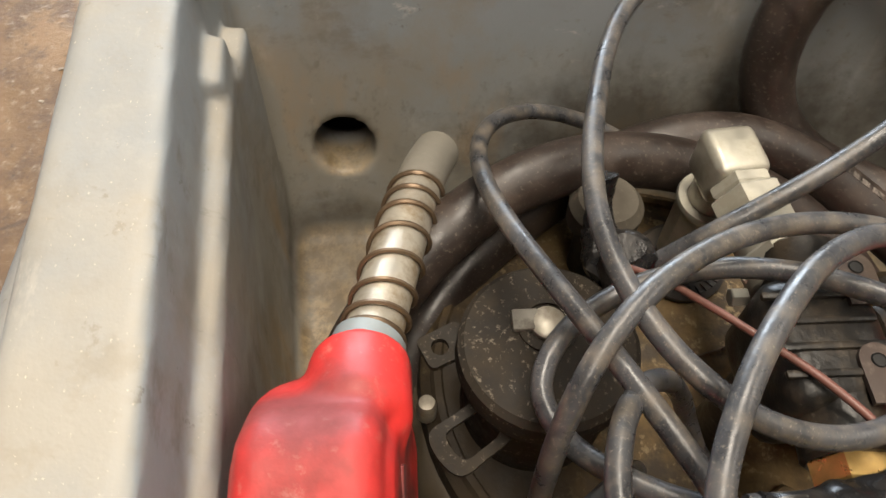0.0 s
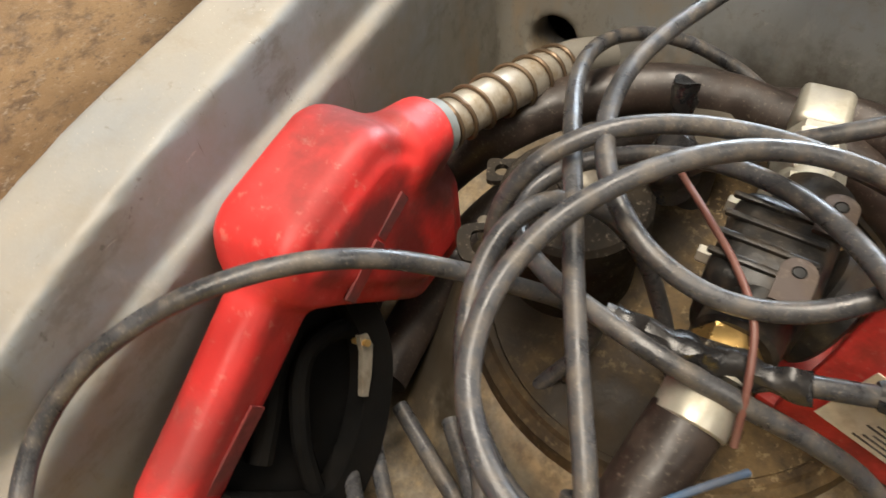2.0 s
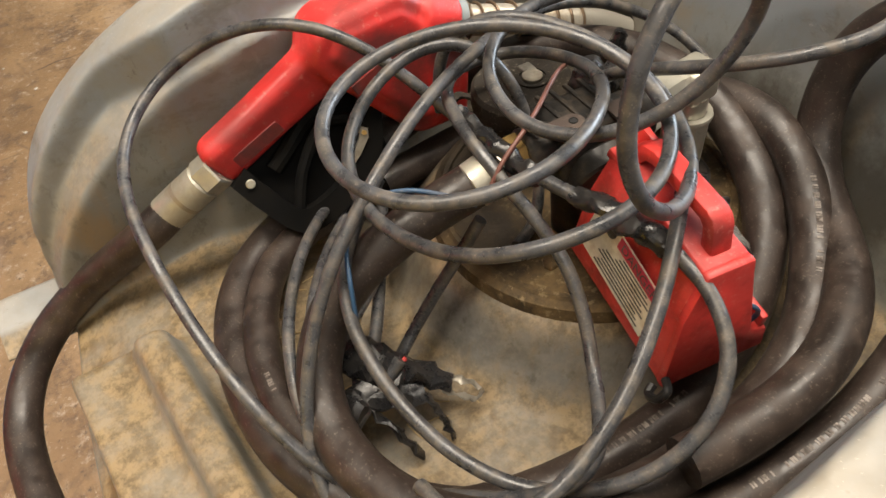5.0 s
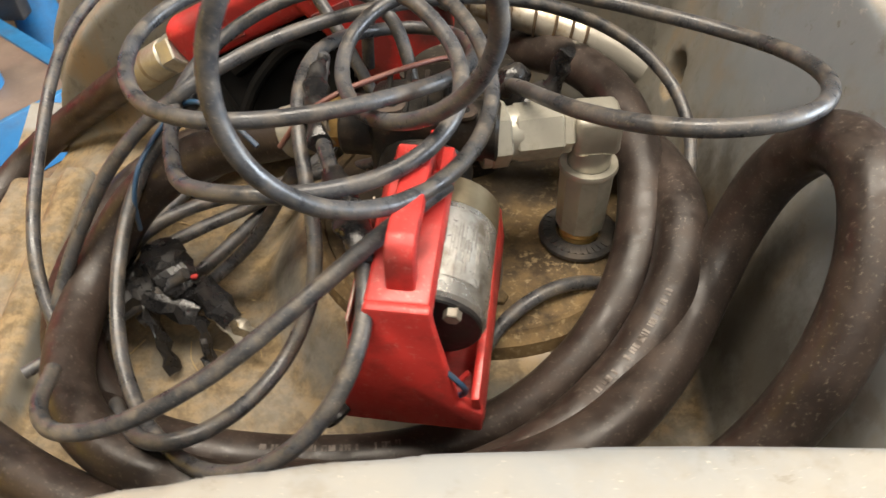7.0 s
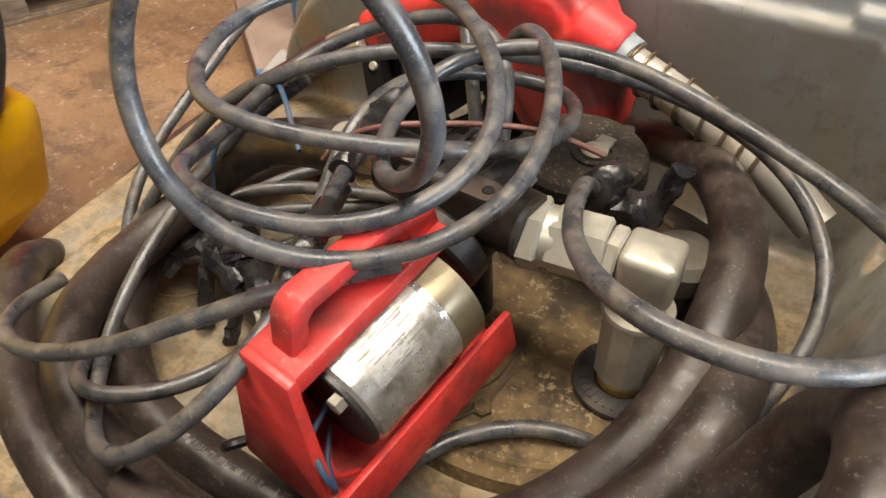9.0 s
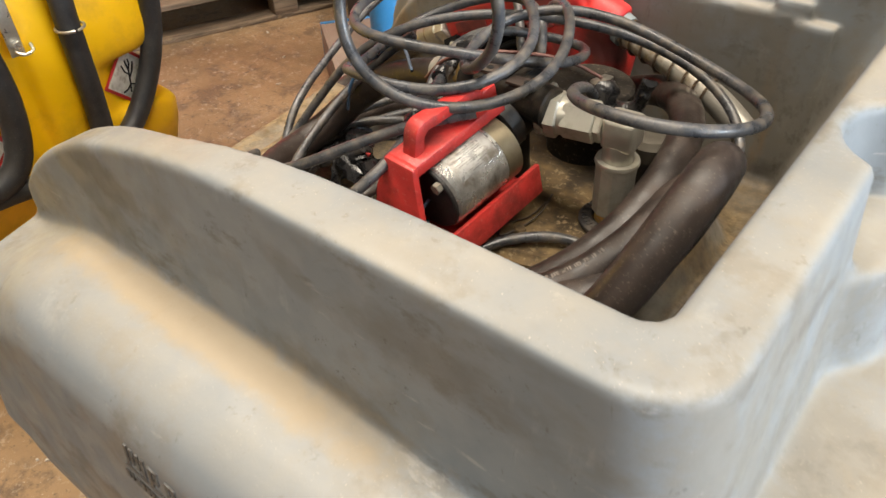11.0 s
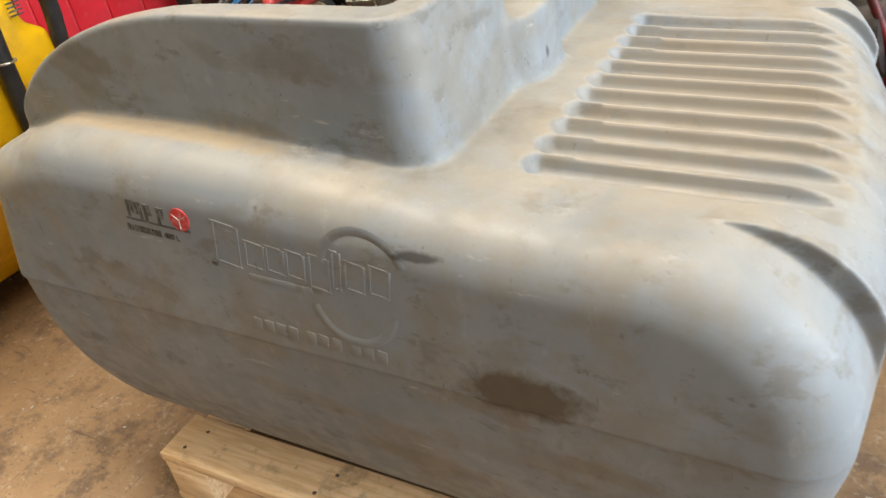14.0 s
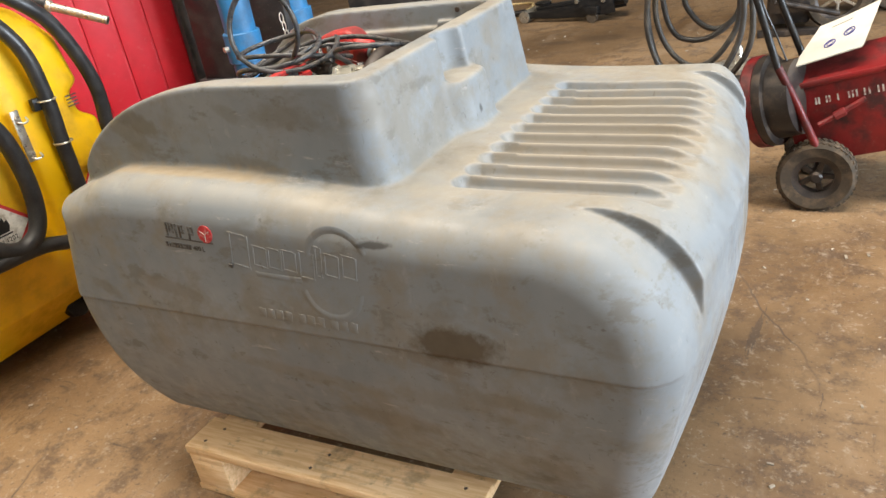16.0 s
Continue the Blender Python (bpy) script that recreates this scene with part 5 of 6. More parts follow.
cable("sweeping", [(0.440, 0.385, 0.652), (0.462, 0.420, 0.676), (0.478, 0.452, 0.702), (0.485, 0.496, 0.722), (0.477, 0.528, 0.738), (0.455, 0.554, 0.756), (0.424, 0.569, 0.771), (0.388, 0.569, 0.785), (0.353, 0.561, 0.797), (0.318, 0.549, 0.807), (0.284, 0.533, 0.812), (0.250, 0.515, 0.814), (0.216, 0.499, 0.814), (0.181, 0.484, 0.808), (0.152, 0.461, 0.801), (0.122, 0.444, 0.785), (0.090, 0.433, 0.766), (0.069, 0.419, 0.738), (0.051, 0.404, 0.708), (0.033, 0.384, 0.678), (0.022, 0.364, 0.655), (0.024, 0.338, 0.634)])
cable("short", [(0.202, 0.428, 0.744), (0.187, 0.430, 0.720), (0.173, 0.434, 0.696), (0.160, 0.438, 0.671), (0.142, 0.437, 0.650), (0.120, 0.427, 0.635)])
cable("short", [(0.113, 0.403, 0.668), (0.090, 0.397, 0.653), (0.066, 0.389, 0.640), (0.042, 0.378, 0.630), (0.019, 0.362, 0.625), (-0.002, 0.343, 0.624)])
cable("short", [(0.452, 0.402, 0.640), (0.430, 0.396, 0.664), (0.404, 0.387, 0.682), (0.384, 0.378, 0.684), (0.362, 0.366, 0.684), (0.342, 0.346, 0.684), (0.328, 0.322, 0.682), (0.322, 0.300, 0.680)])
cable("bundled", [(0.182, 0.638, 0.640), (0.150, 0.610, 0.652), (0.120, 0.578, 0.662), (0.090, 0.542, 0.668), (0.064, 0.500, 0.668), (0.045, 0.455, 0.664), (0.033, 0.410, 0.655), (0.032, 0.365, 0.640), (0.044, 0.325, 0.628)])
cable("bundled", [(0.200, 0.636, 0.634), (0.165, 0.600, 0.640), (0.132, 0.570, 0.650), (0.102, 0.532, 0.655), (0.076, 0.490, 0.655), (0.056, 0.445, 0.650), (0.046, 0.400, 0.642), (0.050, 0.350, 0.630)])
cable("lower", [(0.045, 0.360, 0.645), (0.053, 0.417, 0.660), (0.062, 0.448, 0.662), (0.094, 0.478, 0.660), (0.128, 0.498, 0.657), (0.160, 0.520, 0.654), (0.205, 0.548, 0.646)], 0.0056)
cable("lower", [(0.050, 0.370, 0.628), (0.053, 0.410, 0.643), (0.064, 0.444, 0.646), (0.103, 0.469, 0.644), (0.130, 0.494, 0.643), (0.160, 0.528, 0.641), (0.195, 0.564, 0.638)], 0.0056)
cable("lower", [(0.062, 0.400, 0.612), (0.096, 0.438, 0.622), (0.117, 0.467, 0.626), (0.142, 0.505, 0.628), (0.164, 0.560, 0.630), (0.190, 0.600, 0.630)], 0.0056)
# the delivery hose, turn upon turn
hose("coiled", [(0.120, 0.632, 0.634), (0.165, 0.646, 0.639), (0.210, 0.656, 0.648), (0.254, 0.660, 0.663), (0.296, 0.656, 0.683), (0.335, 0.641, 0.705), (0.364, 0.610, 0.725), (0.398, 0.580, 0.735), (0.421, 0.540, 0.742), (0.434, 0.495, 0.741), (0.439, 0.449, 0.731), (0.436, 0.405, 0.714), (0.422, 0.365, 0.696), (0.397, 0.329, 0.678), (0.363, 0.308, 0.653), (0.324, 0.291, 0.635), (0.278, 0.280, 0.633), (0.232, 0.273, 0.635), (0.185, 0.272, 0.639), (0.138, 0.278, 0.640), (0.095, 0.294, 0.635), (0.056, 0.320, 0.634), (0.028, 0.358, 0.632), (0.011, 0.402, 0.632)] + [(0.005, 0.448, 0.632), (0.008, 0.495, 0.632), (0.019, 0.541, 0.632), (0.042, 0.581, 0.632), (0.077, 0.613, 0.632), (0.120, 0.632, 0.634)])
hose("coiled", [(0.204, 0.437, 0.771), (0.161, 0.444, 0.752), (0.117, 0.443, 0.739), (0.082, 0.435, 0.712), (0.055, 0.422, 0.677), (0.048, 0.380, 0.664), (0.053, 0.334, 0.669), (0.071, 0.292, 0.672), (0.104, 0.261, 0.672), (0.146, 0.241, 0.672), (0.192, 0.233, 0.670), (0.238, 0.233, 0.666), (0.283, 0.239, 0.661), (0.328, 0.246, 0.666), (0.367, 0.262, 0.681), (0.401, 0.293, 0.685), (0.431, 0.325, 0.699), (0.452, 0.362, 0.717), (0.460, 0.405, 0.731), (0.457, 0.450, 0.726), (0.447, 0.493, 0.713), (0.431, 0.533, 0.696), (0.407, 0.568, 0.678), (0.376, 0.599, 0.662)] + [(0.337, 0.618, 0.649), (0.292, 0.625, 0.640), (0.246, 0.624, 0.636), (0.200, 0.620, 0.633)])
hose("inner", [(0.150, 0.618, 0.628), (0.100, 0.600, 0.634), (0.073, 0.573, 0.638), (0.048, 0.538, 0.642), (0.032, 0.500, 0.642), (0.024, 0.455, 0.640), (0.026, 0.410, 0.640), (0.044, 0.355, 0.640), (0.076, 0.310, 0.636), (0.120, 0.285, 0.626)], 0.0145)
hose("overhanging", [(0.008, 0.644, 0.6815), (-0.011, 0.640, 0.673), (-0.033, 0.652, 0.656), (-0.059, 0.665, 0.632), (-0.097, 0.676, 0.605), (-0.138, 0.681, 0.576), (-0.175, 0.661, 0.547), (-0.192, 0.621, 0.536), (-0.196, 0.577, 0.529), (-0.189, 0.528, 0.530), (-0.180, 0.475, 0.526), (-0.160, 0.425, 0.534), (-0.130, 0.385, 0.548), (-0.095, 0.355, 0.580), (-0.070, 0.335, 0.612), (-0.045, 0.312, 0.636), (-0.011, 0.288, 0.650), (0.024, 0.265, 0.657), (0.064, 0.242, 0.660), (0.108, 0.225, 0.662), (0.154, 0.212, 0.665), (0.203, 0.204, 0.655), (0.252, 0.200, 0.650), (0.302, 0.199, 0.653), (0.351, 0.201, 0.660)] + [(0.398, 0.210, 0.673), (0.440, 0.224, 0.695), (0.472, 0.240, 0.729), (0.495, 0.257, 0.770), (0.508, 0.283, 0.810), (0.517, 0.325, 0.834), (0.510, 0.369, 0.825), (0.496, 0.380, 0.780), (0.485, 0.380, 0.733), (0.465, 0.348, 0.702), (0.439, 0.307, 0.699), (0.408, 0.267, 0.700), (0.366, 0.241, 0.700), (0.319, 0.225, 0.697), (0.270, 0.222, 0.695), (0.220, 0.225, 0.694)])
wire("blue", WIRE_BLUE, [(0.189, 0.408, 0.782), (0.172, 0.421, 0.790), (0.154, 0.435, 0.793), (0.136, 0.448, 0.787), (0.119, 0.455, 0.773), (0.105, 0.443, 0.760), (0.097, 0.424, 0.749), (0.092, 0.413, 0.730), (0.090, 0.409, 0.707)])
wire("brown", WIRE_BROWN, [(0.341, 0.509, 0.777), (0.323, 0.494, 0.791), (0.303, 0.479, 0.800), (0.283, 0.462, 0.805), (0.262, 0.444, 0.808), (0.240, 0.429, 0.807), (0.217, 0.421, 0.795), (0.200, 0.416, 0.775)])


for k in range(6):
    a = radians(37 + 60 * k)
    part("bolt", hexagon(bmesh.new(), (0.0955 * math.cos(a), 0.0955 * math.sin(a), LZ - 0.002), (0.0955 * math.cos(a), 0.0955 * math.sin(a), LZ + 0.0045), 0.0065), LID, lid)


# ---- dry stalks on the bin floor ----
STALK = surface("dry straw", (0.42, 0.31, 0.15), 0.7, dirt_amount=0.3)
rng = random.Random(12)
bm = bmesh.new()
for k in range(26):
    x, y, a, n = rng.uniform(0.05, 0.17), rng.uniform(0.37, 0.58), rng.uniform(0, 6.28), rng.uniform(0.012, 0.04)
    d = Vector((math.cos(a), math.sin(a), 0))
    e = Vector((-d.y, d.x, 0)) * rng.uniform(-0.15, 0.15) * n
    c = Vector((x, y, 0.6015))
    tube(bm, spline([c - d * n / 2, c + e, c + d * n / 2], 3), 0.0005, 4)
tagged(new("straw", mesh_of(bm, "straw", STALK)), "scattered dry straw stalks on the sandy bin floor", "straw", kind="stuff")


# ---- taped joints ----
TAPE = surface("glossy black tape", (0.012, 0.012, 0.013), 0.27, dirt=(0.06, 0.05, 0.04), dirt_amount=0.25, dirt_scale=60, relief=0.3, depth=0.001)


def crumple(bm, amount, scale, seed):
    for v in bm.verts:
        n = noise.noise_vector(v.co * scale + Vector((seed, 0, 0)))
        v.co += amount * n
    return bm


def wrapped(pts, radii, seed):
    n = len(radii)
    f = lambda u: float(np.interp(u, np.linspace(0, 1, n), radii))
    return crumple(tube(bmesh.new(), spline(pts, 10), f, 14), 0.004, 90, seed)


def tape_strip(pts, widths, thick, seed, roll=0.0):
    """A creased strip of tape along a path, its flat side up unless rolled."""
    lay = spline(pts, 4)
    bm, prev, n = bmesh.new(), None, len(lay)
    for k, c in enumerate(lay):
        t = (lay[min(k + 1, n - 1)] - lay[max(k - 1, 0)]).normalized()
        side = t.cross(Vector((0, 0, 1))).normalized()
        up = side.cross(t)
        a = radians(roll) + 0.35 * math.sin(2.3 * k + seed)
        side, up = math.cos(a) * side + math.sin(a) * up, math.cos(a) * up - math.sin(a) * side
        w = float(np.interp(k / (n - 1), np.linspace(0, 1, len(widths)), widths)) / 2
        ring = [bm.verts.new(c + u * w * side + v * thick / 2 * up) for u, v in ((-1, -0.6), (-0.4, -1), (0.4, -1), (1, -0.5), (1, 0.5), (0.35, 1), (-0.45, 1), (-1, 0.6))]
        if prev:
            for q in range(8):
                bm.faces.new((prev[q], prev[(q + 1) % 8], ring[(q + 1) % 8], ring[q]))
        else:
            bm.faces.new(ring[::-1])
        prev = ring
    bm.faces.new(prev)
    bmesh.ops.recalc_face_normals(bm, faces=bm.faces)
    return crumple(bm, 0.0035, 120, seed)


bundle = thing("taped_joint", (0, 0, 0), "crumpled bundle of cable ends in black tape on the bin floor", "taped joint")
for pts, widths, thick, seed, roll in (
    ([(0.078, 0.440, 0.652), (0.088, 0.424, 0.664), (0.099, 0.411, 0.661), (0.110, 0.400, 0.650)], [0.016, 0.032, 0.034, 0.022], 0.018, 1, 0),
    ([(0.098, 0.414, 0.652), (0.122, 0.403, 0.646), (0.143, 0.388, 0.632)], [0.024, 0.028, 0.017], 0.011, 4, 25),
    ([(0.064, 0.404, 0.648), (0.090, 0.397, 0.649), (0.120, 0.388, 0.638)], [0.018, 0.026, 0.018], 0.014, 7, -20),
    ([(0.050, 0.384, 0.646), (0.066, 0.394, 0.650), (0.084, 0.404, 0.654)], [0.015, 0.018, 0.020], 0.014, 10, 0),
):
    part("wrap", tape_strip(pts, widths, thick, seed, roll), TAPE, bundle, "", 25)
for pts, widths, seed in (([(0.076, 0.398, 0.646), (0.090, 0.377, 0.628), (0.100, 0.358, 0.606)], [0.014, 0.017, 0.016], 13), ([(0.120, 0.386, 0.638), (0.126, 0.371, 0.624), (0.128, 0.358, 0.607)], [0.010, 0.014, 0.012], 16)):
    part("loose_end", tape_strip(pts, widths, 0.0035, seed, 60), TAPE, bundle, "", 25)
for pts in ([(0.138, 0.391, 0.636), (0.150, 0.388, 0.632), (0.160, 0.380, 0.626), (0.164, 0.373, 0.621)], [(0.136, 0.385, 0.633), (0.146, 0.376, 0.626), (0.155, 0.371, 0.622), (0.164, 0.371, 0.620)]):
    part("terminal", tape_strip(pts, [0.005, 0.006, 0.004], 0.0016, 0, 15), STEEL_DULL, bundle, "bare metal terminal", 40)
part("red_tip", boxbm((0.006, 0.004, 0.003), (0.116, 0.407, 0.660), 0.0008, 1), RED, bundle)

plug = thing("taped_connector", (0, 0, 0), "black taped wire connector standing behind the pump", "connector")
part("sleeve", wrapped([(0.345, 0.497, 0.742), (0.348, 0.499, 0.758), (0.350, 0.500, 0.772), (0.349, 0.502, 0.779)], [0.013, 0.0145, 0.012, 0.008], 15), TAPE, plug)
part("body", wrapped([(0.352, 0.500, 0.748), (0.366, 0.504, 0.748), (0.378, 0.507, 0.752)], [0.013, 0.014, 0.011], 18), TAPE, plug)
part("spout", wrapped([(0.377, 0.506, 0.752), (0.383, 0.508, 0.768), (0.388, 0.510, 0.786)], [0.009, 0.0062, 0.0068], 21), TAPE, plug)

splice = thing("taped_splice", (0, 0, 0), "cable splice wrapped in wrinkled black tape", "taped splice")
part("wrap", wrapped([(0.221, 0.482, 0.797), (0.221, 0.455, 0.796), (0.225, 0.426, 0.793), (0.232, 0.399, 0.791)], [0.0062, 0.0078, 0.0064, 0.0074], 25), TAPE, splice)
part("wrap", wrapped([(0.241, 0.375, 0.790), (0.251, 0.352, 0.791), (0.260, 0.326, 0.787), (0.266, 0.305, 0.782)], [0.0058, 0.0085, 0.0088, 0.0056], 28), TAPE, splice)
stalk = spline([(0.336, 0.441, LZ + 0.002), (0.344, 0.406, LZ + 0.004), (0.341, 0.377, LZ + 0.003), (0.331, 0.357, LZ + 0.002), (0.325, 0.374, LZ + 0.002), (0.338, 0.395, LZ + 0.003), (0.339, 0.425, LZ + 0.004)], 8)
tagged(new("bent_wire", mesh_of(tube(bmesh.new(), stalk, 0.0009, 6), "bent_wire", RUSTY, 60)), "thin bent brown wire lying on the lid", "wire")


# ---- yellow tank beside the grey one ----
def yellow_field(x, y, z):
    side = np.interp(z.ravel(), [0, 0.05, 0.20, 0.39, 0.43, 0.51, 0.535, 0.63, 0.66, 0.715, 0.735, 0.86, 0.95, 1.02],
                     [0.50, 0.56, 0.625, 0.640, 0.600, 0.592, 0.626, 0.622, 0.575, 0.572, 0.610, 0.600, 0.53, 0.40]).reshape(z.shape)
    face = np.interp(z.ravel(), [0, 0.06, 0.20, 0.35, 0.55, 0.90, 1.02], [-0.92, -0.83, -0.700, -0.645, -0.640, -0.675, -0.73]).reshape(z.shape)
    face = face - 0.04 * ((y - 0.47) / 0.1).clip(0, 1) * (abs(z - 0.465) < 0.05)
    body = rounded(0.045, x - face, y - side, -0.25 - y, -1.30 - x, 0.02 - z, z - 1.0)
    groove = np.maximum(abs(y - 0.36) - 0.012, abs(x + 0.655) - 0.012)
    dish = rounded(0.02, abs(y - 0.33) - 0.055, z - 1.2, 0.30 - z, -0.648 - x)
    return carve(carve(body, groove + 0 * z, 0.012), dish, 0.012)


yellow = thing("yellow_tank", (0, 0, 0), "dirty yellow moulded plastic diesel tank on the floor", "fuel tank")
yb = new("body", field_mesh("body", yellow_field, (-1.34, -0.29, -0.02), (-0.60, 0.68, 1.04), 0.011, YELLOW))
yb.parent = yellow
yb.modifiers.new("smooth", "SMOOTH").iterations = 3
LABEL_RIM = surface("red label border", (0.60, 0.03, 0.03), 0.45, dirt_amount=0.3)


def diamond(name, m, size, parent):
    """Square hazard label stood on its corner, with a red border."""
    lab = part(name, box(bmesh.new(), (size, size, 0.0012), m @ pose(0, 0, 0, 0, 0, 45)), LABEL_RIM, parent, "white hazard label with a red border")
    part("label_face", box(bmesh.new(), (size * 0.86, size * 0.86, 0.0012), m @ pose(0, 0, 0.0008, 0, 0, 45)), WHITE, lab)
    return lab


tree_at = pose(-0.664, 0.548, 0.470, 0, 6, 0) @ pose(0, 0, 0, 90, 0, 104)
tree_label = diamond("fish_label", tree_at, 0.088, yellow)
tw = bmesh.new()
for pts in ([(-0.004, -0.034), (0.0, -0.010), (0.002, 0.010), (-0.002, 0.032)], [(0.0, -0.006), (0.010, 0.006), (0.016, 0.022)], [(0.001, 0.002), (-0.008, 0.012), (-0.012, 0.026)],
            [(0.002, 0.012), (0.007, 0.022), (0.006, 0.032)], [(-0.002, -0.020), (-0.012, -0.026), (-0.022, -0.026)], [(0.000, -0.018), (0.012, -0.024), (0.020, -0.022)]):
    tube(tw, [tree_at @ Vector((a, b, 0.0022)) for a, b in pts], 0.0016, 6)
part("pictogram_tree", tw, BLACK, tree_label)
flame_at = pose(-0.632, 0.212, 0.462, 0, 0, 0) @ pose(0, 0, 0, 90, 0, 90)
flame_label = diamond("flame_label", flame_at, 0.125, yellow)
fl = bmesh.new()
vs = [fl.verts.new(flame_at @ Vector((a * 0.9, b * 0.9 + 0.004, 0.0022))) for a, b in ((-0.020, -0.012), (-0.027, 0.008), (-0.018, 0.022), (-0.013, 0.012), (-0.008, 0.030), (0.002, 0.046), (0.004, 0.026), (0.011, 0.034), (0.014, 0.018), (0.022, 0.024), (0.025, 0.004), (0.018, -0.012))]
fl.faces.new(vs)
part("pictogram_flame", fl, BLACK, flame_label)
part("pictogram_bar", box(bmesh.new(), (0.046, 0.004, 0.0012), flame_at @ Matrix.Translation((0, -0.012, 0.0016))), BLACK, flame_label)
lettering("UN 1202", 0.017, flame_at @ Matrix.Translation((0, -0.027, 0.0022)), BLACK, flame_label)
cl = part("clamp_plate", box(bmesh.new(), (0.004, 0.024, 0.135), pose(-0.628, 0.362, 0.660, 0, 0, 0), 0.003), STEEL, yellow, "flat steel clamp plate")
for z in (0.612, 0.708):
    part("clamp_bolt", hexagon(bmesh.new(), (-0.626, 0.362, z), (-0.618, 0.362, z), 0.008), STEEL, cl)
    part("wire_clip", tube(bmesh.new(), spline([(-0.624, 0.356, z - 0.008), (-0.612, 0.364, z - 0.014), (-0.612, 0.380, z - 0.012), (-0.622, 0.384, z - 0.004)], 6), 0.0028, 8), STEEL, cl)
part("saddle", box(bmesh.new(), (0.018, 0.044, 0.032), pose(-0.632, 0.440, 0.722), 0.003), BLACK, yellow)
part("drain_cap", cylinder(bmesh.new(), (-0.80, 0.40, 0.10), (-0.765, 0.40, 0.11), 0.035, 28, bevel=0.004), BLACK, yellow)
for i in range(4):
    part("print_bar", box(bmesh.new(), (0.0012, 0.034, 0.0035), pose(-0.6445, 0.545, 0.712 - 0.009 * i)), INK, yellow)
part("back_pad", boxbm((0.16, 0.03, 0.13), (-0.80, 0.588, 0.66), 0.01), BLACK, yellow)


def black_hose(word, pts, r=0.020):
    ob = new("hose", mesh_of(tube(bmesh.new(), spline(pts, 10), r, 16), "hose", BLACK_HOSE, 60))
    return tagged(ob, word, "hose", "hoses of the yellow tank")


black_hose("black rubber hose strapped down the yellow tank", [(-0.70, 0.36, 1.03), (-0.645, 0.410, 0.94), (-0.620, 0.446, 0.85), (-0.616, 0.455, 0.73), (-0.618, 0.452, 0.62), (-0.620, 0.450, 0.48), (-0.625, 0.444, 0.38), (-0.66, 0.438, 0.24), (-0.74, 0.43, 0.10)])
black_hose("black rubber hose hanging in a loop from the yellow tank", [(-0.76, 0.42, 1.06), (-0.66, 0.500, 0.975), (-0.645, 0.575, 0.886), (-0.640, 0.625, 0.735), (-0.650, 0.628, 0.61), (-0.650, 0.600, 0.50), (-0.640, 0.535, 0.408), (-0.620, 0.450, 0.362), (-0.595, 0.36, 0.365), (-0.60, 0.27, 0.39), (-0.60, 0.15, 0.40), (-0.62, 0.02, 0.40)])
black_hose("black rubber hose looped beside the yellow tank's label", [(-0.62, 0.10, 0.86), (-0.60, 0.235, 0.765), (-0.598, 0.289, 0.69), (-0.598, 0.306, 0.564), (-0.598, 0.290, 0.459), (-0.598, 0.250, 0.415), (-0.600, 0.190, 0.418), (-0.615, 0.08, 0.50)], 0.022)
for z in (0.728, 0.612):
    ring = tagged(new("hose_clip", mesh_of(tube(bmesh.new(), spline([(-0.616 + 0.0235 * math.cos(a), 0.453 + 0.0235 * math.sin(a), z) for a in (2 * math.pi * k / 8 for k in range(8))], 5, True), 0.0026, 8, False), "hose_clip", STEEL, 60)), "steel wire ring round a black hose", "clip", "hose clips")
filler = thing("delivery_spout", (0, 0, 0), "steel delivery spout on a black hose end", "spout")
part("pipe", cylinder(bmesh.new(), (-1.10, 0.90, 0.905), (-0.94, 0.985, 0.828), 0.0135, 24), STEEL, filler)
# black disc on the closed end paints the dark bore of the pipe
part("pipe_end", cylinder(bmesh.new(), (-0.942, 0.984, 0.829), (-0.9395, 0.9855, 0.8275), 0.0105, 20), BLACK, filler)
part("ferrule", cylinder(bmesh.new(), (-1.112, 0.893, 0.911), (-1.086, 0.908, 0.898), 0.019, 20, bevel=0.002), STEEL, filler)
part("handle", tube(bmesh.new(), spline([(-1.10, 0.90, 0.905), (-1.15, 0.86, 0.935), (-1.19, 0.78, 0.97), (-1.18, 0.60, 0.985), (-1.12, 0.45, 0.985)], 8), 0.024, 14), BLACK, filler)

# ---- red container on a pallet ----
PAL = pose(-1.76, 1.09, 0, 0, 0, 66)
pallet(PAL, OLD_WOOD, "dark worn wooden pallet under the red cabinet", 6, 1.2, 0.8, 0.135)
cab = thing("metal_cabinet", PAL @ Matrix.Translation((0, 0.06, 0)), "red ribbed sheet metal cabinet with a black corner post", "cabinet")
part("plinth", boxbm((1.02, 0.62, 0.075), (0.27, 0.33, 0.177), 0.004), surface("dark blue-grey steel", (0.035, 0.045, 0.07), 0.5), cab)
PANEL_W = 0.1375
for i in range(7):
    bm = wedge(bmesh.new(), [(0, 0.218), (PANEL_W - 0.010, 0.218), (PANEL_W - 0.010, 1.50), (0, 1.50)], 0.0, 0.020, 0.004)
    p = part("panel", bm, PANEL_RED, cab)
    p.location = (-0.19 + PANEL_W * i, 0.022, 0)
part("back_sheet", boxbm((0.98, 0.58, 1.28), (0.285, 0.322, 0.86)), PANEL_RED, cab)
part("corner_post", boxbm((0.055, 0.06, 1.42), (0.800, 0.02, 0.85), 0.006), surface("chipped black steel", (0.03, 0.032, 0.036), 0.45, dirt=(0.12, 0.11, 0.10)), cab, "black steel corner post")

# ---- blue two-post press ----
TRAYMAT = surface("dusty steel tray", (0.20, 0.145, 0.11), 0.7, dirt=(0.30, 0.23, 0.17), dirt_amount=0.5, dirt_scale=12)
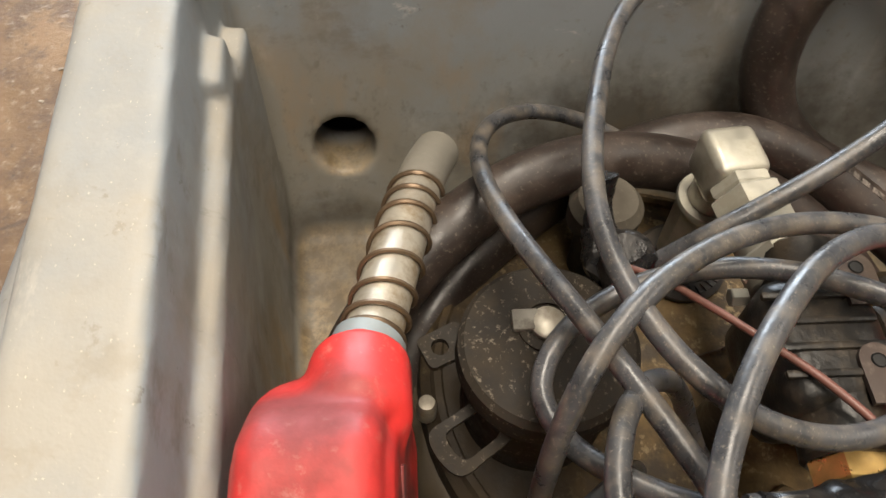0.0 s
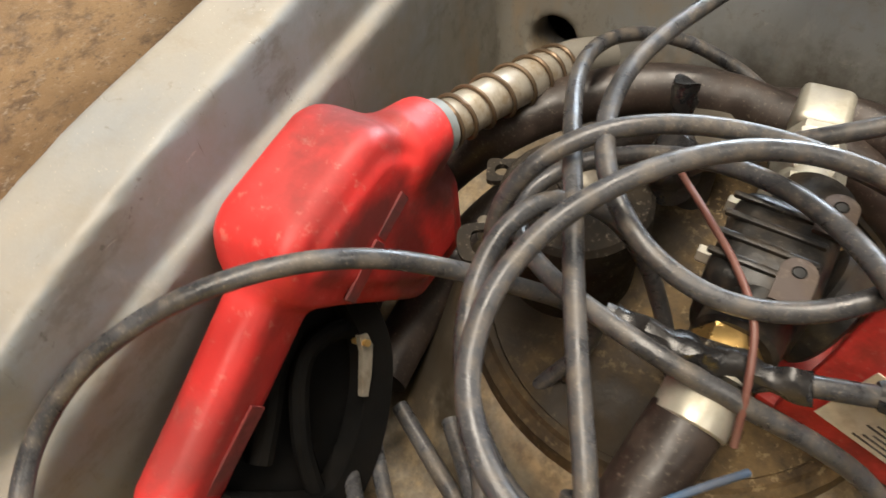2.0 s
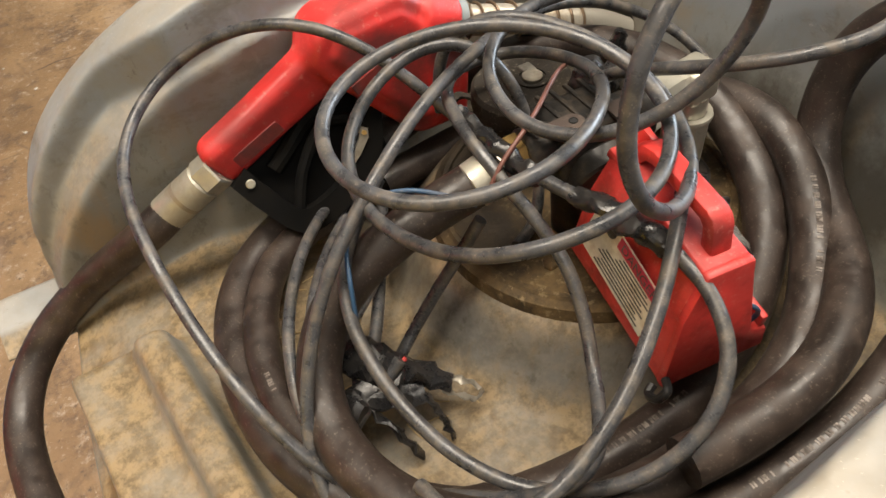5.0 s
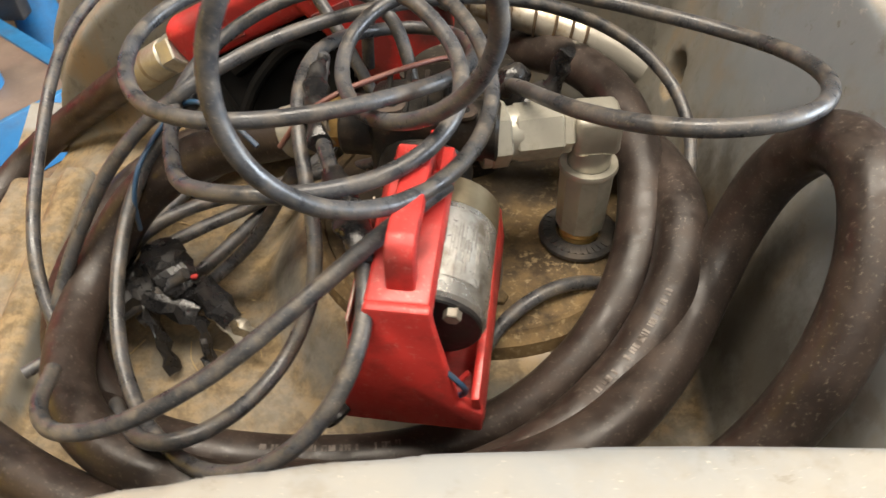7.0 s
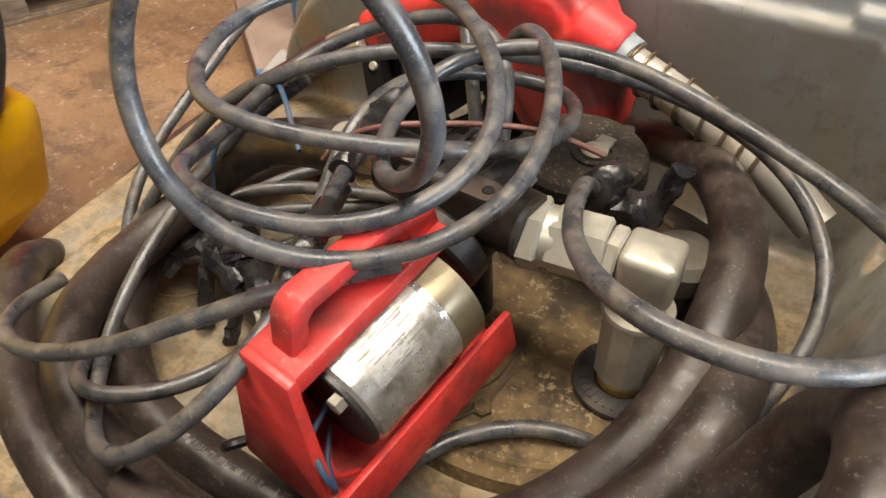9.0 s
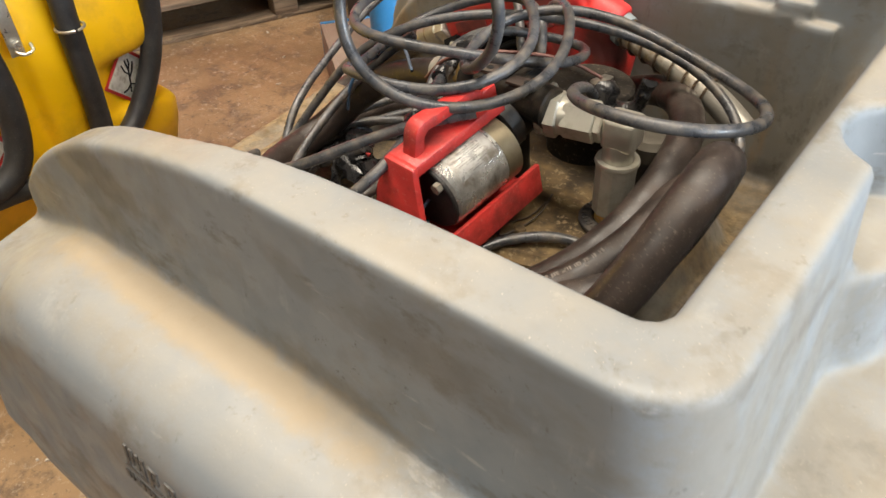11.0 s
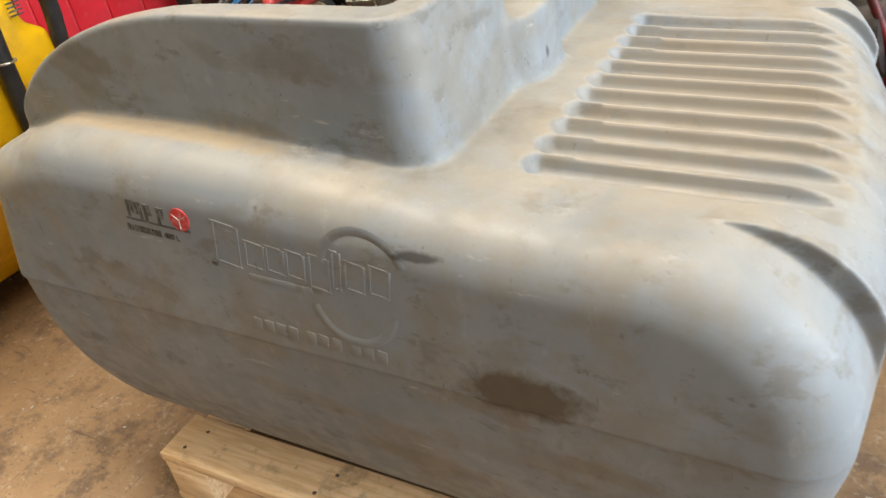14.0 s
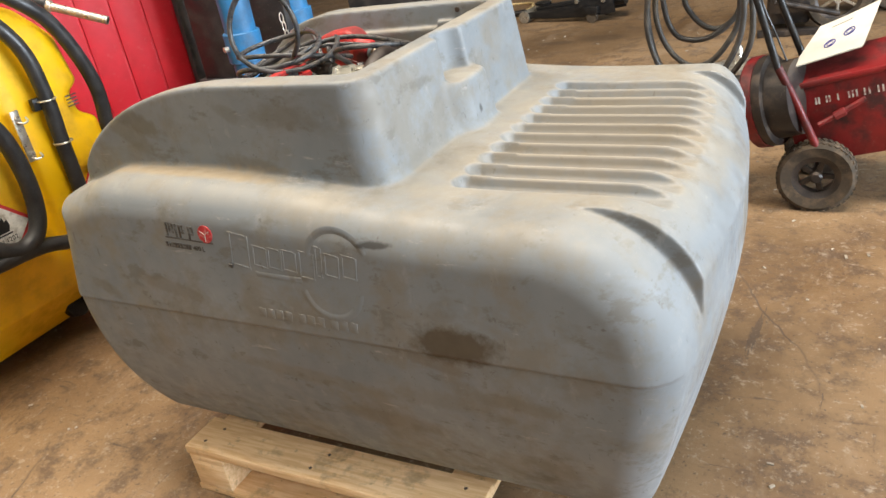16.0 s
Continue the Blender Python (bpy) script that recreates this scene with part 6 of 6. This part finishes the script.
MACHINE = surface("black machine steel", (0.022, 0.022, 0.024), 0.45, dirt=(0.09, 0.08, 0.07), dirt_amount=0.4, dirt_scale=14)
press = thing("workshop_press", (0, 0, 0), "blue two-post hydraulic press with black columns and a chain", "press")
TR = pose(-0.70, 1.225, 0.0, 0, 0, 53)
part("tray_end", box(bmesh.new(), (0.014, 0.436, 0.148), TR @ Matrix.Translation((-0.073, 0.225, 0.076)), 0.002), TRAYMAT, press)
part("tray", box(bmesh.new(), (0.365, 0.45, 0.012), TR @ Matrix.Translation((0.1025, 0.225, 0.142))), TRAYMAT, press)
for size, at in (((0.365, 0.014, 0.15), (0.1025, 0.0, 0.077)), ((0.365, 0.014, 0.15), (0.1025, 0.45, 0.077)), ((0.040, 0.436, 0.15), (0.265, 0.225, 0.079))):
    part("tray_edge", box(bmesh.new(), size, TR @ Matrix.Translation(at), 0.002), BLUE, press)
for x, y, h, low in ((-0.775, 1.405, 1.35, 0.148), (-0.82, 1.80, 1.35, 0.0)):
    post = part("post", cylinder(bmesh.new(), (x, y, low), (x, y, h), 0.058, 32), BLUE, press)
    part("sleeve", cylinder(bmesh.new(), (x, y, 0.575), (x, y, 0.685), 0.069, 32, bevel=0.004), BLUE, post)
    part("sleeve_bolt", hexagon(bmesh.new(), (x - 0.02, y - 0.066, 0.635), (x - 0.025, y - 0.085, 0.635), 0.010), STEEL, post)
part("column", boxbm((0.20, 0.20, 0.95), (-1.18, 1.76, 0.905), 0.006), MACHINE, press)
part("column_foot", boxbm((0.26, 0.24, 0.05), (-1.18, 1.76, 0.415), 0.006), MACHINE, press)
part("column_base", boxbm((0.16, 0.16, 0.40), (-1.18, 1.78, 0.20), 0.006), MACHINE, press)
part("back_plate", boxbm((0.26, 0.05, 1.15), (-0.92, 1.72, 0.72), 0.006), MACHINE, press)
chain = part("chain", bmesh.new(), STEEL, press, "short hanging steel chain")
for i in range(4):
    c = Vector((-0.795 + 0.004 * i, 1.675, 0.672 - 0.033 * i))
    w = Vector((0.007, 0, 0)) if i % 2 else Vector((0.003, 0.006, 0))
    part("link", tube(bmesh.new(), spline([c + Vector((0, 0, 0.020)), c + w + Vector((0, 0, 0.012)), c + w - Vector((0, 0, 0.012)), c - Vector((0, 0, 0.020)), c - w - Vector((0, 0, 0.012)), c - w + Vector((0, 0, 0.012))], 4, True), 0.0024, 6, False), STEEL, chain)
stand = thing("stand_foot", (0, 0, 0), "black steel stand foot on the floor", "stand")
part("arm", tube(bmesh.new(), spline([(-0.80, 1.99, 0.16), (-0.72, 1.89, 0.06), (-0.69, 1.85, 0.02)], 6), 0.022, 10), MACHINE, stand)
part("pad", boxbm((0.11, 0.07, 0.018), m=pose(-0.685, 1.845, 0.010, 0, 0, -40), bevel=0.003), MACHINE, stand)
back = thing("grey_machine", (0, 0, 0), "dark grey machine behind the blue press", "machine")
part("body", boxbm((0.62, 0.50, 0.52), (-1.08, 3.255, 0.265), 0.02), MACHINE, back)
part("top_plate", boxbm((0.32, 0.25, 0.03), (-1.13, 3.17, 0.54), 0.008), STEEL, back)

# ---- red wheeled machine with its papers ----
mixer = thing("barrow_machine", (0, 0, 0), "worn red wheeled machine with black handle tubes", "machine")
MB = pose(1.27, 1.60, 0.293, 0, -13, 0)
body = bmesh.new()
prof = [(0.0, -0.125), (0.0, 0.118), (0.005, 0.125), (0.16, 0.168), (0.30, 0.10), (0.30, -0.125)]
ends = [[body.verts.new(MB @ Vector((x, y, z))) for y, z in prof] for x in (-0.185, 0.55)]
for i in range(len(prof)):
    j = (i + 1) % len(prof)
    body.faces.new((ends[0][i], ends[0][j], ends[1][j], ends[1][i]))
body.faces.new(ends[0][::-1])
body.faces.new(ends[1])
bmesh.ops.recalc_face_normals(body, faces=body.faces)
bmesh.ops.bevel(body, geom=list(body.edges), offset=0.006, segments=2, profile=0.5, affect="EDGES", clamp_overlap=True)
case = part("body", body, OXIDE, mixer)
part("top_lip", box(bmesh.new(), (0.73, 0.014, 0.016), MB @ Matrix.Translation((0.18, -0.006, 0.122)), 0.004), OXIDE, case)
GREASE_BLACK = surface("greasy black steel", (0.035, 0.03, 0.028), 0.4, 0.3, dirt=(0.13, 0.09, 0.06), dirt_amount=0.5)
RX = pose(1.018, 1.64, 0.322, 0, 77, -14)
part("flange", lathe(bmesh.new(), [(0.09, -0.030), (0.135, -0.030), (0.140, -0.024), (0.140, 0.006), (0.09, 0.006)], RX, 48), OXIDE, mixer)
part("belt", lathe(bmesh.new(), [(0.09, 0.0), (0.136, 0.004), (0.138, 0.010), (0.138, 0.032), (0.09, 0.036)], RX, 48), GREASE_BLACK, mixer)
part("hub", lathe(bmesh.new(), [(0, -0.02), (0.10, -0.02), (0.118, 0.03), (0.112, 0.10), (0, 0.12)], RX, 40), GREASE_BLACK, mixer)
part("tow_arm", tube(bmesh.new(), [Vector((1.00, 1.60, 0.318)), Vector((0.93, 1.565, 0.302)), Vector((0.80, 1.54, 0.268))], 0.022, 16), OXIDE, mixer)
part("strut", tube(bmesh.new(), [Vector((1.052, 1.535, 0.455)), Vector((1.10, 1.545, 0.355)), Vector((1.166, 1.56, 0.205))], 0.0115, 12), OXIDE, mixer)
part("handle_tube", tube(bmesh.new(), [Vector((1.052, 1.535, 0.45)), Vector((0.988, 1.55, 0.645)), Vector((0.89, 1.56, 0.93))], 0.0105, 14), BLACK, mixer)
part("handle_tube", tube(bmesh.new(), [Vector((1.105, 1.74, 0.43)), Vector((1.03, 1.74, 0.61)), Vector((0.91, 1.74, 0.92))], 0.0105, 14), BLACK, mixer)
part("handle_bar", tube(bmesh.new(), [Vector((0.89, 1.54, 0.93)), Vector((0.91, 1.76, 0.92))], 0.0105, 14), BLACK, mixer)
part("throttle_cable", tube(bmesh.new(), spline([(1.08, 1.62, 0.42), (1.04, 1.62, 0.52), (0.99, 1.62, 0.64), (0.93, 1.61, 0.88)], 8), 0.003, 6), BLACK, mixer)
part("tie_rod", tube(bmesh.new(), spline([(1.165, 1.575, 0.27), (1.20, 1.582, 0.29), (1.28, 1.590, 0.345)], 6), 0.0075, 10), OXIDE, mixer)
part("rod_nut", hexagon(bmesh.new(), (1.205, 1.581, 0.294), (1.232, 1.584, 0.311), 0.013), OXIDE, mixer)
PALE_PRINT = surface("flaked cream print", (0.55, 0.52, 0.46), 0.6, dirt=(0.22, 0.03, 0.03), dirt_amount=0.9, dirt_scale=90)
for i, x in enumerate((-0.124, -0.116, -0.096, -0.088, -0.066, -0.038, -0.028, -0.018, 0.002, 0.014, 0.036, 0.048)):
    part("print_bar", box(bmesh.new(), (0.0045, 0.002, 0.020), MB @ Matrix.Translation((x + 0.02, -0.0012, 0.066)) ), PALE_PRINT, case)
for y in (1.575, 1.86):
    wheel = part("wheel", lathe(bmesh.new(), [(0.068, -0.024), (0.098, -0.030), (0.108, -0.022), (0.110, 0.0), (0.108, 0.022), (0.098, 0.030), (0.068, 0.024), (0.068, -0.024)], pose(1.17, y, 0.110, 90, 0, 0), 48), TYRE, mixer, "dusty rubber tyre on a dark spoked rim")
    for k in range(40):
        a = 2 * math.pi * k / 40
        for d in (-0.013, 0.013):
            part("tread_block", box(bmesh.new(), (0.011, 0.020, 0.004), pose(1.17, y + d, 0.110, 0, 0, 0) @ pose(0, 0, 0, 0, math.degrees(a), 0) @ Matrix.Translation((0, 0, 0.1095)) @ pose(0, 0, 0, 0, 0, 25 if d > 0 else -25)), TYRE, wheel)
    part("rim", lathe(bmesh.new(), [(0.050, 0.016), (0.062, 0.020), (0.069, 0.024), (0.069, -0.024), (0.062, -0.020), (0.050, -0.016), (0.050, 0.016)], pose(1.17, y, 0.110, 90, 0, 0), 40), GREASE_BLACK, wheel)
    for k in range(5):
        part("spoke", box(bmesh.new(), (0.016, 0.012, 0.042), pose(1.17, y, 0.110, 0, 72 * k + 20, 0) @ Matrix.Translation((0, 0, 0.034)), 0.002), GREASE_BLACK, wheel)
    part("hub", lathe(bmesh.new(), [(0, 0.026), (0.012, 0.026), (0.018, 0.020), (0.018, -0.020), (0.012, -0.026), (0, -0.026)], pose(1.17, y, 0.110, 90, 0, 0), 20), GREASE_BLACK, wheel)
part("axle", cylinder(bmesh.new(), (1.17, 1.58, 0.110), (1.17, 1.86, 0.110), 0.010, 16), GREASE_BLACK, mixer)
part("prop_leg", tube(bmesh.new(), [Vector((1.62, 1.70, 0.26)), Vector((1.66, 1.70, 0.0))], 0.018, 12), OXIDE, mixer)
paper = thing("paper", (0, 0, 0), "curling sheets of white paper with blue pen rings", "paper")
PAPER = surface("white paper", (0.74, 0.72, 0.66), 0.75, dirt=(0.55, 0.50, 0.42), dirt_amount=0.25, dirt_scale=12)
PEN = surface("blue pen", (0.05, 0.06, 0.30), 0.6)


def sheet_at(u, v, lift=0.0):
    a = Vector((1.081, 1.612, 0.428)).lerp(Vector((1.259, 1.616, 0.484)), u)
    b = Vector((1.141, 1.815, 0.496)).lerp(Vector((1.298, 1.815, 0.556)), u)
    return a.lerp(b, v) + Vector((0, 0, 0.012 * u * u * v + lift))


for k in range(2):
    bm = bmesh.new()
    grid = [[[bm.verts.new(sheet_at(u / 8 + 0.015 * k, v / 8, 0.003 * k + d) ) for v in range(9)] for u in range(9)] for d in (0.0, 0.0009)]
    for i in range(8):
        for j in range(8):
            bm.faces.new((grid[1][i][j], grid[1][i + 1][j], grid[1][i + 1][j + 1], grid[1][i][j + 1]))
            bm.faces.new((grid[0][i][j], grid[0][i][j + 1], grid[0][i + 1][j + 1], grid[0][i + 1][j]))
    for i in range(8):
        for a, b in (((i, 0), (i + 1, 0)), ((i + 1, 8), (i, 8)), ((0, i + 1), (0, i)), ((8, i), (8, i + 1))):
            bm.faces.new((grid[0][a[0]][a[1]], grid[0][b[0]][b[1]], grid[1][b[0]][b[1]], grid[1][a[0]][a[1]]))
    part("sheet", bm, PAPER, paper)
for u, v in ((0.44, 0.33), (0.68, 0.48)):
    part("pen_ring", tube(bmesh.new(), spline([sheet_at(u + 0.075 * math.cos(a), v + 0.085 * math.sin(a), 0.0055) for a in (2 * math.pi * k / 10 for k in range(10))], 4, True), 0.0018, 6, False), PEN, paper)
    part("pen_ring", tube(bmesh.new(), spline([sheet_at(u + 0.04 * math.cos(a), v + 0.05 * math.sin(a), 0.0055) for a in (2 * math.pi * k / 10 for k in range(10))], 4, True), 0.0012, 6, False), PEN, paper)
part("print_bar", tube(bmesh.new(), [sheet_at(0.30, 0.80, 0.0045), sheet_at(0.62, 0.82, 0.0045)], 0.0009, 6), INK, paper)

# cable coil hung on the machine's handle
SHEATH = surface("grey-black cable sheath", (0.05, 0.048, 0.046), 0.5, dirt=(0.15, 0.13, 0.10))
coil_thing = thing("cable_coil", (0, 0, 0), "grey-black cable coiled and hung on the machine's handle", "cable coil", kind="")
for pts in ([(0.905, 1.66, 0.93), (0.76, 1.655, 0.86), (0.672, 1.66, 0.72), (0.656, 1.67, 0.60), (0.668, 1.68, 0.49), (0.700, 1.68, 0.415), (0.76, 1.68, 0.365), (0.85, 1.67, 0.352), (0.93, 1.66, 0.43), (0.968, 1.65, 0.53), (0.955, 1.65, 0.70), (0.915, 1.65, 0.925)],
            [(0.90, 1.70, 0.925), (0.76, 1.70, 0.84), (0.700, 1.70, 0.70), (0.705, 1.70, 0.59), (0.735, 1.70, 0.525), (0.781, 1.70, 0.505), (0.84, 1.70, 0.512), (0.90, 1.70, 0.555), (0.945, 1.70, 0.63), (0.93, 1.70, 0.80), (0.91, 1.70, 0.92)],
            [(0.90, 1.63, 0.935), (0.74, 1.63, 0.83), (0.690, 1.64, 0.66), (0.693, 1.65, 0.56), (0.728, 1.66, 0.480), (0.782, 1.66, 0.436), (0.840, 1.66, 0.440), (0.893, 1.65, 0.495), (0.930, 1.65, 0.58), (0.925, 1.64, 0.76), (0.91, 1.64, 0.925)],
            [(0.90, 1.72, 0.92), (0.80, 1.73, 0.78), (0.757, 1.73, 0.64), (0.785, 1.73, 0.57), (0.835, 1.73, 0.532), (0.885, 1.73, 0.540), (0.925, 1.72, 0.60), (0.94, 1.72, 0.76), (0.91, 1.72, 0.915)],
            [(0.90, 1.61, 0.935), (0.72, 1.62, 0.80), (0.662, 1.63, 0.60), (0.690, 1.64, 0.45), (0.745, 1.64, 0.385), (0.83, 1.63, 0.362), (0.905, 1.62, 0.450), (0.945, 1.62, 0.57), (0.935, 1.61, 0.76), (0.905, 1.61, 0.93)]):
    part("turn", tube(bmesh.new(), spline(pts, 8), 0.0088, 12), SHEATH, coil_thing)

pot = thing("steel_bucket", (0.835, 2.42, 0), "dark metal pot with a bright steel lid and valve", "pot")
part("body", lathe(bmesh.new(), [(0, 0.002), (0.080, 0.002), (0.086, 0.01), (0.086, 0.205), (0.080, 0.21)], steps=40), surface("dark dull metal", (0.10, 0.095, 0.09), 0.5, 0.4), pot)
part("lid", lathe(bmesh.new(), [(0.090, 0.205), (0.092, 0.215), (0.088, 0.226), (0.03, 0.232), (0, 0.232)], steps=40), STEEL, pot)
part("spigot", lathe(bmesh.new(), [(0.018, 0.23), (0.018, 0.29), (0.012, 0.30), (0, 0.30)], steps=20), STEEL, pot)
part("valve", boxbm((0.075, 0.03, 0.03), (-0.090, -0.03, 0.225), 0.008), STEEL, pot)

# ---- far floor: trolley jack, wheeled engine, loose hose ----
jack = thing("trolley_jack", pose(-0.86, 4.60, 0, 0, 0, -9), "black low trolley jack on the floor", "trolley jack")
part("frame_side", wedge(bmesh.new(), [(0, 0.03), (0.0, 0.075), (0.36, 0.115), (0.52, 0.18), (0.66, 0.19), (0.68, 0.06), (0.45, 0.03)], -0.10, -0.085, 0.003), BLACK, jack)
part("frame_side", wedge(bmesh.new(), [(0, 0.03), (0.0, 0.075), (0.36, 0.115), (0.52, 0.18), (0.66, 0.19), (0.68, 0.06), (0.45, 0.03)], 0.085, 0.10, 0.003), BLACK, jack)
part("lift_arm", boxbm((0.40, 0.10, 0.04), m=pose(0.24, 0, 0.10, 0, -6, 0), bevel=0.008), BLACK, jack)
part("saddle", lathe(bmesh.new(), [(0.0, 0.11), (0.055, 0.11), (0.062, 0.125), (0.05, 0.13), (0, 0.122)], Matrix.Translation((0.08, 0, 0)), 28), BLACK, jack)
part("cylinder", cylinder(bmesh.new(), (0.48, 0, 0.12), (0.72, 0, 0.14), 0.045, 24), BLACK, jack)
part("roller", cylinder(bmesh.new(), (-0.03, -0.11, 0.042), (-0.03, 0.11, 0.042), 0.042, 24), STEEL, jack)
for y in (-0.12, 0.12):
    part("caster_fork", boxbm((0.10, 0.05, 0.05), (0.52, y, 0.085), 0.006), BLACK, jack)
    part("caster", cylinder(bmesh.new(), (0.52, y - 0.016, 0.038), (0.52, y + 0.016, 0.038), 0.038, 24), TYRE, jack)
    for x in (0.40, 0.60):
        part("bolt", cylinder(bmesh.new(), (x, y * 0.8, 0.14), (x, y * 0.9, 0.14), 0.014, 12), STEEL, jack)
engine = thing("wheeled_engine", pose(1.13, 3.90, 0, 0, 0, 6), "dark wheeled engine unit with spoked wheels", "engine unit")
for x, y, r in ((0.02, 0.0, 0.165), (0.34, 0.35, 0.165)):
    wheel = part("wheel", lathe(bmesh.new(), [(r * 0.70, -0.03), (r * 0.92, -0.035), (r, -0.02), (r, 0.02), (r * 0.92, 0.035), (r * 0.70, 0.03), (r * 0.70, -0.03)], pose(x, y, r, 90, 0, 0), 44), TYRE, engine)
    part("rim", lathe(bmesh.new(), [(r * 0.60, 0.01), (r * 0.72, 0.02), (r * 0.72, -0.02), (r * 0.60, -0.01), (r * 0.60, 0.01)], pose(x, y, r, 90, 0, 0), 36), GREASE_BLACK, wheel)
    for k in range(6):
        part("spoke", box(bmesh.new(), (0.014, 0.012, r * 0.62), pose(x, y, r, 0, 60 * k, 0) @ Matrix.Translation((0, 0, r * 0.31)), 0.002), STEEL, wheel)
    part("hub", cylinder(bmesh.new(), (x, y - 0.04, r), (x, y + 0.04, r), 0.025, 20), STEEL, wheel)
part("axle", cylinder(bmesh.new(), (0.02, 0.02, 0.165), (0.34, 0.34, 0.165), 0.014, 12), GREASE_BLACK, engine)
part("block", boxbm((0.22, 0.34, 0.34), (-0.22, 0.16, 0.21), 0.02), GREASE_BLACK, engine)
for i in range(5):
    part("cooling_fin", boxbm((0.20, 0.008, 0.20), (-0.22, -0.015 - 0.018 * i, 0.22), 0.002), GREASE_BLACK, engine)
part("skid", boxbm((0.50, 0.06, 0.035), (-0.13, -0.10, 0.019), 0.006), GREASE_BLACK, engine)
part("frame", boxbm((0.60, 0.30, 0.05), (0.0, 0.20, 0.36), 0.01), GREASE_BLACK, engine)
part("drive_bar", tube(bmesh.new(), [Vector((-0.30, -0.16, 0.20)), Vector((0.02, -0.10, 0.10))], 0.016, 12), GREASE_BLACK, engine)
loop = tagged(new("loose_hose", mesh_of(tube(bmesh.new(), spline([(-1.22 + 0.17 * math.cos(a), 5.02 + 0.22 * math.sin(a), 0.012 + 0.006 * math.sin(3 * a)) for a in (2 * math.pi * k / 10 for k in range(10))], 6, True), 0.009, 8, False), "loose_hose", surface("pale yellow hose", (0.60, 0.44, 0.20), 0.5), 60)), "pale yellow hose loop lying on the floor", "hose")
grip = thing("orange_tool", pose(-1.14, 4.72, 0, 0, 0, 15), "orange tool with a black handle on the floor", "tool")
part("body", boxbm((0.16, 0.09, 0.07), (-0.06, 0.06, 0.036), 0.02, 3), surface("orange plastic", (0.65, 0.16, 0.06), 0.45), grip)
part("handle", cylinder(bmesh.new(), (-0.02, -0.02, 0.026), (0.16, 0.02, 0.026), 0.022, 20, bevel=0.004), BLACK, grip)

# crumbs of grit and paper on the floor
rnd = random.Random(4)
grit = bmesh.new()
for i in range(420):
    x, y = rnd.uniform(-1.6, 2.0), rnd.uniform(-0.6, 4.5)
    if -0.15 < x < 1.12 and -0.05 < y < 0.92:
        continue
    s = rnd.uniform(0.002, 0.006)
    box(grit, (s * rnd.uniform(1, 3), s, s * 0.6), pose(x, y, s * 0.3, 0, 0, rnd.uniform(0, 180)))
tagged(new("grit", mesh_of(grit, "grit", surface("pale grit", (0.42, 0.37, 0.30), 0.8))), "pale grit and crumbs scattered on the concrete", "grit", kind="stuff")
